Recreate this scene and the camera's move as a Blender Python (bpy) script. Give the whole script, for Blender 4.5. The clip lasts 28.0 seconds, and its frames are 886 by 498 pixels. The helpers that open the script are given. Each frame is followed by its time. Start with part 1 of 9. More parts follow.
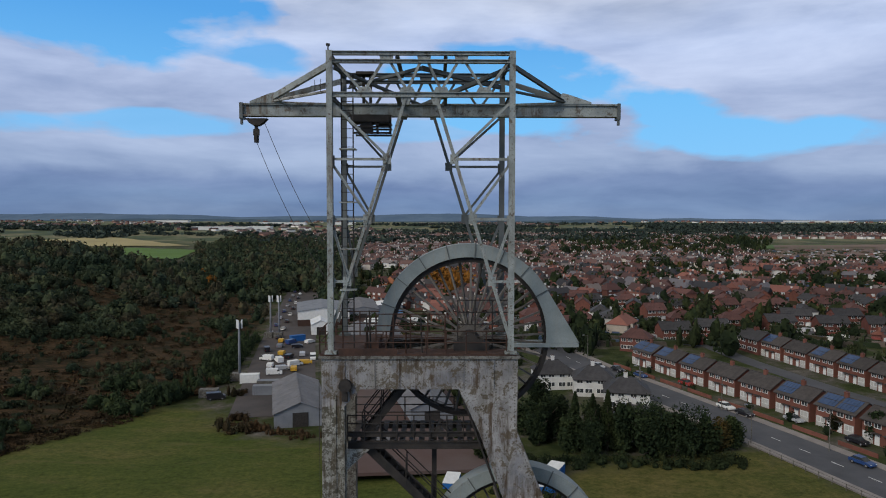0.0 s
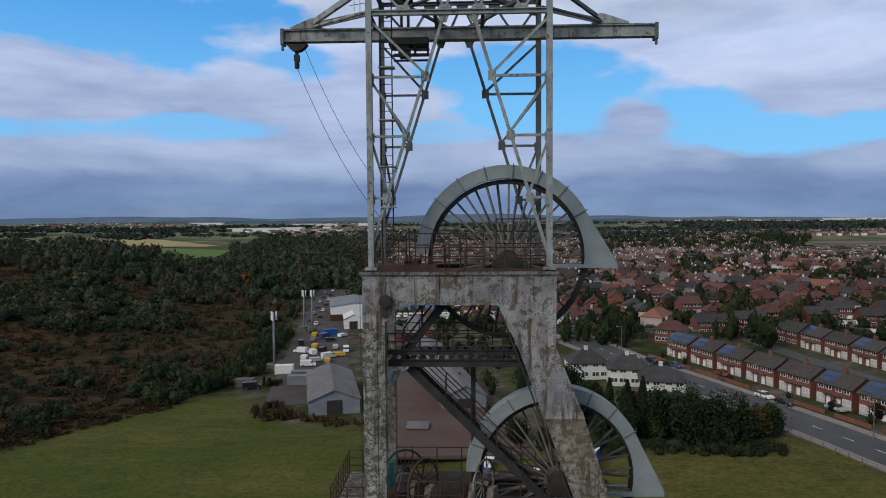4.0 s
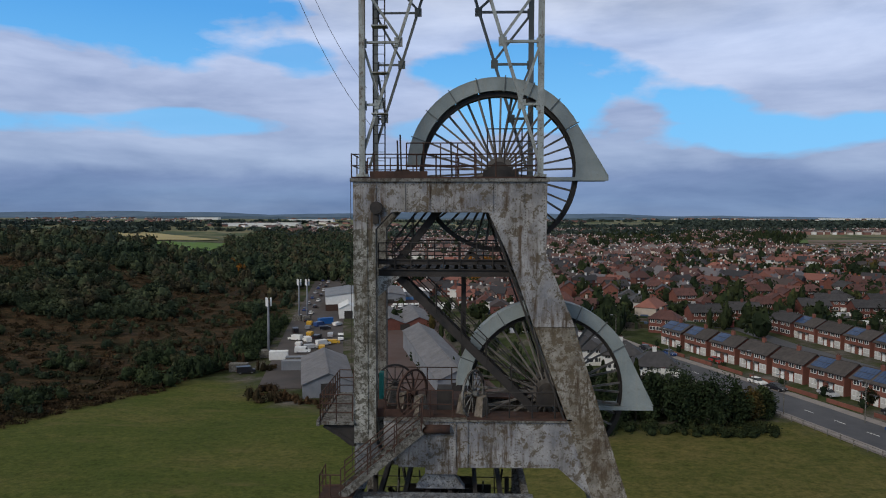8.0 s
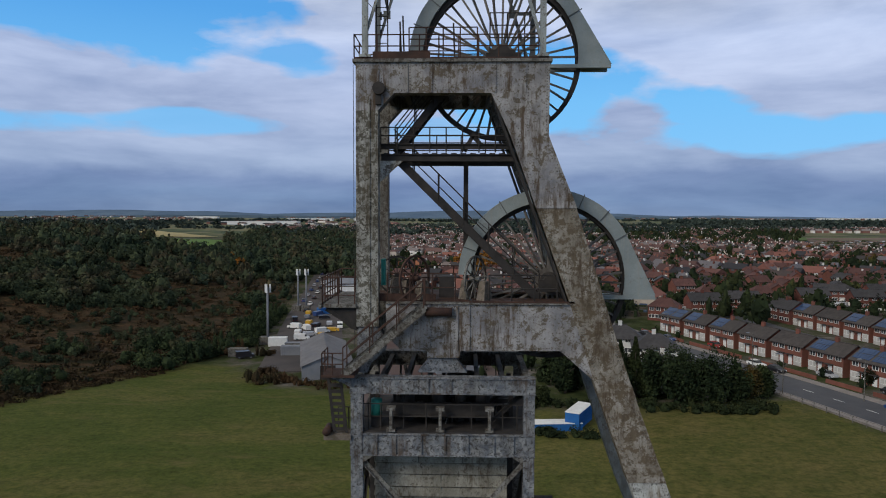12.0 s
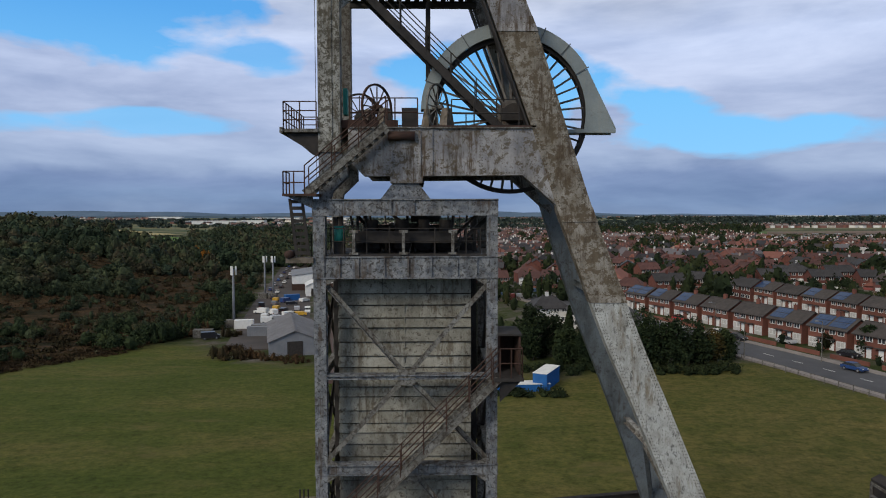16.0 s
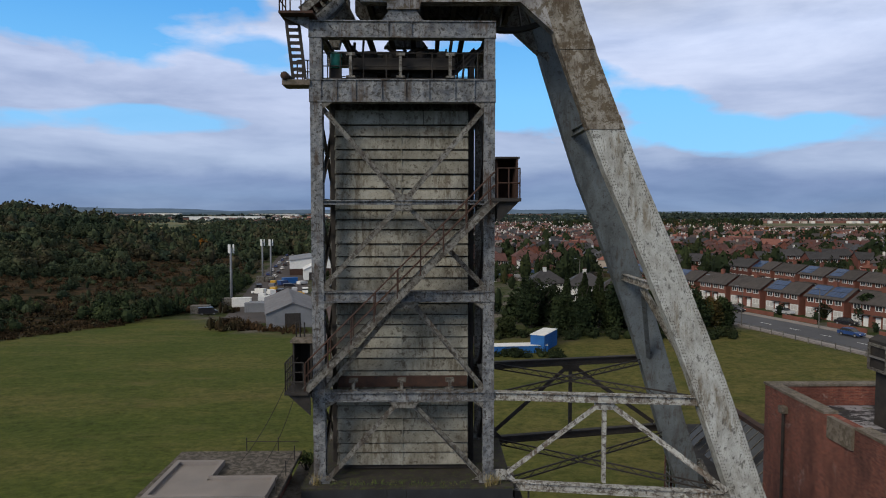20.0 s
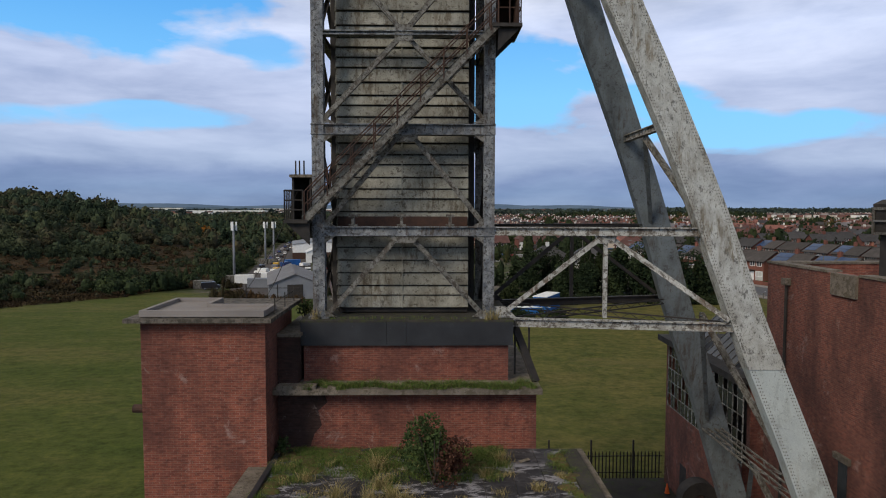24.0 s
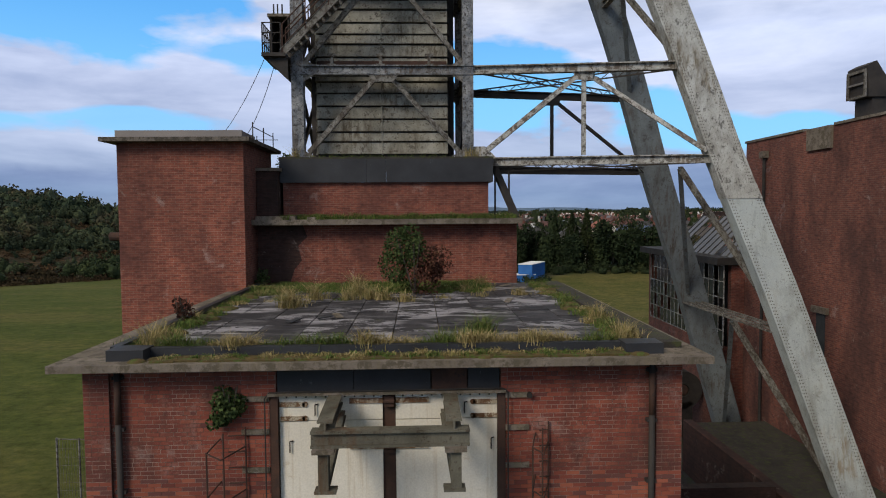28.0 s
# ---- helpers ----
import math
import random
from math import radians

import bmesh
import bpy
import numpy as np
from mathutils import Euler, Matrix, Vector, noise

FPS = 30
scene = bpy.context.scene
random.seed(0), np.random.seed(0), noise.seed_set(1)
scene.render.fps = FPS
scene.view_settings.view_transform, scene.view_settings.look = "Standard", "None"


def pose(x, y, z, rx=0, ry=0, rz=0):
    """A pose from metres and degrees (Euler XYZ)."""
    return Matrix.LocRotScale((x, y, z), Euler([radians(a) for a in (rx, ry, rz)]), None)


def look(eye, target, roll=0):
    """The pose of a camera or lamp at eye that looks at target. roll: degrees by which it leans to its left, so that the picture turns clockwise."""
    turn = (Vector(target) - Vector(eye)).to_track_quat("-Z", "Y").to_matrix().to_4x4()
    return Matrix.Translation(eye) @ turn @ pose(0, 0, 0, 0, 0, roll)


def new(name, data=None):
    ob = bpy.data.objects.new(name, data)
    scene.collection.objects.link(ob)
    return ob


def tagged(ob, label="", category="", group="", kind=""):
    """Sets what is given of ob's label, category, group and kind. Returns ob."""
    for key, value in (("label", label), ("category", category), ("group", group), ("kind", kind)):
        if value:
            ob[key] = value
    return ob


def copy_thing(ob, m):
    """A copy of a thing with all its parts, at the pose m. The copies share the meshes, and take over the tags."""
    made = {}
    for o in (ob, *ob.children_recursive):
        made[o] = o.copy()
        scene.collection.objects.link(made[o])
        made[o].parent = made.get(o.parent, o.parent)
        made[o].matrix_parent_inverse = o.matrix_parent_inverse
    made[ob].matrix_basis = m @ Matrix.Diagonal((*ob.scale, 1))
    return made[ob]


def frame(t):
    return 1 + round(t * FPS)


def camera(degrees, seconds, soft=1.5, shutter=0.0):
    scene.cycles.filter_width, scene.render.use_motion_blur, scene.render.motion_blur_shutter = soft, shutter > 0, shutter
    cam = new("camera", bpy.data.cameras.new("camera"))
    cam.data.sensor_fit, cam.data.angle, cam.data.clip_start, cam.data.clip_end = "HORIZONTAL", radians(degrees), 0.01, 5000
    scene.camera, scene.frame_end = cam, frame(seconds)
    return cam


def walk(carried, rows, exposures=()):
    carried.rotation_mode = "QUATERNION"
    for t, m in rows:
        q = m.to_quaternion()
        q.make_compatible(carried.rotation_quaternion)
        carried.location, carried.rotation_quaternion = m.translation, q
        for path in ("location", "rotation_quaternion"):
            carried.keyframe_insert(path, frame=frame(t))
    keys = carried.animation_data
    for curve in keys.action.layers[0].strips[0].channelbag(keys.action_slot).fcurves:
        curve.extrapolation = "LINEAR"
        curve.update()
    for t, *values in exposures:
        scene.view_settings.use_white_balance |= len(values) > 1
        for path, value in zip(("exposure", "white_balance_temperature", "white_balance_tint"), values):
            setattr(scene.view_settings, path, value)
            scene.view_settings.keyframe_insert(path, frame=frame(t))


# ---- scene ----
cam = camera(67.3, 28.0, 1.05)
PATH = [
    (0, (0.15, -22.036, 42.769), (0.169, -20.039, 42.669), 0.1),
    (0.5, (0.102, -22.099, 42.414), (0.052, -20.102, 42.316), -0.3),
    (1, (0.146, -22.181, 42.03), (0.08, -20.185, 41.933), -0.3),
    (1.5, (0.098, -22.225, 41.72), (0.032, -20.229, 41.622), -0.3),
    (2, (0.03, -22.347, 41.395), (-0.04, -20.351, 41.296), -0.3),
    (2.5, (-0.026, -22.312, 41.017), (-0.097, -20.316, 40.918), -0.3),
    (3, (-0.029, -22.395, 40.583), (-0.104, -20.4, 40.481), 0.1),
    (3.5, (-0.133, -22.386, 40.216), (-0.206, -20.39, 40.119), -0.4),
    (5.5, (-0.082, -22.451, 38.751), (-0.149, -20.455, 38.65), -0.2),
    (6, (-0.067, -22.455, 38.32), (-0.13, -20.459, 38.217), 0.0),
    (6.5, (-0.055, -22.526, 37.943), (-0.116, -20.529, 37.84), -0.2),
    (7, (-0.032, -22.548, 37.558), (-0.092, -20.551, 37.454), -0.1),
    (7.5, (0.009, -22.564, 37.181), (-0.051, -20.567, 37.078), -0.1),
    (8, (0.05, -22.565, 36.738), (-0.011, -20.568, 36.633), 0.1),
    (8.5, (0.104, -22.593, 36.257), (0.044, -20.597, 36.154), -0.0),
    (9, (0.094, -22.623, 35.799), (0.035, -20.626, 35.695), 0.0),
    (9.5, (0.092, -22.668, 35.395), (0.033, -20.671, 35.29), 0.0),
    (10, (0.059, -22.719, 34.852), (0.001, -20.722, 34.748), 0.0),
    (10.5, (-0.015, -22.68, 34.302), (-0.074, -20.683, 34.197), 0.1),
    (11, (-0.008, -22.725, 33.761), (-0.07, -20.729, 33.655), 0.2),
    (11.5, (-0.043, -22.767, 33.234), (-0.104, -20.771, 33.128), 0.1),
    (12, (-0.054, -22.769, 32.599), (-0.112, -20.773, 32.494), 0.2),
    (12.5, (-0.025, -22.792, 31.927), (-0.005, -20.794, 31.825), 0.1),
    (14.5, (0.076, -23.161, 28.686), (0.108, -21.164, 28.586), -0.1),
    (15, (0.188, -23.139, 27.877), (0.219, -21.142, 27.77), 0.2),
    (15.5, (0.191, -23.104, 27.102), (0.227, -21.107, 27.0), -0.1),
    (16, (0.16, -23.064, 26.394), (0.196, -21.067, 26.29), -0.1),
    (16.5, (0.131, -23.067, 25.714), (0.168, -21.07, 25.608), -0.0),
    (17, (0.15, -23.113, 24.958), (0.188, -21.116, 24.85), 0.1),
    (17.5, (0.117, -23.144, 24.168), (0.158, -21.148, 24.065), -0.1),
    (18, (0.113, -23.17, 23.402), (0.155, -21.173, 23.298), -0.1),
    (18.5, (0.147, -23.163, 22.594), (0.191, -21.166, 22.491), -0.2),
    (19, (0.151, -23.199, 21.853), (0.195, -21.202, 21.747), -0.1),
    (19.5, (0.173, -23.217, 21.11), (0.215, -21.221, 21.004), -0.2),
    (20, (0.181, -23.266, 20.353), (0.223, -21.269, 20.243), 0.0),
    (20.5, (0.194, -23.31, 19.625), (0.236, -21.313, 19.515), -0.1),
    (21, (0.187, -23.363, 18.875), (0.226, -21.367, 18.761), 0.0),
    (21.5, (0.187, -23.372, 18.103), (0.225, -21.376, 17.991), -0.0),
    (23.5, (0.3, -23.378, 15.348), (0.332, -21.383, 15.225), 0.1),
    (24, (0.279, -23.425, 14.626), (0.312, -21.429, 14.505), 0.1),
    (24.5, (0.322, -23.54, 13.908), (0.353, -21.544, 13.785), 0.1),
    (25, (0.357, -23.635, 13.153), (0.393, -21.639, 13.031), 0.0),
    (25.5, (0.364, -23.67, 12.472), (0.404, -21.674, 12.349), 0.0),
    (26, (0.341, -23.692, 11.704), (0.386, -21.696, 11.582), -0.1),
    (26.5, (0.362, -23.724, 10.981), (0.414, -21.729, 10.86), -0.2),
    (27, (0.451, -23.751, 10.222), (0.51, -21.756, 10.106), -0.3),
    (27.5, (0.477, -23.762, 9.527), (0.544, -21.766, 9.415), -0.3),
    (28, (0.493, -23.768, 8.799), (0.566, -21.773, 8.69), -0.4),
]
walk(cam, [(t, look(eye, target, roll)) for t, eye, target, roll in PATH], [(0, -0.06, 6310, 8.5), (12, -0.06, 6340, 8.5), (17, 0.07, 6520, 8.5), (22, 0.15, 6640, 9), (28, 0.26, 6740, 10)])

# ---- light: a broken cloud deck, with a soft sun behind the camera's left shoulder ----
SUN_FROM = Vector((-0.62, -0.66, 0.60))
world = bpy.data.worlds.new("sky")
scene.world = world
world.use_nodes = True
wt = world.node_tree
bg = wt.nodes["Background"]
bg.inputs[1].default_value = 0.1


def wmath(op, a, b=0.0, c=0.0):
    n = wt.nodes.new("ShaderNodeMath")
    n.operation = op
    for slot, value in zip(n.inputs, (a, b, c)):
        if isinstance(value, (int, float)):
            slot.default_value = value
        else:
            wt.links.new(value, slot)
    return n.outputs[0]


def wramp(fac, stops):
    r = wt.nodes.new("ShaderNodeValToRGB")
    while len(r.color_ramp.elements) < len(stops):
        r.color_ramp.elements.new(0.5)
    for e, (at, col) in zip(r.color_ramp.elements, stops):
        e.position, e.color = at, (*col, 1)
    wt.links.new(fac, r.inputs[0])
    return r.outputs[0]


def wmix(fac, a, b, how="MIX"):
    m = wt.nodes.new("ShaderNodeMix")
    m.data_type, m.blend_type = "RGBA", how
    for value, slot in ((fac, 0), (a, 6), (b, 7)):
        if isinstance(value, (int, float)):
            m.inputs[slot].default_value = value
        elif isinstance(value, tuple):
            m.inputs[slot].default_value = (*value, 1)
        else:
            wt.links.new(value, m.inputs[slot])
    return m.outputs[2]


def wnoise(sx, sy, sz, scale, detail, rough=0.55, warp=0.0, shift=0.0):
    m = wt.nodes.new("ShaderNodeMapping")
    m.inputs["Scale"].default_value, m.inputs["Location"].default_value = (sx, sy, sz), (shift, shift * 0.7, shift * 0.3)
    wt.links.new(heaven, m.inputs[0])
    n = wt.nodes.new("ShaderNodeTexNoise")
    for key, value in (("Scale", scale), ("Detail", detail), ("Roughness", rough), ("Distortion", warp)):
        n.inputs[key].default_value = value
    wt.links.new(m.outputs[0], n.inputs["Vector"])
    return n.outputs["Fac"]


heaven = wt.nodes.new("ShaderNodeTexCoord").outputs["Generated"]
sep = wt.nodes.new("ShaderNodeSeparateXYZ")
wt.links.new(heaven, sep.inputs[0])
dx, dy, dz = sep.outputs
sky = wt.nodes.new("ShaderNodeTexSky")
sky.sky_type, sky.sun_disc = "NISHITA", False
sky.sun_elevation, sky.sun_rotation = radians(34), radians(-137)
clear = wmix(0.9, sky.outputs[0], wramp(dz, [(0.06, (2.3, 6.0, 10.2)), (0.16, (1.9, 5.6, 10.0)), (0.28, (1.0, 4.0, 8.8)), (0.8, (0.7, 2.2, 5.5))]))
puff = wnoise(1.0, 1.0, 2.6, 4.2, 9, 0.52, 0.15, 1.7)
wisp = wnoise(1.0, 1.0, 4.6, 4.4, 8, 0.56, 0.2, 4.0)
tall = wmath("ADD", dz, wmath("MULTIPLY", wmath("SUBTRACT", puff, 0.5), 0.10))
deck = wramp(tall, [(0.0, (1.9, 2.7, 4.4)), (0.02, (1.9, 2.8, 4.7)), (0.045, (2.0, 2.8, 4.8)), (0.068, (3.2, 4.1, 6.1)), (0.10, (3.8, 4.7, 6.8)), (0.16, (4.4, 5.2, 7.4)), (0.24, (5.3, 6.2, 8.6)), (0.45, (4.6, 4.6, 4.7)), (1.0, (3.9, 3.8, 3.6))])
shade = wramp(wisp, [(0.32, (0.74, 0.78, 0.84)), (0.5, (1.0, 1.0, 1.0)), (0.68, (1.24, 1.2, 1.14))])
cloud = wmix(1.0, deck, shade, "MULTIPLY")


def gap(ax, az, slope, wide, tall_, strength):
    """A soft break in the cloud round a direction: a tilted oval, torn by noise."""
    u = wmath("DIVIDE", wmath("SUBTRACT", dx, ax), wide)
    line = wmath("ADD", az, wmath("MULTIPLY", wmath("SUBTRACT", dx, ax), slope))
    v = wmath("DIVIDE", wmath("SUBTRACT", dz, line), tall_)
    r = wmath("ADD", wmath("MULTIPLY", u, u), wmath("MULTIPLY", v, v))
    r = wmath("ADD", r, wmath("MULTIPLY", wmath("SUBTRACT", puff, 0.5), 6.0))
    k = wmath("MULTIPLY", wmath("SUBTRACT", 1.0, r), 1.6)
    return wmath("MULTIPLY", wmath("MINIMUM", wmath("MAXIMUM", k, 0.0), 1.0), strength)


opening = None
for g in ((-0.44, 0.268, -0.1, 0.24, 0.06, 1.0), (0.08, 0.178, -0.1, 0.17, 0.055, 1.0), (0.294, 0.159, -0.38, 0.15, 0.036, 1.0), (0.474, 0.108, -0.05, 0.24, 0.026, 1.0), (-0.235, 0.22, -0.15, 0.10, 0.032, 0.9), (-0.42, 0.121, 0.03, 0.18, 0.018, 0.85), (-0.03, 0.125, 0.0, 0.10, 0.02, 0.6)):
    k = gap(*g)
    opening = k if opening is None else wmath("MAXIMUM", opening, k)
front = wmath("GREATER_THAN", dy, 0.0)
behind = wmath("MULTIPLY", wmath("SUBTRACT", 1.0, front), wramp(puff, [(0.52, (0, 0, 0)), (0.6, (1, 1, 1))]))
clear_k = wmath("MAXIMUM", wmath("MULTIPLY", opening, front), behind)
wt.links.new(wmix(clear_k, cloud, clear), bg.inputs[0])

sun = new("sun", bpy.data.lights.new("sun", "SUN"))
sun.data.energy, sun.data.angle, sun.data.color = 2.0, radians(22), (1.0, 0.91, 0.79)
sun.matrix_world = look(SUN_FROM * 100, (0, 0, 0))

# ---- materials ----
def node(nt, kind, **sets):
    n = nt.nodes.new(kind)
    for key, value in sets.items():
        n.inputs[key.replace("_", " ")].default_value = value
    return n


def ramp(nt, fac, stops):
    r = nt.nodes.new("ShaderNodeValToRGB")
    while len(r.color_ramp.elements) < len(stops):
        r.color_ramp.elements.new(0.5)
    for e, (at, col) in zip(r.color_ramp.elements, stops):
        e.position, e.color = at, (*col, 1)
    nt.links.new(fac, r.inputs[0])
    return r.outputs[0]


def mix(nt, fac, a, b, how="MIX"):
    m = nt.nodes.new("ShaderNodeMix")
    m.data_type, m.blend_type = "RGBA", how
    for value, slot in ((fac, 0), (a, 6), (b, 7)):
        if isinstance(value, (int, float)):
            m.inputs[slot].default_value = value
        elif isinstance(value, tuple):
            m.inputs[slot].default_value = (*value, 1)
        else:
            nt.links.new(value, m.inputs[slot])
    return m.outputs[2]


def noise_at(nt, co, scale, detail=6, rough=0.6, warp=0.0):
    n = node(nt, "ShaderNodeTexNoise", Scale=scale, Detail=detail, Roughness=rough, Distortion=warp)
    nt.links.new(co, n.inputs["Vector"])
    return n.outputs["Fac"]


def stretch(nt, co, sx, sy, sz):
    m = nt.nodes.new("ShaderNodeMapping")
    m.inputs["Scale"].default_value = (sx, sy, sz)
    nt.links.new(co, m.inputs[0])
    return m.outputs[0]


def begin(name, rough=0.8, metal=0.0):
    m = bpy.data.materials.new(name)
    m.use_nodes = True
    nt = m.node_tree
    b = nt.nodes["Principled BSDF"]
    b.inputs["Roughness"].default_value, b.inputs["Metallic"].default_value = rough, metal
    b.inputs["Specular IOR Level"].default_value = 0.3
    co = nt.nodes.new("ShaderNodeTexCoord").outputs["Object"]
    return m, nt, b, co


def bump(nt, b, height, strength, far):
    n = node(nt, "ShaderNodeBump", Strength=strength, Distance=far)
    nt.links.new(height, n.inputs["Height"])
    nt.links.new(n.outputs[0], b.inputs["Normal"])


def surf(name, c1, c2, scale=3.0, rough=0.8, metal=0.0, relief=0.3, far=0.01, spot=None, spot_at=0.62, spot_scale=1.5, streak=None, jitter=0.0, grain=30.0):
    """Two colours in noise, optional patches of a third, streaks that run down, and a change from piece to piece."""
    m, nt, b, co = begin(name, rough, metal)
    big = noise_at(nt, co, scale)
    col = ramp(nt, big, [(0.3, c1), (0.7, c2)])
    if spot:
        s = noise_at(nt, co, spot_scale * 2.2, 10, 0.72)
        k = ramp(nt, s, [(spot_at - 0.04, (0, 0, 0)), (spot_at + 0.04, (1, 1, 1))])
        col = mix(nt, k, col, spot)
    if streak:
        s = noise_at(nt, stretch(nt, co, 2.6, 2.6, 0.14), 1.9, 9, 0.7)
        k = ramp(nt, s, [(0.52, (0, 0, 0)), (0.62, (0.9, 0.9, 0.9))])
        col = mix(nt, k, col, streak)
    fine = noise_at(nt, co, grain, 4)
    col = mix(nt, 0.35, col, ramp(nt, fine, [(0.25, (0.45, 0.45, 0.45)), (0.75, (1.0, 1.0, 1.0))]), "MULTIPLY")
    if jitter:
        info = nt.nodes.new("ShaderNodeObjectInfo")
        k = ramp(nt, info.outputs["Random"], [(0.0, (1 - jitter,) * 3), (1.0, (1, 1, 1))])
        col = mix(nt, 1.0, col, k, "MULTIPLY")
    nt.links.new(col, b.inputs["Base Color"])
    bump(nt, b, fine, relief, far)
    return m


def weather(name, pale, mid, bare, rust, peel=0.5, rusty=0.5, scale=1.0, rough=0.78, jitter=0.0, relief=0.45, drag=1.0):
    """Old steel paint: blotches of two tones, ragged flakes down to the bare coat, chips, rust runs and grime."""
    m, nt, b, co = begin(name, rough)
    half = tuple((p + q) / 2 for p, q in zip(pale, mid))
    col = ramp(nt, noise_at(nt, co, 1.0 * scale, 7, 0.62, 0.5), [(0.36, mid), (0.5, half), (0.63, pale)])
    flake = noise_at(nt, stretch(nt, co, 1.0, 1.0, drag), 2.7 * scale, 13, 0.76, 0.25)
    at = 0.5 + (0.5 - peel) * 0.3
    col = mix(nt, ramp(nt, flake, [(at - 0.012, (0, 0, 0)), (at + 0.012, (0.92, 0.92, 0.92))]), col, bare)
    chip = noise_at(nt, stretch(nt, co, 1.0, 1.0, drag), 11 * scale, 8, 0.7)
    col = mix(nt, ramp(nt, chip, [(0.585, (0, 0, 0)), (0.605, (0.85, 0.85, 0.85))]), col, bare)
    run = noise_at(nt, stretch(nt, co, 2.6, 2.6, 0.22), 1.8, 12, 0.76, 0.2)
    where = ramp(nt, noise_at(nt, co, 0.6, 4), [(0.52 - 0.25 * rusty, (0, 0, 0)), (0.68 - 0.25 * rusty, (1, 1, 1))])
    k = mix(nt, 1.0, ramp(nt, run, [(0.48, (0, 0, 0)), (0.58, (0.95, 0.95, 0.95))]), where, "MULTIPLY")
    col = mix(nt, k, col, rust)
    grime = noise_at(nt, stretch(nt, co, 1.3, 1.3, 0.5), 1.1, 9, 0.7, 0.3)
    col = mix(nt, 1.0, col, ramp(nt, grime, [(0.34, (0.62, 0.60, 0.57)), (0.54, (1, 1, 1))]), "MULTIPLY")
    fine = noise_at(nt, co, 34, 4)
    col = mix(nt, 0.4, col, ramp(nt, fine, [(0.3, (0.5, 0.5, 0.5)), (0.7, (1.0, 1.0, 1.0))]), "MULTIPLY")
    if jitter:
        info = nt.nodes.new("ShaderNodeObjectInfo")
        col = mix(nt, 1.0, col, ramp(nt, info.outputs["Random"], [(0.0, (1 - jitter,) * 3), (1.0, (1, 1, 1))]), "MULTIPLY")
    nt.links.new(col, b.inputs["Base Color"])
    bump(nt, b, flake, relief, 0.012)
    return m


def brick_mat(name, flip, c1, c2, mortar, dirt):
    """Brickwork in 225 x 75 mm courses on an upright wall; flip for walls that face along x."""
    m, nt, b, co = begin(name, 0.9)
    sep = nt.nodes.new("ShaderNodeSeparateXYZ")
    nt.links.new(co, sep.inputs[0])
    com = nt.nodes.new("ShaderNodeCombineXYZ")
    nt.links.new(sep.outputs[1 if flip else 0], com.inputs[0])
    nt.links.new(sep.outputs[2], com.inputs[1])
    t = node(nt, "ShaderNodeTexBrick", Scale=1.0, Mortar_Size=0.007, Mortar_Smooth=0.3, Bias=0.0, Brick_Width=0.235, Row_Height=0.075)
    t.inputs["Color1"].default_value, t.inputs["Color2"].default_value, t.inputs["Mortar"].default_value = (*c1, 1), (*c2, 1), (*mortar, 1)
    nt.links.new(com.outputs[0], t.inputs["Vector"])
    big = noise_at(nt, stretch(nt, co, 1, 1, 0.5), 0.5, 9, 0.68, 0.3)
    col = mix(nt, ramp(nt, big, [(0.40, (0, 0, 0)), (0.64, (0.85, 0.85, 0.85))]), t.outputs["Color"], dirt)
    runs = noise_at(nt, stretch(nt, co, 1.0, 1.0, 0.2), 0.8, 10, 0.72, 0.4)
    col = mix(nt, ramp(nt, runs, [(0.52, (0, 0, 0)), (0.68, (0.5, 0.5, 0.5))]), col, dirt)
    odd = noise_at(nt, stretch(nt, co, 4.3, 4.3, 13.3), 1.0, 2, 0.5)
    col = mix(nt, 0.7, col, ramp(nt, odd, [(0.3, (0.55, 0.52, 0.52)), (0.5, (1, 1, 1)), (0.72, (1.25, 1.2, 1.15))]), "MULTIPLY")
    col = mix(nt, 0.4, col, ramp(nt, noise_at(nt, co, 6, 5), [(0.3, (0.55, 0.55, 0.55)), (0.7, (1, 1, 1))]), "MULTIPLY")
    eff = noise_at(nt, co, 0.9, 11, 0.76, 0.5)
    col = mix(nt, ramp(nt, eff, [(0.58, (0, 0, 0)), (0.70, (0.5, 0.5, 0.5))]), col, (0.40, 0.33, 0.30))
    nt.links.new(col, b.inputs["Base Color"])
    bump(nt, b, t.outputs["Fac"], -0.5, 0.006)
    return m


def leafy(name, stops, scale=0.09, rough=0.85):
    """Foliage: colour wanders from tree to tree and from leaf to leaf."""
    m, nt, b, co = begin(name, rough)
    geo = nt.nodes.new("ShaderNodeNewGeometry")
    col = ramp(nt, noise_at(nt, co, scale, 3, 0.6), stops)
    col = mix(nt, 0.8, col, ramp(nt, noise_at(nt, co, scale * 5, 3, 0.6), [(0.36, (0.55, 0.6, 0.6)), (0.5, (0.95, 0.95, 0.95)), (0.64, (1.5, 1.4, 1.25))]), "MULTIPLY")
    k = ramp(nt, geo.outputs["Random Per Island"], [(0.0, (0.46, 0.48, 0.46)), (0.8, (0.78, 0.78, 0.75)), (1.0, (1.05, 1.02, 0.92))])
    nt.links.new(mix(nt, 1.0, col, k, "MULTIPLY"), b.inputs["Base Color"])
    b.inputs["Specular IOR Level"].default_value = 0.1
    return m


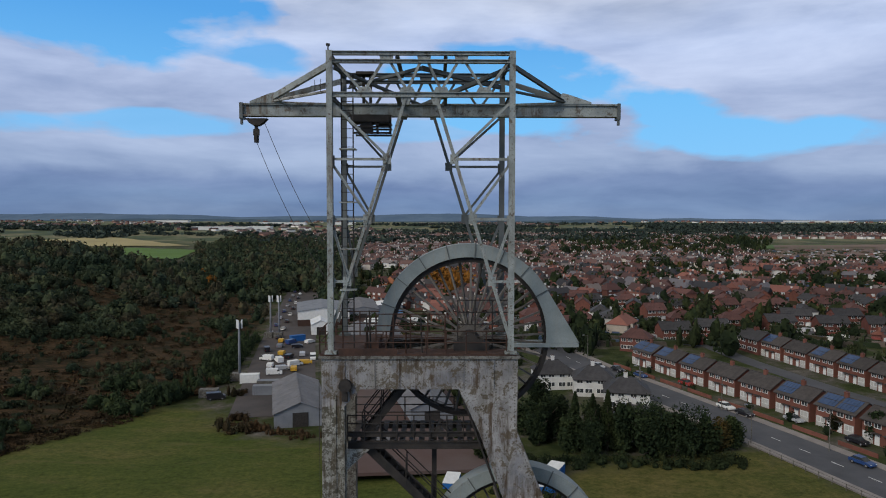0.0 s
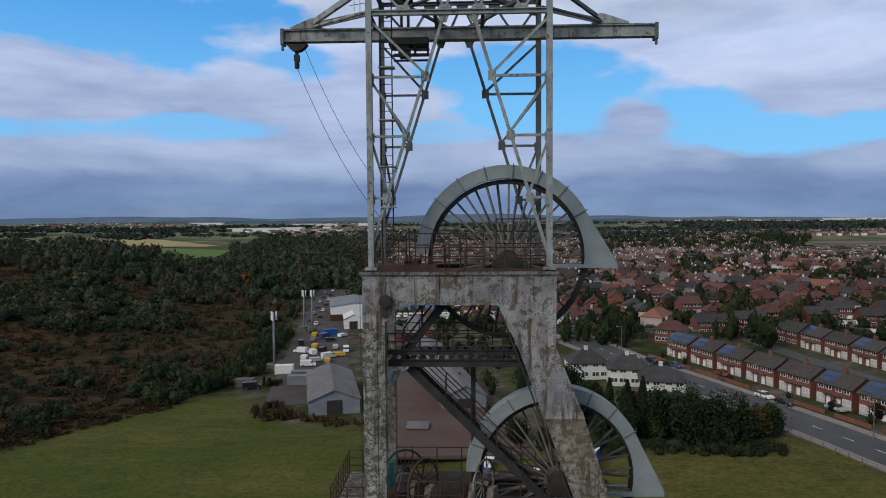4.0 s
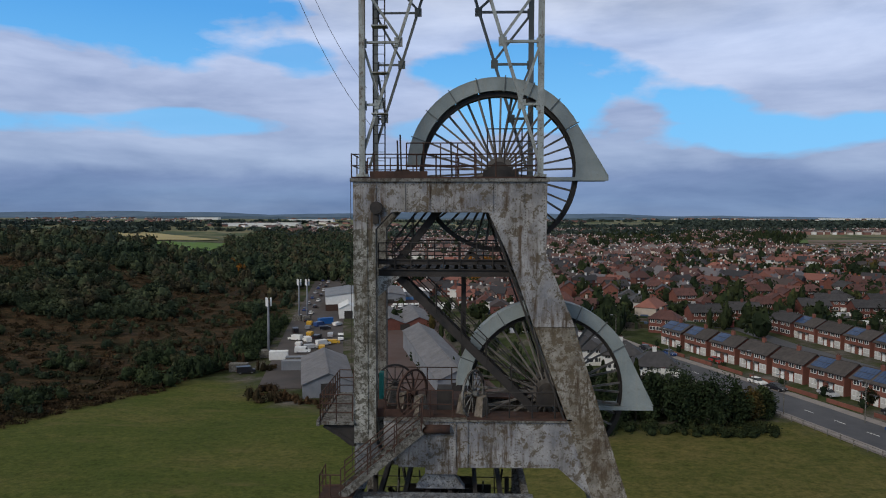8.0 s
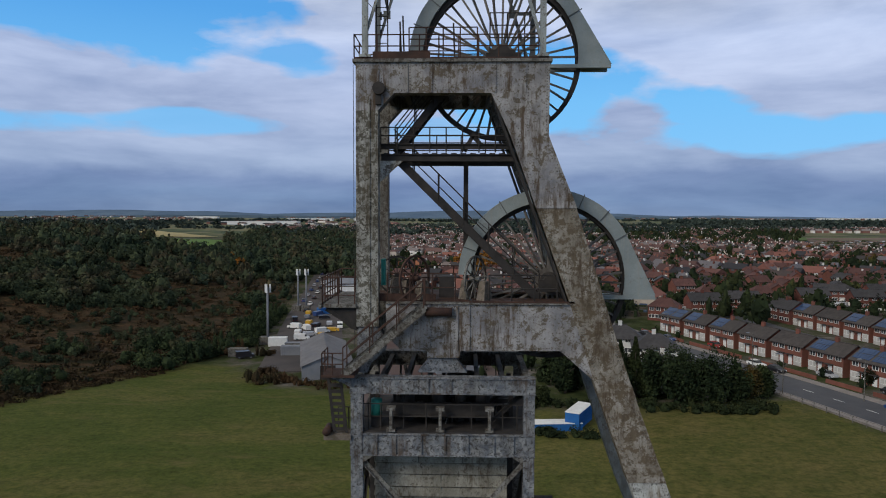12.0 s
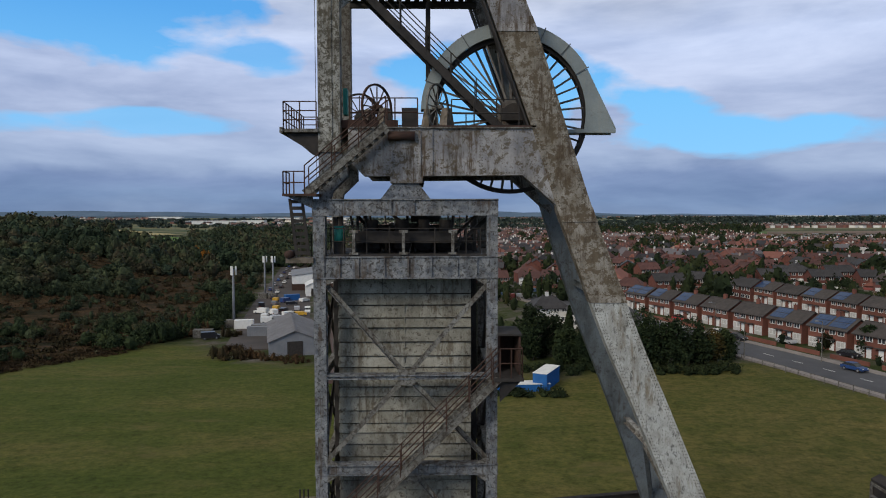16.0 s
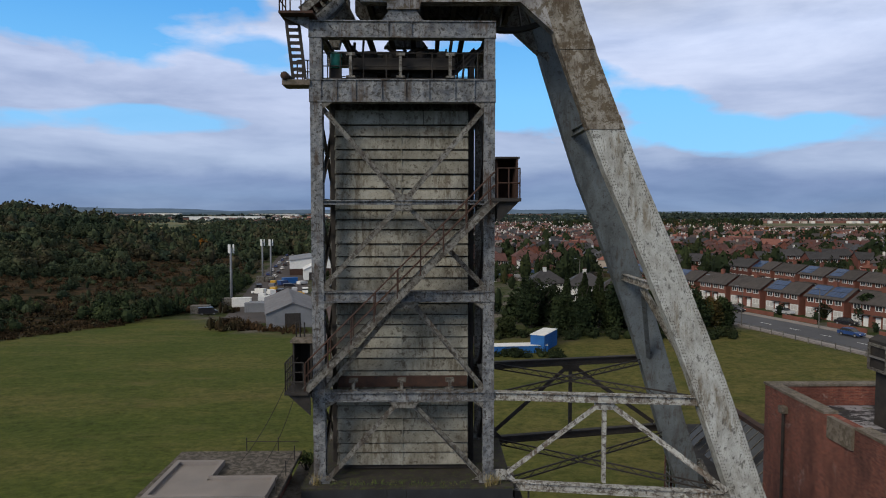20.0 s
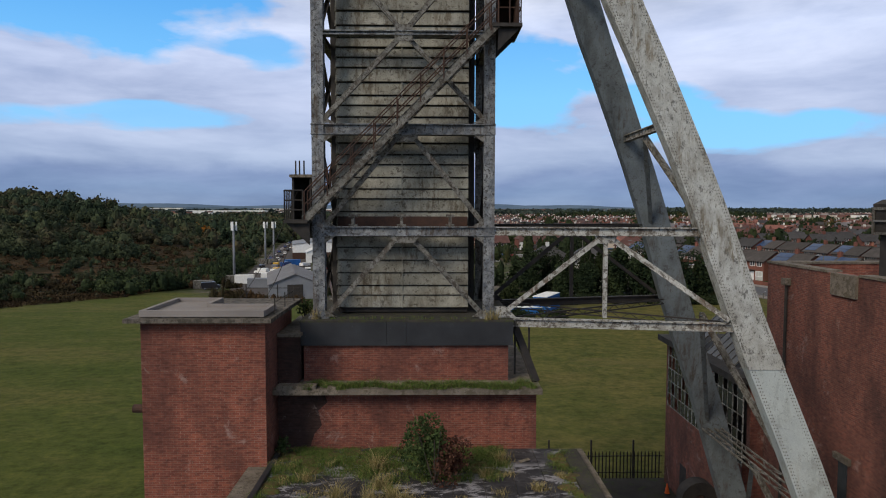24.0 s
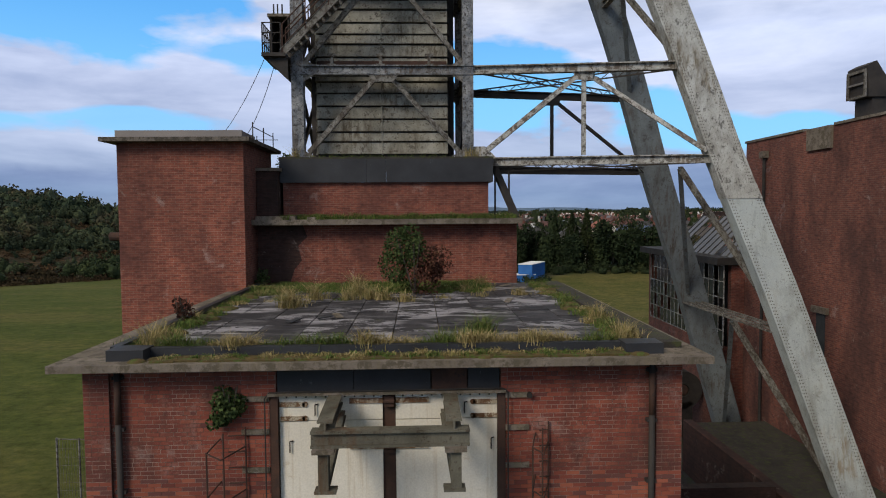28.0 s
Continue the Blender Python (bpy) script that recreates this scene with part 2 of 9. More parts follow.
def island(name, stops, rough=0.85, dirt=0.3, mode="CONSTANT"):
    """Each loose piece takes one colour of the list."""
    m, nt, b, co = begin(name, rough)
    geo = nt.nodes.new("ShaderNodeNewGeometry")
    r = nt.nodes.new("ShaderNodeValToRGB")
    r.color_ramp.interpolation = mode
    while len(r.color_ramp.elements) < len(stops):
        r.color_ramp.elements.new(0.5)
    for i, (e, col) in enumerate(zip(r.color_ramp.elements, stops)):
        e.position, e.color = i / len(stops), (*col, 1)
    nt.links.new(geo.outputs["Random Per Island"], r.inputs[0])
    col = mix(nt, dirt, r.outputs[0], ramp(nt, noise_at(nt, co, 0.8, 5), [(0.3, (0.4, 0.4, 0.4)), (0.7, (1, 1, 1))]), "MULTIPLY")
    nt.links.new(col, b.inputs["Base Color"])
    return m


def plain(name, c, rough=0.6, metal=0.0):
    return surf(name, tuple(v * 0.8 for v in c), c, 2.0, rough, metal, 0.05)


HEAD = weather("weathered_head_paint", (0.37, 0.36, 0.35), (0.20, 0.20, 0.215), (0.120, 0.098, 0.068), (0.080, 0.052, 0.030), 0.36, 0.42, 1.1)
COLP = weather("lichened_column_paint", (0.40, 0.395, 0.36), (0.22, 0.22, 0.20), (0.075, 0.068, 0.050), (0.070, 0.054, 0.032), 0.48, 0.40, 1.8)
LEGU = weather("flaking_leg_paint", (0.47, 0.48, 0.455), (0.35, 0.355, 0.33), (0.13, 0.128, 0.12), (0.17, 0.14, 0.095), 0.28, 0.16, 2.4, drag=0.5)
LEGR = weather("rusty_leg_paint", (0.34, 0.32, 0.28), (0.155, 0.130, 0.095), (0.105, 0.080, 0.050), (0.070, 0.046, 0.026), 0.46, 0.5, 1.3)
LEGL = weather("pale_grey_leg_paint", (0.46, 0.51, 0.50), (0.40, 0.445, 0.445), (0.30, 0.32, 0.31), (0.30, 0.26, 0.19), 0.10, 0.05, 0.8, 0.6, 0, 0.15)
LEGD = weather("darker_rear_leg", (0.165, 0.19, 0.20), (0.13, 0.15, 0.16), (0.085, 0.088, 0.088), (0.08, 0.065, 0.05), 0.24, 0.15, 1.4, 0.7, 0, 0.15)
FRAME = weather("peeling_blue_grey_paint", (0.29, 0.30, 0.305), (0.105, 0.118, 0.140), (0.048, 0.046, 0.044), (0.075, 0.052, 0.036), 0.36, 0.35, 3.0)
FRAMED = weather("dirty_steel_paint", (0.24, 0.235, 0.215), (0.13, 0.126, 0.112), (0.062, 0.052, 0.042), (0.055, 0.038, 0.028), 0.42, 0.35, 2.6)
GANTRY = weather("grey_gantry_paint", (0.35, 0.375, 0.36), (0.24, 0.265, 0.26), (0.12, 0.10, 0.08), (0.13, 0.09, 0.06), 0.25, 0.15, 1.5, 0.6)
GANTD = surf("darker_gantry_grey", (0.07, 0.08, 0.08), (0.13, 0.14, 0.14), 1.2, 0.6, 0, 0.15, 0.005, (0.10, 0.06, 0.04), 0.66, 2.0)
GIRD = weather("white_flaking_girder_paint", (0.50, 0.50, 0.47), (0.36, 0.36, 0.34), (0.10, 0.085, 0.07), (0.14, 0.10, 0.07), 0.42, 0.25, 2.0)
# Rusted steel, darkened so interiors and undersides carry their shade in the colour.
DARK = surf("dark_rusted_shaded_steel", (0.018, 0.017, 0.017), (0.048, 0.041, 0.036), 2.0, 0.8, 0, 0.3, 0.006)
RUST = surf("red_brown_rust", (0.036, 0.022, 0.018), (0.082, 0.042, 0.029), 2.5, 0.85, 0, 0.3, 0.006, (0.04, 0.028, 0.024), 0.6, 4.0)
SPOKE = surf("weathered_spoke_steel", (0.085, 0.075, 0.066), (0.175, 0.162, 0.145), 3.0, 0.7, 0, 0.2, 0.004, (0.10, 0.06, 0.04), 0.6, 3.0)
SHROUD = surf("grey_green_guard_paint", (0.19, 0.22, 0.22), (0.29, 0.325, 0.32), 0.9, 0.6, 0, 0.15, 0.006, (0.20, 0.21, 0.20), 0.63, 1.4, (0.27, 0.28, 0.26))
CLAD = weather("dirty_cream_cladding", (0.40, 0.39, 0.33), (0.28, 0.27, 0.225), (0.125, 0.110, 0.085), (0.13, 0.105, 0.072), 0.27, 0.35, 1.8, 0.85, 0.35)
CONC = surf("weathered_concrete", (0.115, 0.094, 0.076), (0.23, 0.195, 0.16), 1.6, 0.92, 0, 0.8, 0.015, (0.095, 0.080, 0.058), 0.52, 2.2, (0.15, 0.125, 0.09))
# Mossy concrete; on the yard slab its darkness also stands in for shade.
MOSS_SHADE = surf("mossy_shaded_concrete", (0.026, 0.024, 0.021), (0.055, 0.048, 0.040), 1.5, 0.95, 0, 0.7, 0.015, (0.05, 0.055, 0.022), 0.55, 2.0)
TEAL = plain("teal_sheet", (0.03, 0.24, 0.20), 0.6)
BLACK = surf("black_bitumen", (0.018, 0.019, 0.022), (0.035, 0.037, 0.042), 1.2, 0.55, 0, 0.3, 0.01, (0.10, 0.10, 0.11), 0.68, 3.0)
DOOR = surf("cream_door_paint", (0.66, 0.62, 0.53), (0.76, 0.72, 0.63), 0.9, 0.5, 0, 0.08, 0.004, (0.60, 0.52, 0.40), 0.66, 1.4, (0.60, 0.53, 0.42))
STRAP = weather("rusty_cream_ironwork", (0.55, 0.50, 0.40), (0.40, 0.34, 0.25), (0.16, 0.075, 0.03), (0.14, 0.06, 0.025), 0.5, 0.6, 4.0)
BEAM = weather("olive_beam_steel", (0.15, 0.142, 0.11), (0.10, 0.094, 0.072), (0.065, 0.052, 0.038), (0.10, 0.055, 0.028), 0.18, 0.3, 1.2)
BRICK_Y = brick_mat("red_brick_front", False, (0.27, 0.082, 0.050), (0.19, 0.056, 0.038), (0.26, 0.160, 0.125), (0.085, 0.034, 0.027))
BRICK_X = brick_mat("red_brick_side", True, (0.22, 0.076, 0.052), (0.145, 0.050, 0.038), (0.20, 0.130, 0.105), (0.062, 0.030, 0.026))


def single_brick():
    """Brick faces that differ from piece to piece, with soot and lime bloom drifting over them."""
    m, nt, b, co = begin("single_bricks", 0.9)
    info = nt.nodes.new("ShaderNodeObjectInfo")
    col = ramp(nt, info.outputs["Random"], [(0.0, (0.17, 0.046, 0.034)), (0.2, (0.21, 0.056, 0.038)), (0.7, (0.25, 0.066, 0.042)), (0.95, (0.30, 0.088, 0.054)), (1.0, (0.13, 0.045, 0.038))])
    where = nt.nodes.new("ShaderNodeNewGeometry").outputs["Position"]
    soot_shade = noise_at(nt, stretch(nt, where, 1, 1, 0.45), 0.8, 8, 0.66, 0.3)
    col = mix(nt, ramp(nt, soot_shade, [(0.45, (0, 0, 0)), (0.64, (0.85, 0.85, 0.85))]), col, (0.075, 0.034, 0.028))
    lime = noise_at(nt, where, 1.1, 12, 0.76, 0.4)
    col = mix(nt, ramp(nt, lime, [(0.55, (0, 0, 0)), (0.72, (0.55, 0.55, 0.55))]), col, (0.38, 0.29, 0.26))
    fine = noise_at(nt, co, 42, 6, 0.7)
    col = mix(nt, 0.55, col, ramp(nt, fine, [(0.3, (0.45, 0.45, 0.45)), (0.65, (1.05, 1.05, 1.05))]), "MULTIPLY")
    nt.links.new(col, b.inputs["Base Color"])
    bump(nt, b, fine, 0.6, 0.006)
    return m


BRICK_1 = single_brick()
MORTAR = surf("pale_lime_mortar", (0.15, 0.085, 0.068), (0.36, 0.27, 0.23), 1.1, 0.95, 0, 0.6, 0.006, (0.11, 0.062, 0.050), 0.50, 1.0)
# Dark brick for walls whose shade is put into the colour, with some soot.
BRICK_S = brick_mat("sooty_shaded_brick", False, (0.080, 0.034, 0.027), (0.050, 0.024, 0.020), (0.06, 0.042, 0.036), (0.026, 0.017, 0.014))
FELT = None
GLASS = surf("dull_window_glass", (0.03, 0.035, 0.04), (0.06, 0.065, 0.07), 1.0, 0.12, 0, 0.02)
WHITE = surf("white_paint", (0.66, 0.66, 0.64), (0.8, 0.8, 0.78), 1.0, 0.6, 0, 0.1)
CREAMW = surf("white_render", (0.50, 0.49, 0.47), (0.66, 0.65, 0.62), 0.4, 0.85, 0, 0.2)
YARD = surf("dark_yard_ground", (0.024, 0.022, 0.021), (0.050, 0.045, 0.040), 0.6, 0.95, 0, 0.5, 0.02, (0.035, 0.045, 0.015), 0.56, 0.8)
ASPH = surf("worn_asphalt", (0.060, 0.062, 0.070), (0.095, 0.096, 0.106), 0.15, 0.9, 0, 0.3, 0.01)
PAVE = surf("pavement_slabs", (0.20, 0.18, 0.17), (0.28, 0.25, 0.23), 0.4, 0.9)


# ---- mesh helpers ----
class Form:
    """Collects plain solids in world metres."""

    def __init__(self):
        self.v, self.f = [], []

    def solid(self, pts, faces):
        n = len(self.v)
        self.v += [tuple(p) for p in pts]
        self.f += [tuple(n + i for i in f) for f in faces]
        return self

    def box(self, x0, x1, y0, y1, z0, z1):
        return self.solid([(x, y, z) for z in (z0, z1) for x, y in ((x0, y0), (x1, y0), (x1, y1), (x0, y1))],
                          [(3, 2, 1, 0), (4, 5, 6, 7), (0, 1, 5, 4), (1, 2, 6, 5), (2, 3, 7, 6), (3, 0, 4, 7)])

    def loft(self, rings, closed=True):
        """Skins rings of equally many points and caps the ends."""
        n, k = len(self.v), len(rings[0])
        for r in rings:
            self.v += [tuple(p) for p in r]
        for i in range(len(rings) - 1):
            for j in range(k):
                a, b = n + i * k + j, n + i * k + (j + 1) % k
                self.f.append((a, b, b + k, a + k))
        if closed:
            self.f.append(tuple(n + j for j in reversed(range(k))))
            self.f.append(tuple(n + (len(rings) - 1) * k + j for j in range(k)))
        return self

    def prism(self, poly, y0, y1):
        """A polygon in x and z, drawn out along y."""
        return self.loft([[(x, y0, z) for x, z in poly], [(x, y1, z) for x, z in poly]])

    def bar(self, p, q, w, d, shape="box", up=(0, 0, 1)):
        """A member from p to q, w across and d deep; box, I or L section."""
        p, q = Vector(p), Vector(q)
        ax = (q - p).normalized()
        s = ax.cross(Vector(up))
        if s.length < 0.05:
            s = ax.cross(Vector((0, 1, 0)))
        s.normalize()
        u = s.cross(ax).normalized()
        a, b, t = w / 2, d / 2, min(w, d) * 0.16
        if shape == "I":
            sec = [(-a, -b), (a, -b), (a, -b + t), (t / 2, -b + t), (t / 2, b - t), (a, b - t), (a, b), (-a, b), (-a, b - t), (-t / 2, b - t), (-t / 2, -b + t), (-a, -b + t)]
        elif shape == "L":
            sec = [(-a, -b), (a, -b), (a, -b + t), (-a + t, -b + t), (-a + t, b), (-a, b)]
        else:
            sec = [(-a, -b), (a, -b), (a, b), (-a, b)]
        return self.loft([[tuple(e + s * x + u * y) for x, y in sec] for e in (p, q)])

    def tube(self, p, q, r, n=6, r2=None):
        p, q = Vector(p), Vector(q)
        ax = (q - p).normalized()
        s = ax.orthogonal().normalized()
        u = ax.cross(s)
        return self.loft([[tuple(e + (s * math.cos(i * 2 * math.pi / n) + u * math.sin(i * 2 * math.pi / n)) * k) for i in range(n)]
                          for e, k in ((p, r), (q, r if r2 is None else r2))])

    def ring(self, c, r0, r1, w, a0=0.0, a1=360.0, n=64, axis="y"):
        """A flat ring round the axis, from r0 to r1, w thick."""
        secs = []
        full = a1 - a0 >= 359.9
        for i in range(n + 1):
            a = radians(a0 + (a1 - a0) * i / n)
            e = Vector((math.cos(a), 0, math.sin(a))) if axis == "y" else Vector((0, math.cos(a), math.sin(a)))
            o = Vector((0, 1, 0)) if axis == "y" else Vector((1, 0, 0))
            secs.append([tuple(Vector(c) + e * r + o * y) for r, y in ((r0, -w / 2), (r1, -w / 2), (r1, w / 2), (r0, w / 2))])
        return self.loft(secs, not full)

    def mesh(self, name, mat, smooth=False):
        me = bpy.data.meshes.new(name)
        me.from_pydata(self.v, [], self.f)
        bm = bmesh.new()
        bm.from_mesh(me)
        bmesh.ops.recalc_face_normals(bm, faces=bm.faces)
        bm.to_mesh(me)
        bm.free()
        me.materials.append(mat)
        if smooth:
            me.polygons.foreach_set("use_smooth", [True] * len(me.polygons))
        return me


def thing(name, label, category, at=(0, 0, 0), group="", kind=""):
    ob = new(name)
    ob.location = at
    ob.empty_display_size = 0.2
    return tagged(ob, label, category, group, kind)


def part(name, form, mat, parent, label="", kind="", smooth=False):
    """One mesh under a thing or a part, built in the world's metres."""
    ob = new(name, form.mesh(name, mat, smooth) if isinstance(form, Form) else form)
    ob.parent = parent
    at = parent.location if parent.parent is None else Vector()
    ob.matrix_parent_inverse = Matrix.Translation(-at)
    if label or kind:
        tagged(ob, label, "", "", kind)
    return ob


def solo(name, form, mat, label, category, kind="", group="", smooth=False):
    return tagged(new(name, form.mesh(name, mat, smooth)), label, category, group, kind)


def railing(parent, pts, high=1.0, mat=None, step=1.3, rails=2, r=0.022, name="rail"):
    """Posts and rails along a line of points."""
    mat = mat or RUST
    for a, b in zip(pts, pts[1:]):
        a, b = Vector(a), Vector(b)
        n = max(1, round((b - a).length / step))
        for i in range(n + 1):
            e = a.lerp(b, i / n)
            part("post", Form().tube(e, e + Vector((0, 0, high)), r * 1.15, 5), mat, parent)
        for k in range(rails):
            h = Vector((0, 0, high * (k + 1) / rails))
            part(name, Form().tube(a + h, b + h, r, 5), mat, parent)


def flight(parent, a, b, wide, mat, rail=True, rise=0.22, thick=0.26, rmat=None):
    """A stair that rises from a to b in the x-z plane, its near side at a's y."""
    a, b = Vector(a), Vector(b)
    for k in (0, wide):
        o = Vector((0, k, 0))
        part("stringer", Form().bar(a + o, b + o, 0.06, thick, "I"), FRAMED if mat == RUST else mat, parent)
    n = max(2, round(abs(b.z - a.z) / rise))
    tread = Form().box(-0.12, 0.12, 0, wide, -0.015, 0.015)
    me = tread.mesh("tread", mat)
    for i in range(1, n):
        e = a.lerp(b, i / n)
        t = part("tread", me, mat, parent)
        t.location = e
    if rail:
        for k in (0, wide):
            o = Vector((0, k, 0))
            for h in (0.5, 0.95):
                part("handrail", Form().tube(a + o + Vector((0, 0, h)), b + o + Vector((0, 0, h)), 0.022, 5), rmat or RUST, parent)
            for i in range(0, n + 1, 4):
                e = a.lerp(b, i / n) + o
                part("post", Form().tube(e, e + Vector((0, 0, 0.95)), 0.024, 5), rmat or RUST, parent)


def lattice(parent, p, q, deep, mat, across=(0, 0, 1), n=12, w=0.07, name="laced_girder"):
    """Two chords with zigzag lacing."""
    p, q, o = Vector(p), Vector(q), Vector(across) * deep / 2
    f = Form().bar(p + o, q + o, w, w).bar(p - o, q - o, w, w)
    for i in range(n):
        s = 1 if i % 2 else -1
        f.bar(p.lerp(q, i / n) + o * s, p.lerp(q, (i + 1) / n) - o * s, w * 0.6, 0.02)
    return part(name, f, mat, parent)

# ---- ground ----
def smooth(a, b, v):
    k = min(1.0, max(0.0, (v - a) / (b - a)))
    return k * k * (3 - 2 * k)


def hill_edge(y):
    """x of the foot of the wooded hill."""
    return float(np.interp(y, [-300, 60, 100, 114, 124, 134, 155, 172, 190, 240, 320, 700, 1200, 5000], [-135, -118, -92, -87, -82, -75, -72, -66, -68, -74, -86, -190, -420, -1500]))


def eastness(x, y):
    """0 on the low side by the truck yard, 1 on the higher side by the road, by bearing from the camera."""
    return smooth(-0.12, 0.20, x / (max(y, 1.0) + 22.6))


def toward_camera(x, y):
    """A rough plan place on the rising side, scaled in towards where the camera stands."""
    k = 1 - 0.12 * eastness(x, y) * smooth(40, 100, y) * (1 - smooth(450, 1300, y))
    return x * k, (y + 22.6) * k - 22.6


def ground_z(x, y):
    rows = [-400, 25, 60, 100, 140, 180, 300, 700, 1500, 3000, 6000]
    west = float(np.interp(y, rows, [-3.2, -3.2, -4.0, -5.2, -6.8, -8.4, -9.2, -7.0, -4.0, 0.0, 8.0]))
    z = west + (float(np.interp(y, rows, [-3.2, -3.2, -3.0, -2.4, -2.2, -2.2, -1.6, -0.5, -2.0, 0.0, 8.0])) - west) * eastness(x, y)
    u = hill_edge(y) - x
    if u > 0:
        z += 20 * smooth(0, 150, u) * smooth(130, 390, y) * (1 - 0.92 * smooth(470, 740, y)) + 5 * smooth(10, 160, u) * smooth(-250, 60, y) * (1 - smooth(300, 700, y)) + 0.9 * noise.noise((x * 0.03, y * 0.03, 0)) * smooth(0, 60, u)
    if y > 900:
        z += 7 * (noise.noise((x * 0.0011, y * 0.0008, 3.0)) + 0.3) * smooth(900, 2200, y)
    return z


def ground_material():
    m, nt, b, co = begin("land", 0.95)
    sep = nt.nodes.new("ShaderNodeSeparateXYZ")
    nt.links.new(co, sep.inputs[0])
    grass = ramp(nt, noise_at(nt, stretch(nt, co, 0.5, 1.0, 1), 0.06, 7, 0.62), [(0.3, (0.048, 0.068, 0.016)), (0.5, (0.072, 0.084, 0.023)), (0.7, (0.118, 0.102, 0.040))])
    tuft = noise_at(nt, stretch(nt, co, 0.95, 1.1, 1), 1.1, 12, 0.82)
    dry = nt.nodes.new("ShaderNodeMapRange")
    dry.inputs["From Min"].default_value, dry.inputs["From Max"].default_value, dry.inputs["To Max"].default_value = -25, 30, 0.55
    nt.links.new(sep.outputs[0], dry.inputs["Value"])
    grass = mix(nt, dry.outputs[0], grass, ramp(nt, noise_at(nt, co, 0.2, 8, 0.7), [(0.35, (0.070, 0.070, 0.024)), (0.65, (0.150, 0.115, 0.048))]))
    grass = mix(nt, ramp(nt, noise_at(nt, stretch(nt, co, 0.7, 1.3, 1), 0.33, 9, 0.75), [(0.40, (0.8, 0.8, 0.8)), (0.52, (0, 0, 0))]), grass, mix(nt, 0.5, grass, (0.03, 0.045, 0.010)))
    grass = mix(nt, 0.95, grass, ramp(nt, tuft, [(0.34, (0.45, 0.50, 0.38)), (0.52, (1.05, 1.05, 1.0)), (0.66, (1.55, 1.42, 1.15))]), "MULTIPLY")
    grass = mix(nt, ramp(nt, noise_at(nt, stretch(nt, co, 0.45, 1.2, 1), 0.09, 8, 0.7, 0.6), [(0.56, (0, 0, 0)), (0.72, (0.7, 0.7, 0.7))]), grass, (0.13, 0.105, 0.045))
    # Heath kept dark so its colour carries the cloud shadow on the near hill.
    heath = ramp(nt, noise_at(nt, stretch(nt, co, 0.6, 1.2, 1), 0.07, 12, 0.78, 0.4), [(0.34, (0.012, 0.015, 0.008)), (0.45, (0.026, 0.022, 0.012)), (0.52, (0.066, 0.042, 0.024)), (0.58, (0.024, 0.022, 0.012)), (0.68, (0.10, 0.070, 0.040))])
    heath = mix(nt, 0.9, heath, ramp(nt, noise_at(nt, stretch(nt, co, 0.7, 1.4, 1), 0.9, 9, 0.8), [(0.36, (0.35, 0.38, 0.35)), (0.5, (0.95, 0.95, 0.95)), (0.66, (1.7, 1.5, 1.3))]), "MULTIPLY")
    town = ramp(nt, noise_at(nt, co, 0.09, 9, 0.72), [(0.36, (0.022, 0.032, 0.012)), (0.47, (0.045, 0.055, 0.020)), (0.56, (0.075, 0.070, 0.055)), (0.66, (0.15, 0.135, 0.12))])
    # Far fields kept bright, their sunlight put into the colour.
    far = ramp(nt, noise_at(nt, stretch(nt, co, 1.0, 0.55, 1), 0.006, 5, 0.6), [(0.36, (0.05, 0.068, 0.05)), (0.46, (0.085, 0.105, 0.055)), (0.53, (0.20, 0.18, 0.11)), (0.60, (0.06, 0.078, 0.055)), (0.7, (0.13, 0.15, 0.07))])
    k = nt.nodes.new("ShaderNodeAttribute")
    k.attribute_name = "heath"
    k2 = nt.nodes.new("ShaderNodeAttribute")
    k2.attribute_name = "town"
    k3 = nt.nodes.new("ShaderNodeAttribute")
    k3.attribute_name = "far"
    col = mix(nt, k2.outputs["Fac"], grass, town)
    col = mix(nt, k3.outputs["Fac"], col, far)
    col = mix(nt, k.outputs["Fac"], col, heath)
    nt.links.new(col, b.inputs["Base Color"])
    b.inputs["Specular IOR Level"].default_value = 0.05
    bump(nt, b, tuft, 0.5, 0.25)
    return m


def build_ground():
    xs = sorted({*np.arange(-200, 201, 5.0), *np.arange(-900, 901, 30.0), *np.arange(-4900, 4901, 350.0)})
    ys = sorted({*np.arange(-40, 331, 5.0), *np.arange(-320, 901, 30.0), *np.arange(900, 6001, 170.0)})
    v, heath, town, far = [], [], [], []
    for y in ys:
        for x in xs:
            v.append((x, y, ground_z(x, y)))
            u = hill_edge(y) - x
            heath.append(smooth(-3, 6, u + 4 * noise.noise((x * 0.08, y * 0.08, 1))) * (1 - smooth(560, 720, y)))
            edge = float(np.interp(x, [-60, -40, -10, 15, 24, 58, 66, 76, 100, 200], [146, 122, 112, 96, 92, 103, 98, 66, 0, -60]))
            town.append(smooth(-2, 4, y - edge + 2 * noise.noise((x * 0.1, y * 0.1, 5))))
            far.append(smooth(900, 1250, y))
    n = len(xs)
    f = [(j * n + i, j * n + i + 1, (j + 1) * n + i + 1, (j + 1) * n + i) for j in range(len(ys) - 1) for i in range(n - 1)]
    me = bpy.data.meshes.new("ground")
    me.from_pydata(v, [], f)
    for name, vals in (("heath", heath), ("town", town), ("far", far)):
        me.attributes.new(name, "FLOAT", "POINT").data.foreach_set("value", vals)
    me.polygons.foreach_set("use_smooth", [True] * len(me.polygons))
    me.materials.append(ground_material())
    tagged(new("ground", me), "wide rough grass field running into heath, gardens and far fields", "ground", kind="structure")


build_ground()


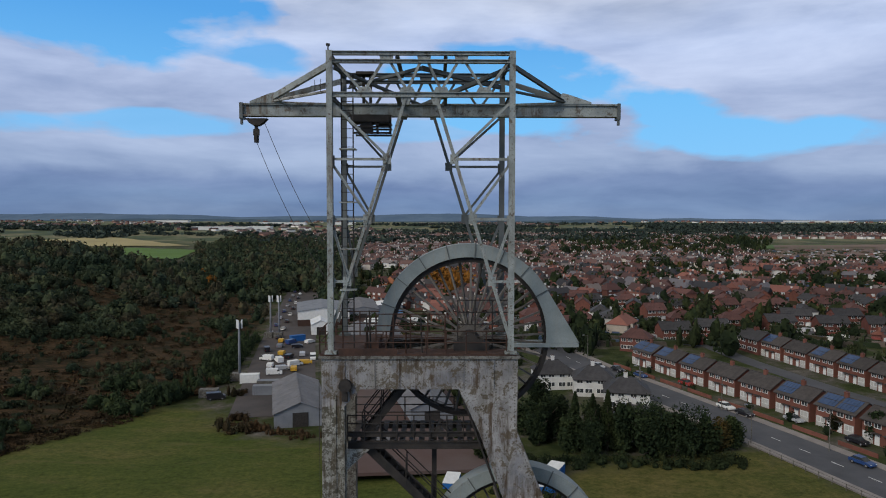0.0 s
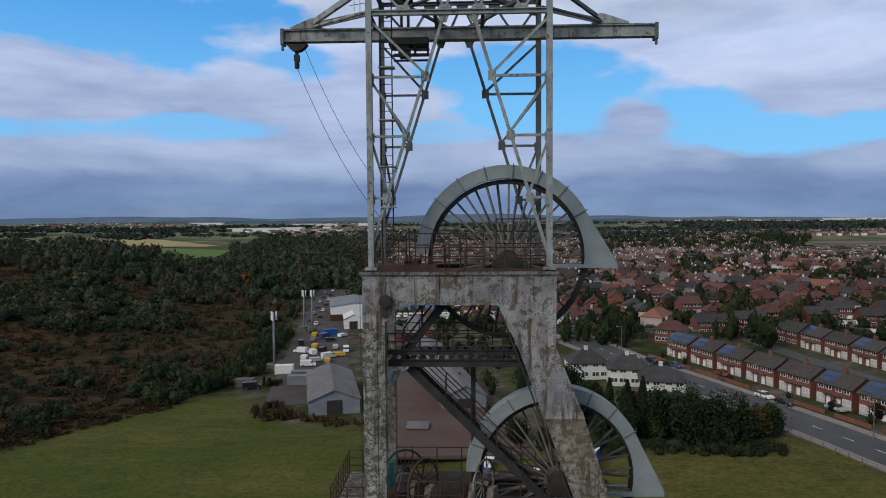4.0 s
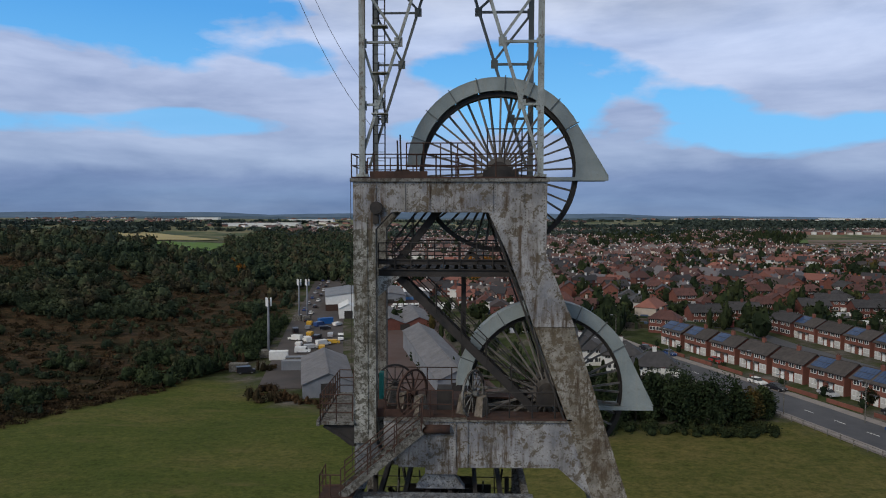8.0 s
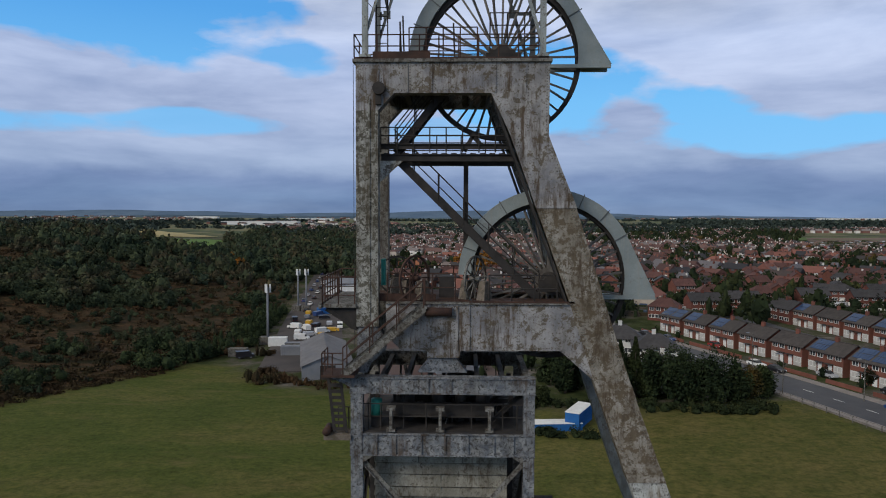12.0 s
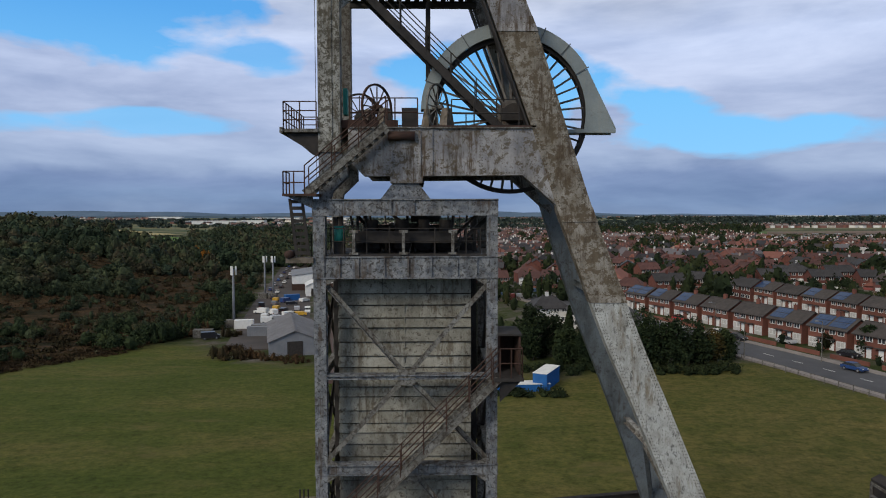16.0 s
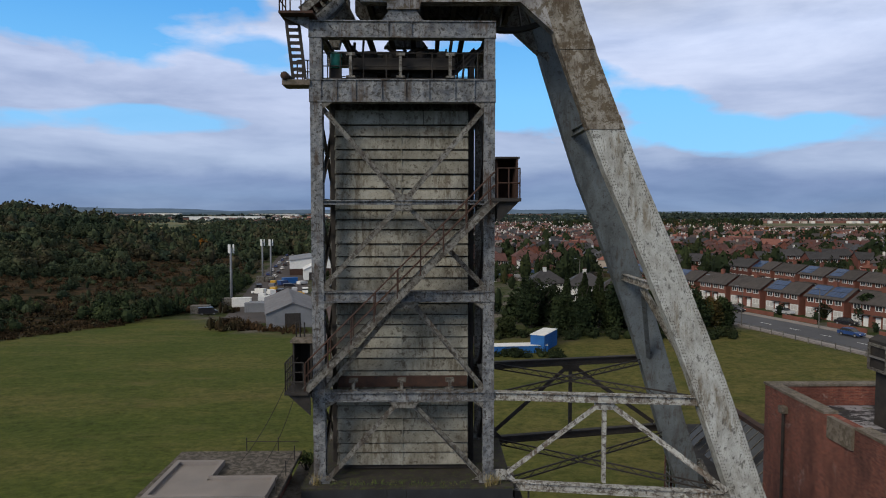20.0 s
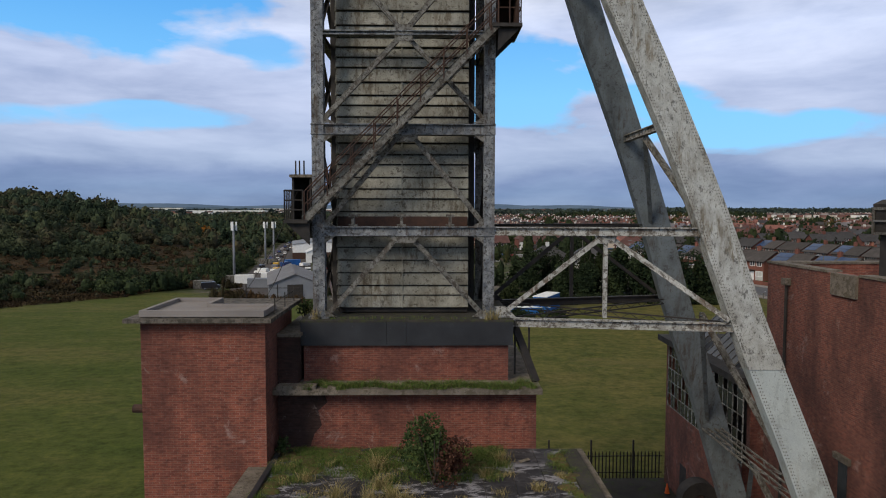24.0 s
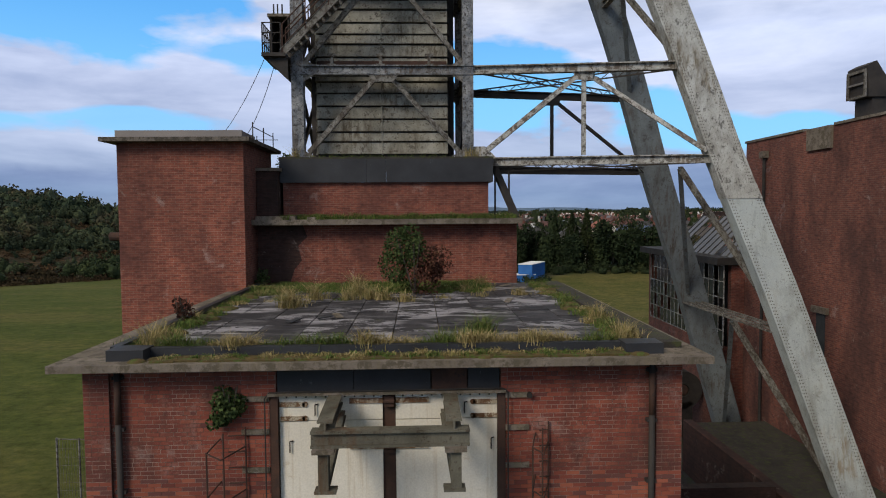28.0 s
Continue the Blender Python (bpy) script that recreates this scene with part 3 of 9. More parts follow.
def strip(name, line, w0, w1, lift, mat, label, category, kind="structure", thick=0.0):
    """A band on the ground along a line, from w0 to w1 metres to its right."""
    f = Form()
    a, b = [], []
    pts = [Vector(p) for p in line]
    dense = []
    for p, q in zip(pts, pts[1:]):
        k = max(1, int((q - p).length / 6))
        dense += [p.lerp(q, i / k) for i in range(k)]
    dense.append(pts[-1])
    for i, p in enumerate(dense):
        d = (dense[min(i + 1, len(dense) - 1)] - dense[max(i - 1, 0)]).normalized()
        s = Vector((d.y, -d.x))
        for w, out in ((w0, a), (w1, b)):
            e = p + s * w
            out.append((e.x, e.y, max(ground_z(*(p + s * w0)), ground_z(*(p + s * w1)), ground_z(*e)) + lift))
    rings = [[p, q, (q[0], q[1], q[2] - 0.6), (p[0], p[1], p[2] - 0.6)] for p, q in zip(a, b)]
    f.loft(rings)
    return solo(name, f, mat, label, category, kind)


def ridge(y, base, tops, seed, mat, label):
    """A far rounded ridge along the horizon."""
    f = Form()
    rings = []
    for i in range(161):
        x = -6500 + i * 81.25
        h = base + tops * (noise.noise((x * 0.0006, seed, 1)) + 0.35 * noise.noise((x * 0.0024, seed, 5)) + 0.10 * noise.noise((x * 0.012, seed, 9)))
        rings.append([(x, y - 700, -40), (x, y - 250, h * 0.5 - 10), (x, y, h), (x, y + 200, -40)])
    f.loft(rings)
    solo("backdrop", f, mat, label, "far hills", "structure", smooth=True)


# Distance haze put into the hills: blue base colour plus a faint glow.
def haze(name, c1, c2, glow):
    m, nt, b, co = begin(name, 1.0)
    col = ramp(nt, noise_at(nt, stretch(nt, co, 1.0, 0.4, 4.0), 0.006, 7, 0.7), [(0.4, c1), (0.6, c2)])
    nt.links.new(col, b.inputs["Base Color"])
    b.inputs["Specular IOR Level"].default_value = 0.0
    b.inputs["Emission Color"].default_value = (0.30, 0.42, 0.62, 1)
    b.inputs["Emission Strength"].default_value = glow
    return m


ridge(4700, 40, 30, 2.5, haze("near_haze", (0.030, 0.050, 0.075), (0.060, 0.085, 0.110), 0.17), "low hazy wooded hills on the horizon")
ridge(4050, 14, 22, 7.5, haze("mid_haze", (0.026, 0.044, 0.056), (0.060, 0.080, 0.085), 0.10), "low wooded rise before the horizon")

# ---- headgear: lower shaft frame ----
G = -3.2
YF, YR = 0.0, 4.9
frame_tower = thing("shaft_tower", "tall riveted steel shaft tower in peeling blue-grey paint", "steel tower", (-0.75, 2.4, 10.75))
for y in (YF, YR - 0.4):
    # Rear columns and beams take the darker material.
    m = FRAME if y == YF else FRAMED
    for x0, x1 in ((-3.92, -3.50), (2.10, 2.48)):
        xm, w = (x0 + x1) / 2, (x1 - x0) / 2
        sec = [(xm - w, y), (xm + w, y), (xm + w, y + 0.05), (xm + 0.04, y + 0.05), (xm + 0.04, y + 0.35), (xm + w, y + 0.35), (xm + w, y + 0.40), (xm - w, y + 0.40), (xm - w, y + 0.35), (xm - 0.04, y + 0.35), (xm - 0.04, y + 0.05), (xm - w, y + 0.05)]
        f = Form().loft([[(px, py, z) for px, py in sec] for z in (10.75, 26.35)])
        part("column", f, m, frame_tower)
        part("foot_plate", Form().box(x0 - 0.15, x1 + 0.15, y - 0.12, y + 0.5, 10.72, 10.80), m, frame_tower)
    for z0, z1, stiff in ((26.35, 26.93, 2), (24.16, 24.94, 8), (17.20, 17.58, 0), (13.66, 14.0, 0), (20.62, 20.78, 0)):
        x0, x1 = (-3.95, 2.50) if z0 != 20.62 else (-3.5, 2.1)
        d = 0.02 if stiff else 0.06
        sec = [(y - 0.03, z0), (y + 0.40, z0), (y + 0.40, z0 + 0.04), (y + 0.34, z0 + 0.04), (y + 0.34, z1 - 0.04), (y + 0.40, z1 - 0.04), (y + 0.40, z1), (y - 0.03, z1), (y - 0.03, z1 - 0.04), (y + d, z1 - 0.04), (y + d, z0 + 0.04), (y - 0.03, z0 + 0.04)]
        f = Form().loft([[(px, py, pz) for py, pz in sec] for px in (x0, x1)])
        b = part("beam", f, m, frame_tower)
        if stiff == 8:
            for x in (-3.55, -3.0, -2.35, -1.45, -0.62, 0.18, 1.08, 1.75):
                part("stiffener", Form().box(x - 0.02, x + 0.02, y - 0.03, y + 0.04, z0 + 0.04, z1 - 0.04), m, b)
        if stiff == 2:
            for x in (-1.22, -0.42):
                part("stiffener", Form().box(x - 0.02, x + 0.02, y - 0.03, y + 0.04, z0 + 0.04, z1 - 0.04), m, b)
    dm = FRAMED
    yb = y + 0.1
    for a, b in (((-3.55, 24.0), (-0.9, 20.95)), ((2.15, 24.0), (-0.5, 20.95)), ((-0.95, 20.45), (-3.5, 17.75)), ((-0.45, 20.45), (2.1, 17.75)),
                 ((-0.95, 17.1), (-3.45, 14.1)), ((-0.35, 17.1), (2.1, 14.1)), ((-1.0, 13.55), (-3.35, 10.95)), ((-0.4, 13.55), (2.0, 10.95))):
        part("brace", Form().bar((a[0], yb, a[1]), (b[0], yb, b[1]), 0.16, 0.17, "L"), dm, frame_tower)
    part("gusset", Form().box(-1.02, -0.40, y, y + 0.08, 20.42, 20.98), dm, frame_tower)
    part("gusset", Form().prism([(-1.15, 17.22), (-0.15, 17.22), (-0.35, 16.95), (-0.95, 16.95)], y, y + 0.08), dm, frame_tower)
    part("gusset", Form().prism([(-1.25, 13.68), (-0.15, 13.68), (-0.35, 13.42), (-1.05, 13.42)], y, y + 0.08), dm, frame_tower)
    for xs in ((-3.9, -3.1), (2.44, 1.7)):
        for z in (24.16, 17.2, 13.66):
            part("gusset", Form().prism([(xs[0], z), (xs[1], z), (xs[0], z - 0.5)], y + 0.005, y + 0.045), dm, frame_tower)
        for z in (10.8, 14.0, 17.6):
            part("gusset", Form().prism([(xs[0], z), (xs[1], z), (xs[0], z + 0.45)], y + 0.005, y + 0.045), dm, frame_tower)
for x in (-3.7, 2.3):
    for z in (26.65, 24.55, 20.7, 17.4, 13.85):
        part("cross_beam", Form().bar((x, YF + 0.4, z), (x, YR - 0.4, z), 0.22, 0.3, "I"), FRAMED, frame_tower)
    for z0, z1 in ((20.8, 24.2), (17.6, 20.6), (14.0, 17.2), (10.9, 13.6)):
        part("brace", Form().bar((x, YF + 0.4, z0), (x, YR - 0.4, z1), 0.14, 0.14, "L"), DARK, frame_tower)
        part("brace", Form().bar((x, YF + 0.4, z1), (x, YR - 0.4, z0), 0.14, 0.14, "L"), DARK, frame_tower)
for x in (1.8, -3.42):
    for y in (2.0, 3.4):
        part("guide_post", Form().box(x - 0.08, x + 0.08, y - 0.1, y + 0.1, 10.8, 26.3), DARK, frame_tower)

# floor of the machine stage and what stands on it
part("stage_floor", Form().box(-3.9, 2.45, YF + 0.1, YR - 0.1, 24.94, 25.0), DARK, frame_tower)
for x in (-2.9, -2.0, -1.2, -0.4, 0.5, 1.4):
    part("stage_joist", Form().bar((x, YF + 0.4, 26.7), (x, YR - 0.4, 26.7), 0.16, 0.26, "I"), DARK, frame_tower)
for z0, z1 in ((25.0, 25.85), (14.0, 14.42)):
    for x in (-2.52, -0.80, 0.92):
        y = YF + 0.02 if z0 > 20 else YF + 0.12
        f = Form().box(x - 0.15, x + 0.15, y, y + 0.3, z0, z0 + 0.07).box(x - 0.15, x + 0.15, y, y + 0.3, z1 - 0.1, z1).box(x - 0.05, x + 0.05, y + 0.02, y + 0.28, z0 + 0.07, z1 - 0.1)
        part("stub_post", f, FRAMED, frame_tower)
part("machine_beam", Form().box(-2.6, 1.1, 0.6, 1.0, 25.45, 25.8).box(-2.6, 1.1, 0.55, 1.05, 25.38, 25.45), DARK, frame_tower)
part("machine_beam", Form().box(-2.4, 0.9, 2.2, 2.7, 25.5, 26.0), DARK, frame_tower)
for x, r in ((-2.0, 0.22), (-0.9, 0.26), (-0.1, 0.2), (0.7, 0.24)):
    part("rope_gear", Form().tube((x, 1.5, 25.0), (x, 1.5, 26.2), r, 10).tube((x - 0.3, 1.3, 25.3), (x + 0.3, 1.3, 25.3), 0.2, 10), DARK, frame_tower, smooth=True)
for x in (-3.35, -2.9, -2.1, -1.3, 0.3, 1.4, 1.9):
    part("stage_post", Form().tube((x, 0.35, 25.0), (x, 0.35, 25.95), 0.022, 5), DARK, frame_tower)
for z in (25.45, 25.9):
    part("stage_rail", Form().tube((-3.5, 0.35, z), (2.1, 0.35, z), 0.02, 5), DARK, frame_tower)
    part("stage_rail", Form().tube((-3.5, 4.4, z), (2.1, 4.4, z), 0.02, 5), DARK, frame_tower)
part("strut", Form().bar((1.0, 0.7, 25.2), (2.2, 0.7, 26.3), 0.14, 0.14, "I"), DARK, frame_tower)
rgs = random.Random(77)
for k in range(26):
    x, yk = rgs.uniform(-2.9, 1.7), rgs.uniform(0.9, 3.9)
    hk = rgs.uniform(0.5, 1.25)
    part("hanger_rod" if k % 2 else "gear_stand", Form().tube((x, yk, 26.55 if k % 2 else 25.0), (x + rgs.uniform(-0.15, 0.15), yk, 26.55 - hk if k % 2 else 25.0 + hk), rgs.uniform(0.02, 0.07), 6), DARK if k % 3 else FRAMED, frame_tower)
for xa, za, xb, zb in ((-2.7, 26.5, -1.6, 25.2), (0.5, 25.1, 1.9, 26.4), (-1.4, 26.5, -0.5, 25.7), (0.1, 26.5, -0.6, 25.75)):
    part("strut", Form().bar((xa, 1.8, za), (xb, 1.8, zb), 0.2, 0.12, "I"), DARK, frame_tower)
# Dark plate added to fill the stage's back; no such part is known.
part("rear_plate", Form().box(-2.3, 1.2, 4.0, 4.06, 25.0, 25.75), DARK, frame_tower)
for x0, x1, z0, z1, y in ((-2.75, -1.75, 25.0, 25.62, 1.7), (-1.55, -0.15, 25.0, 26.05, 2.9), (0.05, 1.15, 25.0, 25.72, 1.9), (1.2, 1.9, 25.0, 25.5, 2.6), (-0.6, 0.5, 26.1, 26.5, 2.2)):
    b = part("machine_casing", Form().prism([(x0, z0), (x1, z0), (x1, z1 - 0.12), (x1 - 0.12, z1), (x0 + 0.12, z1), (x0, z1 - 0.12)], y, y + 0.8), DARK, frame_tower)
    part("casing_lid", Form().box(x0 - 0.03, x1 + 0.03, y - 0.03, y + 0.83, z0 + (z1 - z0) * 0.55, z0 + (z1 - z0) * 0.55 + 0.05), FRAMED, b)
drum = thing("oil_drum", "small teal drum standing on the machine stage", "drum", (-3.1, 0.7, 25.0))
part("shell", Form().tube((-3.1, 0.7, 25.42), (-3.1, 0.7, 25.98), 0.2, 16), TEAL, drum, smooth=True)
part("stand", Form().box(-3.28, -2.92, 0.55, 0.85, 25.0, 25.42), DARK, drum, "dark steel stand")

# timber-like cladding round the shaft
cladding = thing("shaft_cladding", "dirty cream horizontal planks closing in the shaft inside the frame", "cladding", (-0.8, 2.6, 10.75))
CX0, CX1, CY0, CY1, CZ0, CZ1 = -3.2, 1.62, 1.15, 3.9, 10.95, 24.05
random.seed(4)
zs = [CZ1, CZ1 - 0.55]
while zs[-1] > CZ0 + 0.4:
    zs.append(zs[-1] - random.choice((0.36, 0.42, 0.47, 0.52)))
zs[-1] = CZ0
for k, (z1, z0) in enumerate(zip(zs, zs[1:])):
    xs = [CX0, CX1] if k else [CX0, -1.62, -0.02, CX1]
    for xa, xb in zip(xs, xs[1:]):
        g = 0.012
        out = 0.10 + random.uniform(0, 0.03)
        poly = [(CY0, z1 - 0.01), (CY0 - out * 0.25, z1 - 0.015), (CY0 - out, z0 + 0.06), (CY0 - out, z0 + 0.035), (CY0, z0 + 0.035)]
        f = Form().loft([[(xa + g, y, z) for y, z in poly], [(xb - g, y, z) for y, z in poly]])
        part("plank", f, CLAD, cladding)
    for sx, out in ((CX0, -1), (CX1, 1)):
        o = 0.055 * out
        poly = [(sx, z1 - 0.01), (sx + o * 0.25, z1 - 0.015), (sx + o, z0 + 0.03), (sx + o, z0 + 0.012), (sx, z0 + 0.012)]
        # +x planks are dark, standing in for that side's unlit gap.
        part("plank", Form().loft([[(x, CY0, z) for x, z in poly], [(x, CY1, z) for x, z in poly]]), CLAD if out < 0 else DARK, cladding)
# Dark filler body added inside the planks.
part("core", Form().box(CX0 + 0.02, CX1 - 0.02, CY0 + 0.02, CY1, CZ0 - 0.15, CZ1), DARK, cladding, "dark filler inside the planks")
for x in (-0.82,):
    part("cover_strip", Form().box(x - 0.025, x + 0.025, CY0 - 0.09, CY0, CZ0, CZ1 - 0.6), CLAD, cladding)

# Dark brown strip across the planks, behind the stub posts.
part("rust_band", Form().box(CX0 + 0.05, CX1 - 0.05, CY0 - 0.22, CY0 - 0.13, 13.95, 14.34), RUST, cladding, "dark brown strip across the planks")

# ---- headgear: raking legs and winding head ----
head = thing("headgear_head", "tall weathered riveted winding head with raking back legs", "headgear", (6.0, 2.4, G))


def along(z, rows):
    return float(np.interp(-z, [-r[0] for r in rows], [r[1] for r in rows]))


INNER = [(35.3, 1.62), (32.9, 2.5), (29.45, 3.74), (26.2, 4.78), (22.0, 6.23), (19.9, 7.12), (16.6, 8.45), (14.08, 9.36), (10.5, 10.5), (6.35, 12.05), (3.6, 12.98), (-3.3, 15.25)]
WIDE = [(35.3, 1.32), (32.9, 1.40), (29.45, 1.24), (26.2, 1.26), (22.0, 1.28), (16.6, 1.22), (10.5, 1.22), (-3.3, 1.25)]


def leg_y(z):
    return 0.6 - 0.1145 * max(0.0, 27.0 - z)


for side in (0, 1):
    def yy(v):
        return v if side == 0 else 4.9 - v
    y0, y1 = yy(0.6), yy(1.12)
    # Front portal takes the first material, rear portal the second, darker one.
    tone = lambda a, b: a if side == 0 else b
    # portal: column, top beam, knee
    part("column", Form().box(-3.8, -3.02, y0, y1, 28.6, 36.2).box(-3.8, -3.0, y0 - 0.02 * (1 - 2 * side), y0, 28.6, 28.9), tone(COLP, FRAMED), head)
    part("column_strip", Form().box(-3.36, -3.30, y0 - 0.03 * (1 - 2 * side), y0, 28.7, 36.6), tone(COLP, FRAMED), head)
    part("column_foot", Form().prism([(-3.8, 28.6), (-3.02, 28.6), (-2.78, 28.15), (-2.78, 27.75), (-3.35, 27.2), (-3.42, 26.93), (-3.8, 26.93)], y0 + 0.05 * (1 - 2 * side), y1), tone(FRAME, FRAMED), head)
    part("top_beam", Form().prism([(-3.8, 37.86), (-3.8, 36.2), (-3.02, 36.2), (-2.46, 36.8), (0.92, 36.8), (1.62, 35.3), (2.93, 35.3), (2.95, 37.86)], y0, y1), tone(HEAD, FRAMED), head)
    part("coping", Form().box(-3.9, 3.02, min(y0, y1) - 0.08, max(y0, y1) + 0.05, 37.86, 37.97), FRAMED, head)
    for x in (-3.02, -2.0, -1.15, 1.05, 2.1):
        part("stiffener", Form().box(x - 0.03, x + 0.03, y0 - 0.03 * (1 - 2 * side), y0, 36.82, 37.84), tone(HEAD, FRAMED), head)
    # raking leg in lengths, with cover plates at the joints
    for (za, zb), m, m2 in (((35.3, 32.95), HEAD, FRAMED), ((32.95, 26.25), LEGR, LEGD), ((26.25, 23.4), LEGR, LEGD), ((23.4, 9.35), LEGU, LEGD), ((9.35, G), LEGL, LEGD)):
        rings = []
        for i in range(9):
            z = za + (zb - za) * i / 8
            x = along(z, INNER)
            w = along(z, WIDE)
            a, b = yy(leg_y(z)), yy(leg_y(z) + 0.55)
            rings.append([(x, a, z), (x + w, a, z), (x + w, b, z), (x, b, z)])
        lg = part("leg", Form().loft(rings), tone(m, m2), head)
        f = Form()
        for edge in (0.07, 0.14, 0.86, 0.93):
            z = za - 0.1
            while z > max(zb, -2.5):
                x, ya, s = along(z, INNER) + along(z, WIDE) * edge, yy(leg_y(z)), 0.02
                k = -0.018 if side == 0 else 0.018
                f.solid([(x - s, ya, z - s), (x + s, ya, z - s), (x + s, ya, z + s), (x - s, ya, z + s), (x, ya + k, z)], [(0, 1, 4), (1, 2, 4), (2, 3, 4), (3, 0, 4)])
                z -= 0.11
        part("rivets", f, FRAMED if side == 0 else m2, lg, kind="stuff")
        z = zb + 0.18
        if zb > 0 and side == 0:
            r = []
            for k in (z + 0.2, z - 0.32):
                x, w = along(k, INNER) - 0.015, along(k, WIDE) + 0.03
                r.append([(x, leg_y(k) - 0.025, k), (x + w, leg_y(k) - 0.025, k), (x + w, leg_y(k) + 0.57, k), (x, leg_y(k) + 0.57, k)])
            part("cover_plate", Form().loft(r), m, lg)
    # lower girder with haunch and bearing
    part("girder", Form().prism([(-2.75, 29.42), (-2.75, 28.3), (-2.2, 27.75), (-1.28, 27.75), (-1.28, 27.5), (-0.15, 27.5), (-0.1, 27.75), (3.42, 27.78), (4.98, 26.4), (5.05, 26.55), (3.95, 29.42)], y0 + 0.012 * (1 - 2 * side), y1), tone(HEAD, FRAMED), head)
    for x in (-1.22, -0.22, 0.2):
        part("stiffener", Form().box(x - 0.03, x + 0.03, y0 - 0.03 * (1 - 2 * side), y0 + 0.013, 27.78, 29.4), tone(HEAD, FRAMED), head)
    part("girder_flange", Form().box(-2.75, 3.75, min(y0, y1) - 0.06, max(y0, y1) + 0.06, 29.42, 29.47), FRAMED, head)
    part("bearing", Form().prism([(-1.62, 26.95), (-1.2, 27.5), (-0.28, 27.5), (0.14, 26.95)], y0 + 0.1, y1 - 0.05) if side == 0 else Form().prism([(-1.62, 26.95), (-1.2, 27.5), (-0.28, 27.5), (0.14, 26.95)], y1 + 0.05, y0 - 0.1), tone(FRAME, FRAMED), head)
    # inner lining of knee: dark angle strip along the leg's inside
    part("edge_angle", Form().bar((0.98, (y0 + y1) / 2, 36.7), (3.62, (y0 + y1) / 2, 29.5), 0.5, 0.06), DARK, head)
def rivet_rows(lines, parent, mat, step=0.1):
    """Rivet heads on faces that look towards -y."""
    f = Form()
    for x0, z0, x1, z1, y in lines:
        n = max(2, int(math.hypot(x1 - x0, z1 - z0) / step))
        for i in range(n + 1):
            x, z, q = x0 + (x1 - x0) * i / n, z0 + (z1 - z0) * i / n, 0.019
            f.solid([(x - q, y, z - q), (x + q, y, z - q), (x + q, y, z + q), (x - q, y, z + q), (x, y - 0.016, z)], [(0, 1, 4), (1, 2, 4), (2, 3, 4), (3, 0, 4)])
    part("rivets", f, FRAMED, parent, kind="stuff")


rivet_rows([(-3.7, 37.75, 2.9, 37.75, 0.6), (-2.4, 36.9, 0.9, 36.9, 0.6), (-2.9, 36.9, -2.9, 37.7, 0.6), (-1.9, 36.9, -1.9, 37.7, 0.6), (-1.05, 36.9, -1.05, 37.7, 0.6), (1.15, 36.9, 1.15, 37.7, 0.6), (2.2, 35.5, 2.2, 37.7, 0.6), (2.85, 35.4, 2.85, 37.7, 0.6), (1.2, 36.5, 2.0, 35.4, 0.6)], head, HEAD)
rivet_rows([(-2.65, 29.34, 3.8, 29.34, 0.612), (0.0, 27.86, 3.35, 27.86, 0.612), (-1.12, 27.9, -1.12, 29.3, 0.612), (-0.32, 27.9, -0.32, 29.3, 0.612), (0.3, 27.9, 0.3, 29.3, 0.612), (1.9, 27.9, 1.9, 29.3, 0.612), (1.98, 27.9, 1.98, 29.3, 0.612), (3.4, 27.85, 4.9, 26.6, 0.612)], head, HEAD)
rivet_rows([(x, 28.8, x, 36.1, 0.6) for x in (-3.74, -3.08)], head, COLP, 0.12)
part("box_fitting", Form().tube((-2.98, 0.6, 36.95), (-2.98, 0.42, 36.95), 0.22, 14).box(-3.1, -2.9, 0.5, 0.6, 36.4, 36.8), DARK, head)
# soffits and cross members between the portals
for z0, x0, x1 in ((36.82, -3.0, 0.9), (27.8, -2.2, 3.4)):
    for x in np.linspace(x0 + 0.2, x1 - 0.2, 6):
        part("cross_beam", Form().bar((x, 1.1, z0 + 0.25), (x, 3.8, z0 + 0.25), 0.18, 0.4, "I"), DARK, head)
part("underside_plate", Form().box(-2.1, 3.4, 1.12, 3.78, 28.9, 28.95), DARK, head)
for z in (33.0, 31.0):
    x = along(z, INNER) + 0.4
    part("cross_beam", Form().bar((x, 1.0, z), (x, 3.9, z), 0.3, 0.4, "I"), DARK, head)
for z, m in ((17.6, GIRD), (23.6, LEGD)):
    x = along(z, INNER) + 0.45
    part("leg_strut", Form().bar((x, leg_y(z) + 0.5, z), (x, 4.9 - leg_y(z) - 0.5, z), 0.22, 0.28, "I"), m, head)
for z0, z1 in ((17.4, 13.95), (10.5, 4.9), (4.4, -1.5)):
    xa, xb = along(z0, INNER) + 0.4, along(z1, INNER) + 0.4
    part("leg_brace", Form().bar((xa, 2.45, z0), (xb, leg_y(z1) + 0.4, z1), 0.16, 0.2, "I"), FRAMED, head)
    part("leg_brace", Form().bar((xa, 2.45, z0), (xb, 4.5 - leg_y(z1), z1), 0.16, 0.2, "I"), LEGD, head)
for o in (0.15, 0.75):
    z = 4.6
    lattice(head, (along(z, INNER) + o, leg_y(z) + 0.5, z), (along(z, INNER) + o, 4.4 - leg_y(z), z), 0.3, FRAMED, (1, 0, 0), 10, 0.06, "laced_strut")
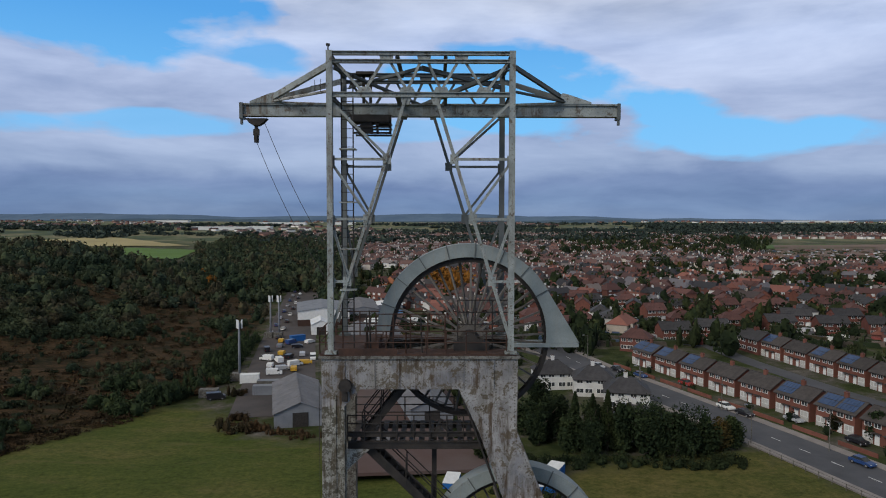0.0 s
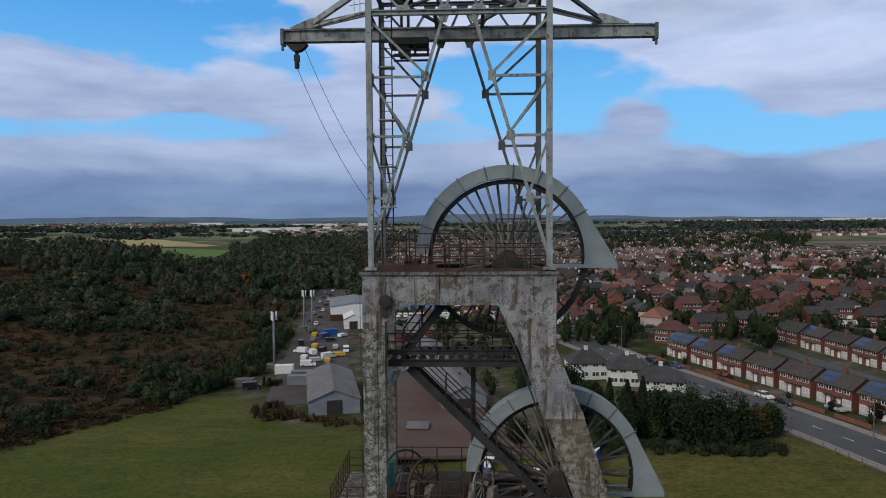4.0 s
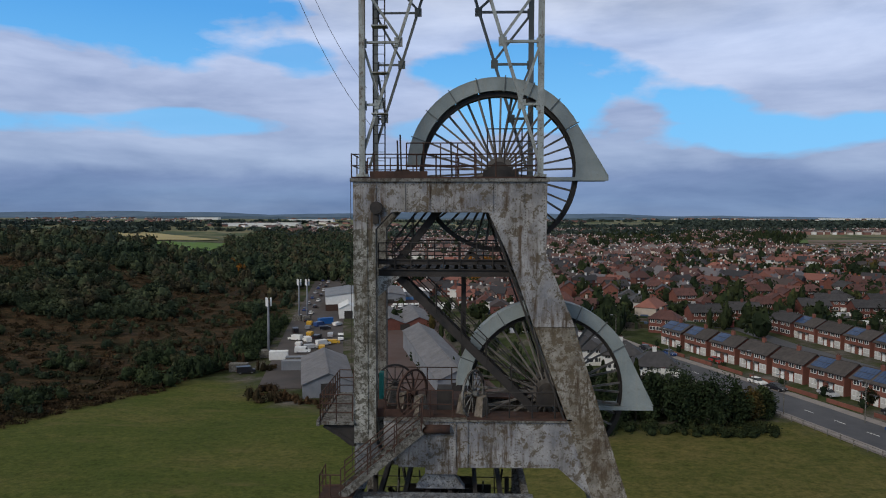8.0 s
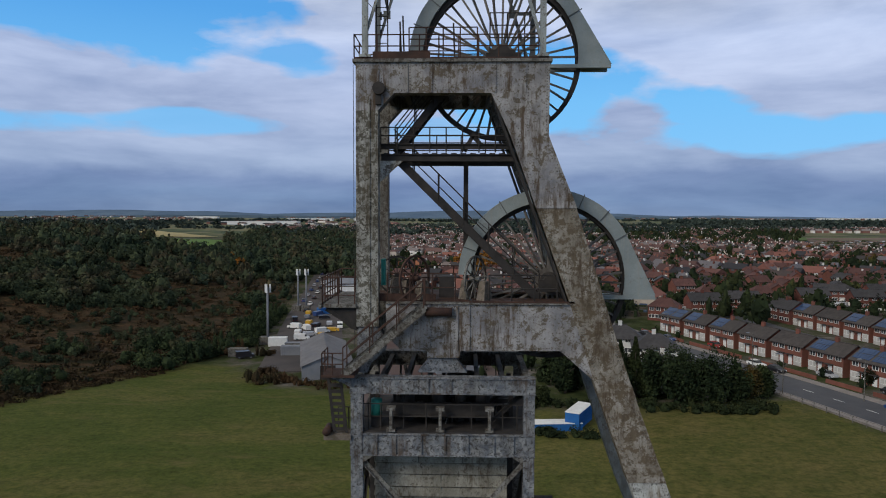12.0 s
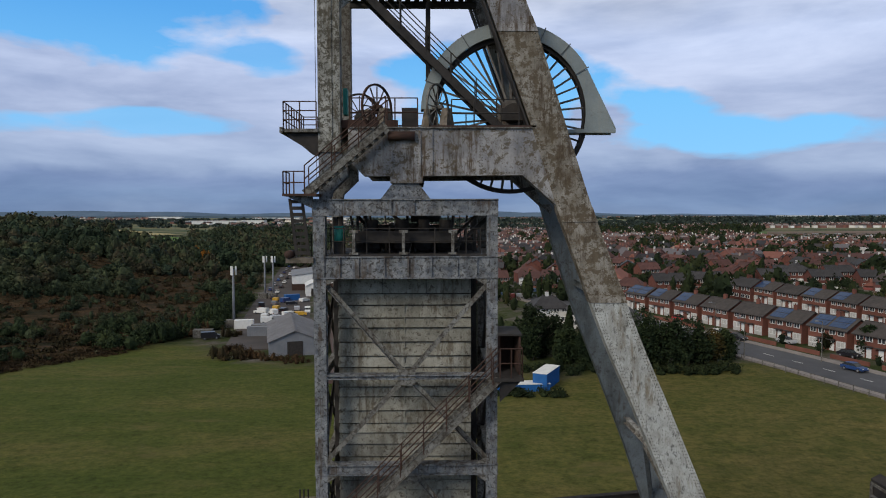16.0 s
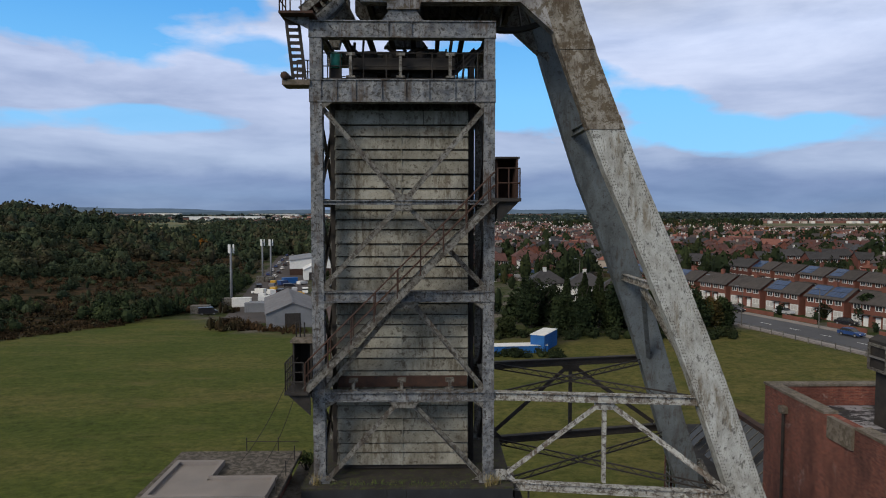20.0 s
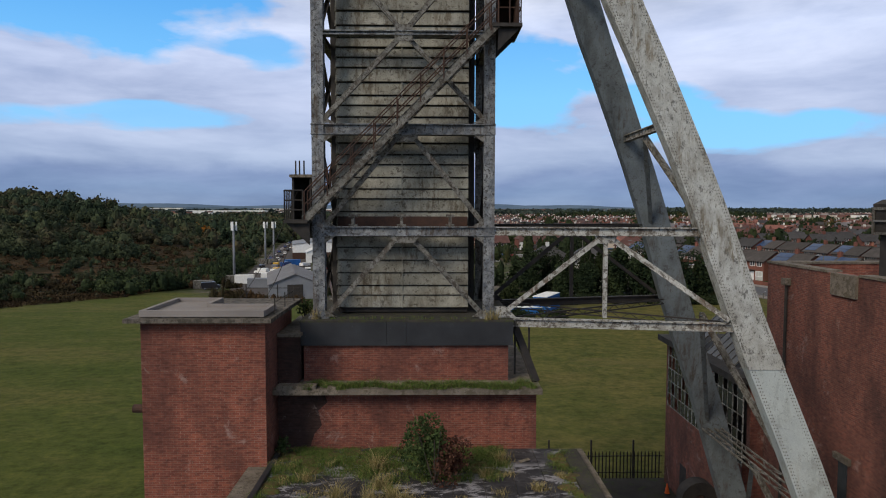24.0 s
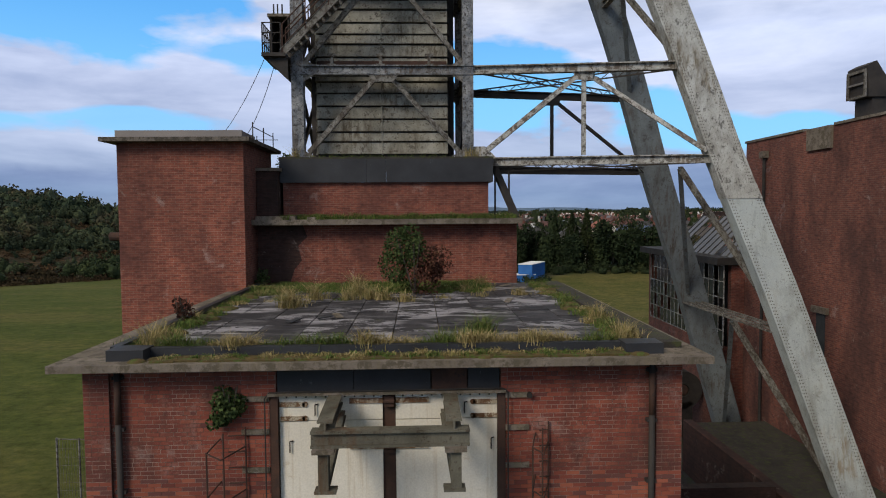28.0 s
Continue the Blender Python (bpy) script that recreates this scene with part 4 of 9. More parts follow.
# side girders from the shaft frame to the legs
# Front ties take the white material, rear ties the dark one.
for y, m, lm in ((-0.35, GIRD, FRAMED), (5.1, DARK, DARK)):
    yl = leg_y(13.9) if y < 0 else 4.9 - leg_y(13.9)
    yb = leg_y(10.6) if y < 0 else 4.9 - leg_y(10.6)
    ya = 0.15 if y < 0 else 4.7
    part("tie_girder", Form().bar((2.4, ya, 13.84), (9.5, yl + 0.2, 13.84), 0.26, 0.30, "I"), m, head)
    part("tie_girder", Form().bar((2.6, ya, 10.6), (10.6, yb + 0.2, 10.6), 0.26, 0.30, "I"), m, head)
    ym = (ya + yl) / 2 + 0.1
    for a, b in (((6.15, 13.6), (2.75, 10.85)), ((6.55, 13.6), (10.35, 10.85)), ((6.35, 13.6), (6.35, 10.8))):
        part("web_member", Form().bar((a[0], ym, a[1]), (b[0], (ya if b[0] < 5 else yb) if b[0] != 6.35 else ym, b[1]), 0.13, 0.17, "L"), m, head)
    part("gusset", Form().prism([(5.95, 13.7), (6.75, 13.7), (6.6, 13.42), (6.1, 13.42)], ym - 0.06, ym - 0.02), m, head)
    part("gusset", Form().prism([(2.45, 10.75), (3.3, 10.75), (2.9, 11.15), (2.45, 11.15)], ya - 0.06, ya - 0.02), m, head)
for z, e in ((13.84, 9.4), (10.6, 10.4)):
    lattice(head, (2.7, 0.2, z), (e, 5.3, z), 0.2, DARK, (0, 0, 1), 26, 0.05)
    lattice(head, (2.7, 4.8, z), (e, -0.5, z), 0.2, DARK, (0, 0, 1), 26, 0.05)
for x, z in ((3.25, 10.45), (3.75, 10.45)):
    part("hanger", Form().tube((x, 0.1, z), (x, 0.1, z - 1.75), 0.035, 6), DARK, head)

# ---- winding wheels ----
def winding_wheel(name, label, cx, cz, turn):
    w = thing(name, label, "winding wheel", (cx, 2.45, cz), "winding wheels")
    c = Vector((cx, 2.45, cz))
    part("rim", Form().ring(c, 2.80, 2.90, 0.3), DARK, w)
    part("rim_flange", Form().ring(c + Vector((0, -0.17, 0)), 2.78, 2.94, 0.03), DARK, w)
    part("rim_flange", Form().ring(c + Vector((0, 0.17, 0)), 2.78, 2.94, 0.03), DARK, w)
    part("hub", Form().tube(c + Vector((0, -0.62, 0)), c + Vector((0, 0.62, 0)), 0.36, 24), DARK, w, smooth=True)
    for s in (-0.5, 0.5):
        part("hub_flange", Form().ring(c + Vector((0, s, 0)), 0.3, 0.52, 0.06, n=28), SPOKE, w)
    n = 21
    for s in (-1, 1):
        for i in range(n):
            a = turn + (i + (0.5 if s > 0 else 0)) * 2 * math.pi / n
            e = Vector((math.cos(a), 0, math.sin(a)))
            part("spoke", Form().bar(c + e * 0.45 + Vector((0, 0.46 * s, 0)), c + e * 2.81 + Vector((0, 0.1 * s, 0)), 0.07, 0.07), SPOKE, w)
    part("axle", Form().tube(c + Vector((0, -1.2, 0)), c + Vector((0, 1.2, 0)), 0.13, 14), DARK, w, smooth=True)
    for s in (-1.05, 1.05):
        b = c + Vector((0, s, 0))
        part("bearing_block", Form().box(b.x - 0.45, b.x + 0.45, b.y - 0.16, b.y + 0.16, b.z - 0.32, b.z + 0.12).ring(b, 0.05, 0.3, 0.3, 0, 180, 12), DARK, w)


def wheel_guard(label, cx, cz, drop, out):
    """A hood over the wheel: curved side plates, and an end plate down to a point out along x, drop below the middle."""
    g = thing("wheel_guard", label, "wheel guard", (cx, 2.45, cz), "wheel guards")
    c = Vector((cx, 2.45, cz))
    r0, r1 = 2.86, 3.32
    low = -math.degrees(math.asin(drop / r0))
    for s in (-0.32, 0.32):
        for k in range(8):
            a0, a1 = 178 - k * 18.5, 178 - (k + 1) * 18.5
            part("side_plate", Form().ring(c + Vector((0, s, 0)), r0, r1, 0.03, a1 + 0.3, a0 - 0.3, 8), SHROUD, g)
        tip = Form().prism([(cx + r0 * math.cos(radians(a)), cz + r0 * math.sin(radians(a))) for a in np.linspace(29.5, low, 8)] + [(cx + out, cz - drop), (cx + r1 * math.cos(radians(29.5)), cz + r1 * math.sin(radians(29.5)))], 2.45 + s - 0.015, 2.45 + s + 0.015)
        part("end_plate", tip, SHROUD, g)
        part("tail_beam", Form().box(cx + 1.5, cx + out, 2.45 + s - 0.08, 2.45 + s + 0.08, cz - drop - 0.13, cz - drop - 0.002), SHROUD, g)
    part("top_sheet", Form().ring(c, r1 - 0.01, r1 + 0.03, 0.68, 30, 178, 40), SHROUD, g)
    part("end_sheet", Form().bar((cx + r1 * math.cos(radians(29.5)), 2.45, cz + r1 * math.sin(radians(29.5))), (cx + out + 0.02, 2.45, cz - drop + 0.02), 0.66, 0.03), SHROUD, g)
    for k in range(1, 9):
        a = radians(178 - k * 18.5)
        e = Vector((math.cos(a), 0, math.sin(a)))
        part("seam_strap", Form().bar(c + e * (r0 - 0.03) + Vector((0, -0.345, 0)), c + e * (r1 + 0.09) + Vector((0, -0.345, 0)), 0.04, 0.035), GANTD, g)


winding_wheel("winding_wheel", "large spoked winding wheel, grey and rusty, on the top deck", 1.35, 38.29, 0.05)
winding_wheel("winding_wheel", "large spoked winding wheel, grey and rusty, on the lower deck", 3.18, 30.12, 0.11)
wheel_guard("curved grey-green steel guard over the top winding wheel", 1.31, 38.40, 0.30, 4.04)
wheel_guard("curved grey-green steel guard over the lower winding wheel", 3.14, 30.2, 0.62, 3.98)

# ---- decks, walkways and stairs of the head ----
top_deck = thing("top_deck", "rust-red steel deck with thin pipe railings on the winding head", "deck", (0, 2.4, 37.97))
part("deck_plate", Form().box(-3.85, -1.7, 0.55, 4.3, 37.97, 38.03).box(-1.7, 2.9, 0.55, 1.5, 37.97, 38.03).box(-1.7, 2.9, 3.4, 4.3, 37.97, 38.03), RUST, top_deck)
part("kick_plate", Form().box(-3.2, -1.2, 0.56, 0.60, 38.03, 38.22).box(-2.4, -1.9, 1.4, 3.0, 38.03, 38.3), RUST, top_deck)
railing(top_deck, [(-3.85, 0.62, 38.03), (-2.25, 0.62, 38.03), (-0.9, 0.62, 38.03), (2.55, 0.62, 38.03)], 0.78, RUST, 0.75, 2)
railing(top_deck, [(-3.85, 0.62, 38.03), (-3.85, 4.2, 38.03)], 0.8, RUST, 1.2, 2)
railing(top_deck, [(-3.8, 4.2, 38.03), (2.6, 4.2, 38.03)], 0.95, RUST, 0.9, 2)
railing(top_deck, [(-2.0, 1.45, 38.03), (0.45, 1.45, 38.03)], 1.25, RUST, 0.62, 3)
railing(top_deck, [(0.9, 1.45, 38.03), (2.75, 1.45, 38.03)], 1.75, DARK, 0.62, 4)
for x, h in ((-2.12, 1.5), (-2.22, 1.3), (-0.35, 1.25)):
    part("pole", Form().tube((x, 0.8, 38.0), (x - 0.05, 0.8, 38.0 + h), 0.03, 6), DARK, top_deck)
for y in (1.15, 3.3):
    part("bearing_base", Form().box(0.75, 2.0, y, y + 0.45, 38.0, 38.3), DARK, top_deck)

mid_walk = thing("inner_walkway", "dark rusted steel walkway with railings inside the upper portal", "walkway", (-0.6, 2.4, 34.5))
part("walk_beam", Form().bar((-3.0, 1.3, 34.62), (1.95, 1.3, 34.62), 0.16, 0.26, "I"), DARK, mid_walk)
part("walk_beam", Form().bar((-3.0, 3.6, 34.62), (1.95, 3.6, 34.62), 0.16, 0.26, "I"), DARK, mid_walk)
part("walk_beam", Form().bar((-3.0, 1.3, 35.0), (1.75, 1.3, 35.0), 0.1, 0.16, "I"), DARK, mid_walk)
for x in np.linspace(-2.8, 1.7, 14):
    part("grating_bar", Form().box(x - 0.1, x + 0.1, 1.3, 3.6, 34.75, 34.79), DARK, mid_walk)
railing(mid_walk, [(-3.0, 1.25, 34.8), (1.7, 1.25, 34.8)], 0.9, DARK, 0.6, 3)
railing(mid_walk, [(-3.0, 3.65, 34.8), (1.8, 3.65, 34.8)], 0.9, DARK, 0.9, 3)
part("lever", Form().bar((0.0, 1.4, 34.85), (0.35, 1.4, 35.5), 0.1, 0.14).bar((0.3, 1.4, 35.4), (0.75, 1.4, 34.95), 0.1, 0.14), DARK, mid_walk)
part("hanger", Form().box(-0.02, 0.16, 2.3, 2.45, 29.5, 34.55), DARK, mid_walk)
part("bracket", Form().prism([(-3.02, 34.5), (-2.2, 34.5), (-3.02, 33.75)], 1.2, 1.28), GIRD, mid_walk)
head_stair = thing("head_stair", "dark steel stair with pipe handrails climbing inside the winding head", "stair", (-2.5, 2.0, 34.5))
flight(head_stair, (2.75, 1.45, 29.5), (-2.55, 1.45, 34.7), 0.75, DARK, True, 0.23, 0.3, DARK)
flight(head_stair, (-2.5, 1.45, 34.8), (-0.75, 1.45, 37.0), 0.75, DARK, True, 0.23, 0.26, DARK)

low_deck = thing("lower_deck", "rusty lower winding deck with brackets, pipe railings and pedestals", "deck", (0, 2.4, 29.47))
part("deck_plate", Form().box(-3.6, 0.2, 0.9, 4.2, 29.47, 29.53).box(0.2, 3.9, 0.6, 1.5, 29.47, 29.53).box(0.2, 3.9, 3.4, 4.3, 29.47, 29.53), RUST, low_deck)
part("outer_platform", Form().box(-5.05, -3.8, 0.5, 4.4, 29.28, 29.40).box(-5.12, -5.02, 0.45, 4.45, 29.25, 29.45), FRAMED, low_deck)
for y in (0.7, 2.4, 4.2):
    part("bracket", Form().prism([(-4.95, 29.28), (-3.8, 29.28), (-3.8, 28.45), (-4.0, 28.5)], y - 0.03, y + 0.03), DARK, low_deck)
    part("bracket_strut", Form().bar((-4.9, y, 29.2), (-3.75, y, 28.5), 0.1, 0.12), DARK, low_deck)
railing(low_deck, [(-3.85, 0.55, 29.4), (-5.0, 0.55, 29.4), (-5.0, 4.3, 29.4), (-3.85, 4.3, 29.4)], 0.95, RUST, 0.5, 3)
railing(low_deck, [(-2.7, 0.7, 29.5), (-0.3, 0.7, 29.5)], 1.0, RUST, 0.9, 2)
railing(low_deck, [(0.9, 0.7, 29.5), (3.3, 0.7, 29.5)], 0.95, DARK, 0.8, 2)
railing(low_deck, [(-3.4, 4.25, 29.5), (3.6, 4.25, 29.5)], 1.0, RUST, 1.0, 2)
part("kick_plate", Form().box(-3.4, -1.0, 0.88, 0.92, 29.5, 29.75), RUST, low_deck)
part("vent_box", Form().box(-0.9, -0.35, 1.6, 2.3, 29.5, 30.3), DARK, low_deck)
part("roller", Form().tube((-1.35, 0.55, 29.15), (-0.4, 0.55, 29.15), 0.16, 14), RUST, low_deck, smooth=True)
part("teal_cabinet", Form().box(-3.0, -2.86, 1.3, 1.7, 30.0, 30.95), TEAL, low_deck, "teal sheet-metal cabinet")


def guide_wheel(label, x, y, yaw, r, m):
    """A small upright pulley on a concrete pedestal, turned about the vertical."""
    w = thing("guide_pulley", label, "pulley", (x, y, 29.53), "guide pulleys")
    z = 30.25
    turn = Matrix.Rotation(radians(yaw), 4, "Z")

    def put(name, f, mm):
        f.v = [tuple((turn @ (Vector(p) - Vector((x, y, z)))) + Vector((x, y, z))) for p in f.v]
        part(name, f, mm, w)
    put("rim", Form().ring((x, y, z), r - 0.07, r, 0.07, n=32), m)
    for i in range(12):
        a = i * math.pi / 6
        put("spoke", Form().bar((x, y, z), (x + math.cos(a) * (r - 0.1), y, z + math.sin(a) * (r - 0.1)), 0.035, 0.035), m)
    put("hub", Form().tube((x, y - 0.2, z), (x, y + 0.2, z), 0.1, 10), m)
    for s in (-0.36, 0.36):
        q = Form()
        q.loft([[(x - 0.32, y + s - 0.16, 29.53), (x + 0.32, y + s - 0.16, 29.53), (x + 0.32, y + s + 0.16, 29.53), (x - 0.32, y + s + 0.16, 29.53)],
                [(x - 0.16, y + s - 0.12, 30.2), (x + 0.16, y + s - 0.12, 30.2), (x + 0.16, y + s + 0.12, 30.2), (x - 0.16, y + s + 0.12, 30.2)]])
        put("pedestal", q, CONC)


guide_wheel("small spoked pulley with pale rim on concrete pedestals", 0.42, 1.25, 62, 0.86, FRAMED)
guide_wheel("small rusty spoked pulley on concrete pedestals", -1.78, 1.3, 55, 0.86, RUST)
guide_wheel("small dark spoked pulley behind the column", -2.55, 2.6, 10, 0.75, DARK)

side_stair = thing("side_stair", "rusty steel stair with handrails beside the lower deck", "stair", (-4.3, 0, 27.0))
flight(side_stair, (-4.1, -0.45, 27.1), (-1.35, -0.45, 29.42), 0.8, RUST, True, 0.2, 0.28)
part("landing", Form().box(-4.85, -3.7, -0.5, 0.6, 27.02, 27.1), RUST, side_stair)
part("landing_bracket", Form().prism([(-4.75, 27.0), (-3.9, 27.0), (-3.9, 26.6)], -0.1, 0.0), FRAME, side_stair)
railing(side_stair, [(-4.1, -0.45, 27.1), (-4.82, -0.45, 27.1), (-4.82, 0.55, 27.1)], 0.75, RUST, 0.4, 2)
ladder = thing("side_ladder", "steep steel ladder hanging from the landing to a small platform", "ladder", (-4.5, 0.2, 24.95))
for x0 in (0, 0.42):
    part("stile", Form().bar((-4.72 + x0, 0.1, 26.95), (-4.5 + x0, 0.1, 24.95), 0.05, 0.1), DARK, ladder)
for i in range(9):
    k = (i + 0.5) / 9
    part("rung", Form().bar((-4.72 + 0.22 * k, 0.1, 26.95 - 2 * k), (-4.30 + 0.22 * k, 0.1, 26.95 - 2 * k), 0.03, 0.12), DARK, ladder)
part("platform", Form().box(-4.85, -3.9, -0.1, 0.7, 24.72, 24.9), CONC, ladder)
part("roller", Form().tube((-4.75, -0.15, 25.02), (-4.75, 0.5, 25.02), 0.14, 12), RUST, ladder, smooth=True)
railing(ladder, [(-4.45, 0.6, 24.9), (-3.9, 0.6, 24.9)], 0.8, DARK, 0.18, 2)

front_stair = thing("front_stair", "long grey steel stair with handrails crossing the shaft tower", "stair", (-4.1, -0.6, 14.2))
flight(front_stair, (-4.05, -0.75, 14.25), (2.45, -0.75, 20.8), 0.62, FRAMED, True, 0.2, 0.26)
part("landing", Form().box(-4.75, -3.95, -0.8, 1.4, 14.12, 14.24), DARK, front_stair)
part("landing", Form().box(2.3, 3.3, -0.8, 1.4, 20.72, 20.84), DARK, front_stair)
for x0, x1, z in ((-4.7, -3.9, 14.12), (3.25, 2.5, 20.72)):
    for y in (-0.6, 0.9):
        part("bracket", Form().prism([(x0, z), (x1, z), (x1, z - 0.75)], y - 0.03, y + 0.03), DARK, front_stair)
railing(front_stair, [(-4.1, -0.75, 14.24), (-4.72, -0.75, 14.24), (-4.72, 1.3, 14.24)], 1.0, DARK, 0.28, 3)
railing(front_stair, [(2.5, -0.78, 20.84), (3.25, -0.78, 20.84), (3.25, 1.3, 20.84)], 1.0, RUST, 0.5, 2)
hut = thing("landing_hut", "small dark rusted steel hut on the lower landing", "hut", (-4.3, 0.9, 14.24))
part("wall", Form().box(-4.68, -4.62, 0.3, 1.4, 14.24, 15.72).box(-4.68, -4.0, 1.34, 1.4, 14.24, 15.72).box(-4.06, -4.0, 0.3, 1.4, 14.24, 15.72), DARK, hut)
part("roof", Form().box(-4.75, -3.95, 0.2, 1.5, 15.72, 15.82), CONC, hut)
for x in (-4.66, -4.52, -4.36):
    part("vent_pipe", Form().tube((x, 0.9, 15.8), (x, 0.9, 16.35), 0.03, 6), DARK, hut)
cabin = thing("landing_cabin", "dark rusted sheet-steel cabin on the upper landing", "cabin", (2.9, 0.6, 20.84))
part("wall", Form().box(2.52, 2.58, 0.1, 1.3, 20.84, 22.2).box(2.52, 3.25, 1.24, 1.3, 20.84, 22.2).box(3.19, 3.25, -0.3, 1.3, 20.84, 22.2).box(2.3, 2.52, 0.1, 0.16, 20.84, 22.2), RUST, cabin)
part("roof", Form().box(2.48, 3.3, -0.35, 1.35, 22.2, 22.26), DARK, cabin)

# ---- gantry crane on the head ----
gantry = thing("gantry_crane", "grey lattice steel gantry on top of the winding head", "gantry", (-0.4, 2.4, 38.03))
# Front truss takes the lighter grey, rear truss the darker.
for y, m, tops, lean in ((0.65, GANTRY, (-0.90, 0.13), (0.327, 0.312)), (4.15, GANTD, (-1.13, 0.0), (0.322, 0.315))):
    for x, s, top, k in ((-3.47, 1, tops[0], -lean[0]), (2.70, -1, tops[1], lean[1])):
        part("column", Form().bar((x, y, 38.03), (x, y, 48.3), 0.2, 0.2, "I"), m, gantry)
        part("foot_plate", Form().box(x - 0.2, x + 0.2, y - 0.15, y + 0.15, 38.03, 38.12), m, gantry)

        def inner(z):
            return top + k * (46.65 - z)
        part("inner_leg", Form().bar((inner(38.55), y, 38.55), (top, y, 46.75), 0.11, 0.11, "L"), m, gantry)
        for z in (44.68, 42.65, 40.52):
            part("strut", Form().bar((x, y, z), (inner(z), y, z), 0.08, 0.09, "L"), m, gantry)
            part("gusset", Form().box(inner(z) - 0.14, inner(z) + 0.14, y - 0.02, y + 0.02, z - 0.16, z + 0.16), m, gantry)
            part("gusset", Form().box(x - 0.05 * s, x + 0.16 * s, y - 0.02, y + 0.02, z - 0.2, z + 0.12), m, gantry)
        for za, zb in ((46.6, 44.75), (44.55, 42.75), (42.5, 40.65)):
            part("brace", Form().bar((x + 0.05 * s, y, za), (inner(zb), y, zb), 0.08, 0.09, "L"), m, gantry)
        part("gusset", Form().prism([(top - 0.2, 46.78), (top + 0.2, 46.78), (top + 0.1, 46.5), (top - 0.1, 46.5)], y - 0.02, y + 0.02), m, gantry)
    for z, h in ((48.22, 0.13), (47.95, 0.12), (46.84, 0.17)):
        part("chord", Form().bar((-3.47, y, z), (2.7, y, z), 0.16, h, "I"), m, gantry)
    ups, downs = (-1.55, -0.28, 0.98), (-2.28, -0.85, 0.3, 1.75)
    for i, u in enumerate(ups):
        part("gusset", Form().prism([(u - 0.25, 48.2), (u + 0.25, 48.2), (u + 0.18, 47.9), (u - 0.18, 47.9)], y - 0.02, y + 0.02), m, gantry)
        for d in downs[i:i + 2]:
            part("web_member", Form().bar((u + (0.12 if d > u else -0.12), y, 47.95), (d, y, 46.98), 0.075, 0.09, "L"), m, gantry)
    for d in downs:
        part("gusset", Form().prism([(d - 0.28, 46.91), (d + 0.28, 46.91), (d + 0.18, 47.1), (d - 0.18, 47.1)], y - 0.02, y + 0.02), m, gantry)
    for a, b in ((-3.3, -2.4), (2.6, 1.85)):
        part("web_member", Form().bar((a, y, 48.0), (b, y, 46.98), 0.075, 0.09, "L"), m, gantry)
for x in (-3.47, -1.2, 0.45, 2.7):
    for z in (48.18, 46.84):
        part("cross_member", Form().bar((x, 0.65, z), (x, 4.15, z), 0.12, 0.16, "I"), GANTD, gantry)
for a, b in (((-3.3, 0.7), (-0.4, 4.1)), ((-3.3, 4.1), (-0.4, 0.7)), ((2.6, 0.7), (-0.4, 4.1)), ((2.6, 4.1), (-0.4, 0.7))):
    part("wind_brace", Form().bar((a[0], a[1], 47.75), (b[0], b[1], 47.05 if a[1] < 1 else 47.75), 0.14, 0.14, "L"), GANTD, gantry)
part("mast_pipe", Form().tube((-3.5, 0.6, 47.2), (-3.5, 0.6, 48.5), 0.025, 6).box(-3.56, -3.44, 0.55, 0.65, 48.45, 48.52), DARK, gantry)
part("aerial", Form().tube((-4.1, 0.6, 47.1), (-3.45, 0.6, 47.2), 0.012, 5).tube((-3.95, 0.6, 46.9), (-3.95, 0.6, 47.3), 0.01, 5).tube((-3.75, 0.6, 46.9), (-3.75, 0.6, 47.35), 0.01, 5), DARK, gantry)
for x in (-3.12, -2.72):
    part("ladder_stile", Form().tube((x, 1.0, 38.05), (x, 1.0, 47.6), 0.025, 5), DARK, gantry)
for i in range(30):
    part("ladder_rung", Form().tube((-3.12, 1.0, 38.3 + i * 0.31), (-2.72, 1.0, 38.3 + i * 0.31), 0.015, 4), DARK, gantry)
for z in (40.2, 41.6, 43.2, 45.0):
    part("ladder_hoop", Form().box(-3.15, -2.6, 0.6, 1.0, z, z + 0.04), GANTRY, gantry)
runway = thing("crane_runway", "long grey steel crane runway beam with braced overhanging ends", "crane beam", (-0.1, 2.45, 46.27), )
part("beam", Form().bar((-6.88, 2.45, 46.51), (6.74, 2.45, 46.51), 0.34, 0.46, "I"), GANTRY, runway)
part("web_plate", Form().box(-6.88, 6.74, 2.36, 2.40, 46.32, 46.72), GANTRY, runway)
for x in (-6.92, 6.76):
    part("end_stop", Form().box(x - 0.06, x + 0.06, 2.25, 2.65, 46.18, 46.76), GANTD, runway)
    part("end_stop", Form().box(x - 0.04, x + 0.04, 2.3, 2.4, 45.98, 46.2), GANTD, runway)
# Left stays take the lighter tones, right stays the dark one.
for s, xa, xb, xc in ((-1, -3.5, -5.75, -6.6), (1, 2.75, 4.75, 5.75)):
    for y in (1.0, 3.9):
        part("stay", Form().bar((xa, y, 47.85), (xb, 2.45 + (y - 2.45) * 0.12, 46.95), 0.13, 0.2, "L"), GANTRY if s < 0 else GANTD, runway)
        part("tie_rod", Form().tube((xa, y, 46.95), (xb - 0.3 * s * -1, 2.45, 46.8), 0.05, 6), GIRD if s < 0 else GANTD, runway)
    part("stay_plate", Form().prism([(xb + 0.35 * -s, 46.74), (xb - 0.05 * s, 47.12), (xb + 0.1 * s, 47.1), (xc, 46.8), (xc, 46.74)], 2.25, 2.65), GANTRY, runway)
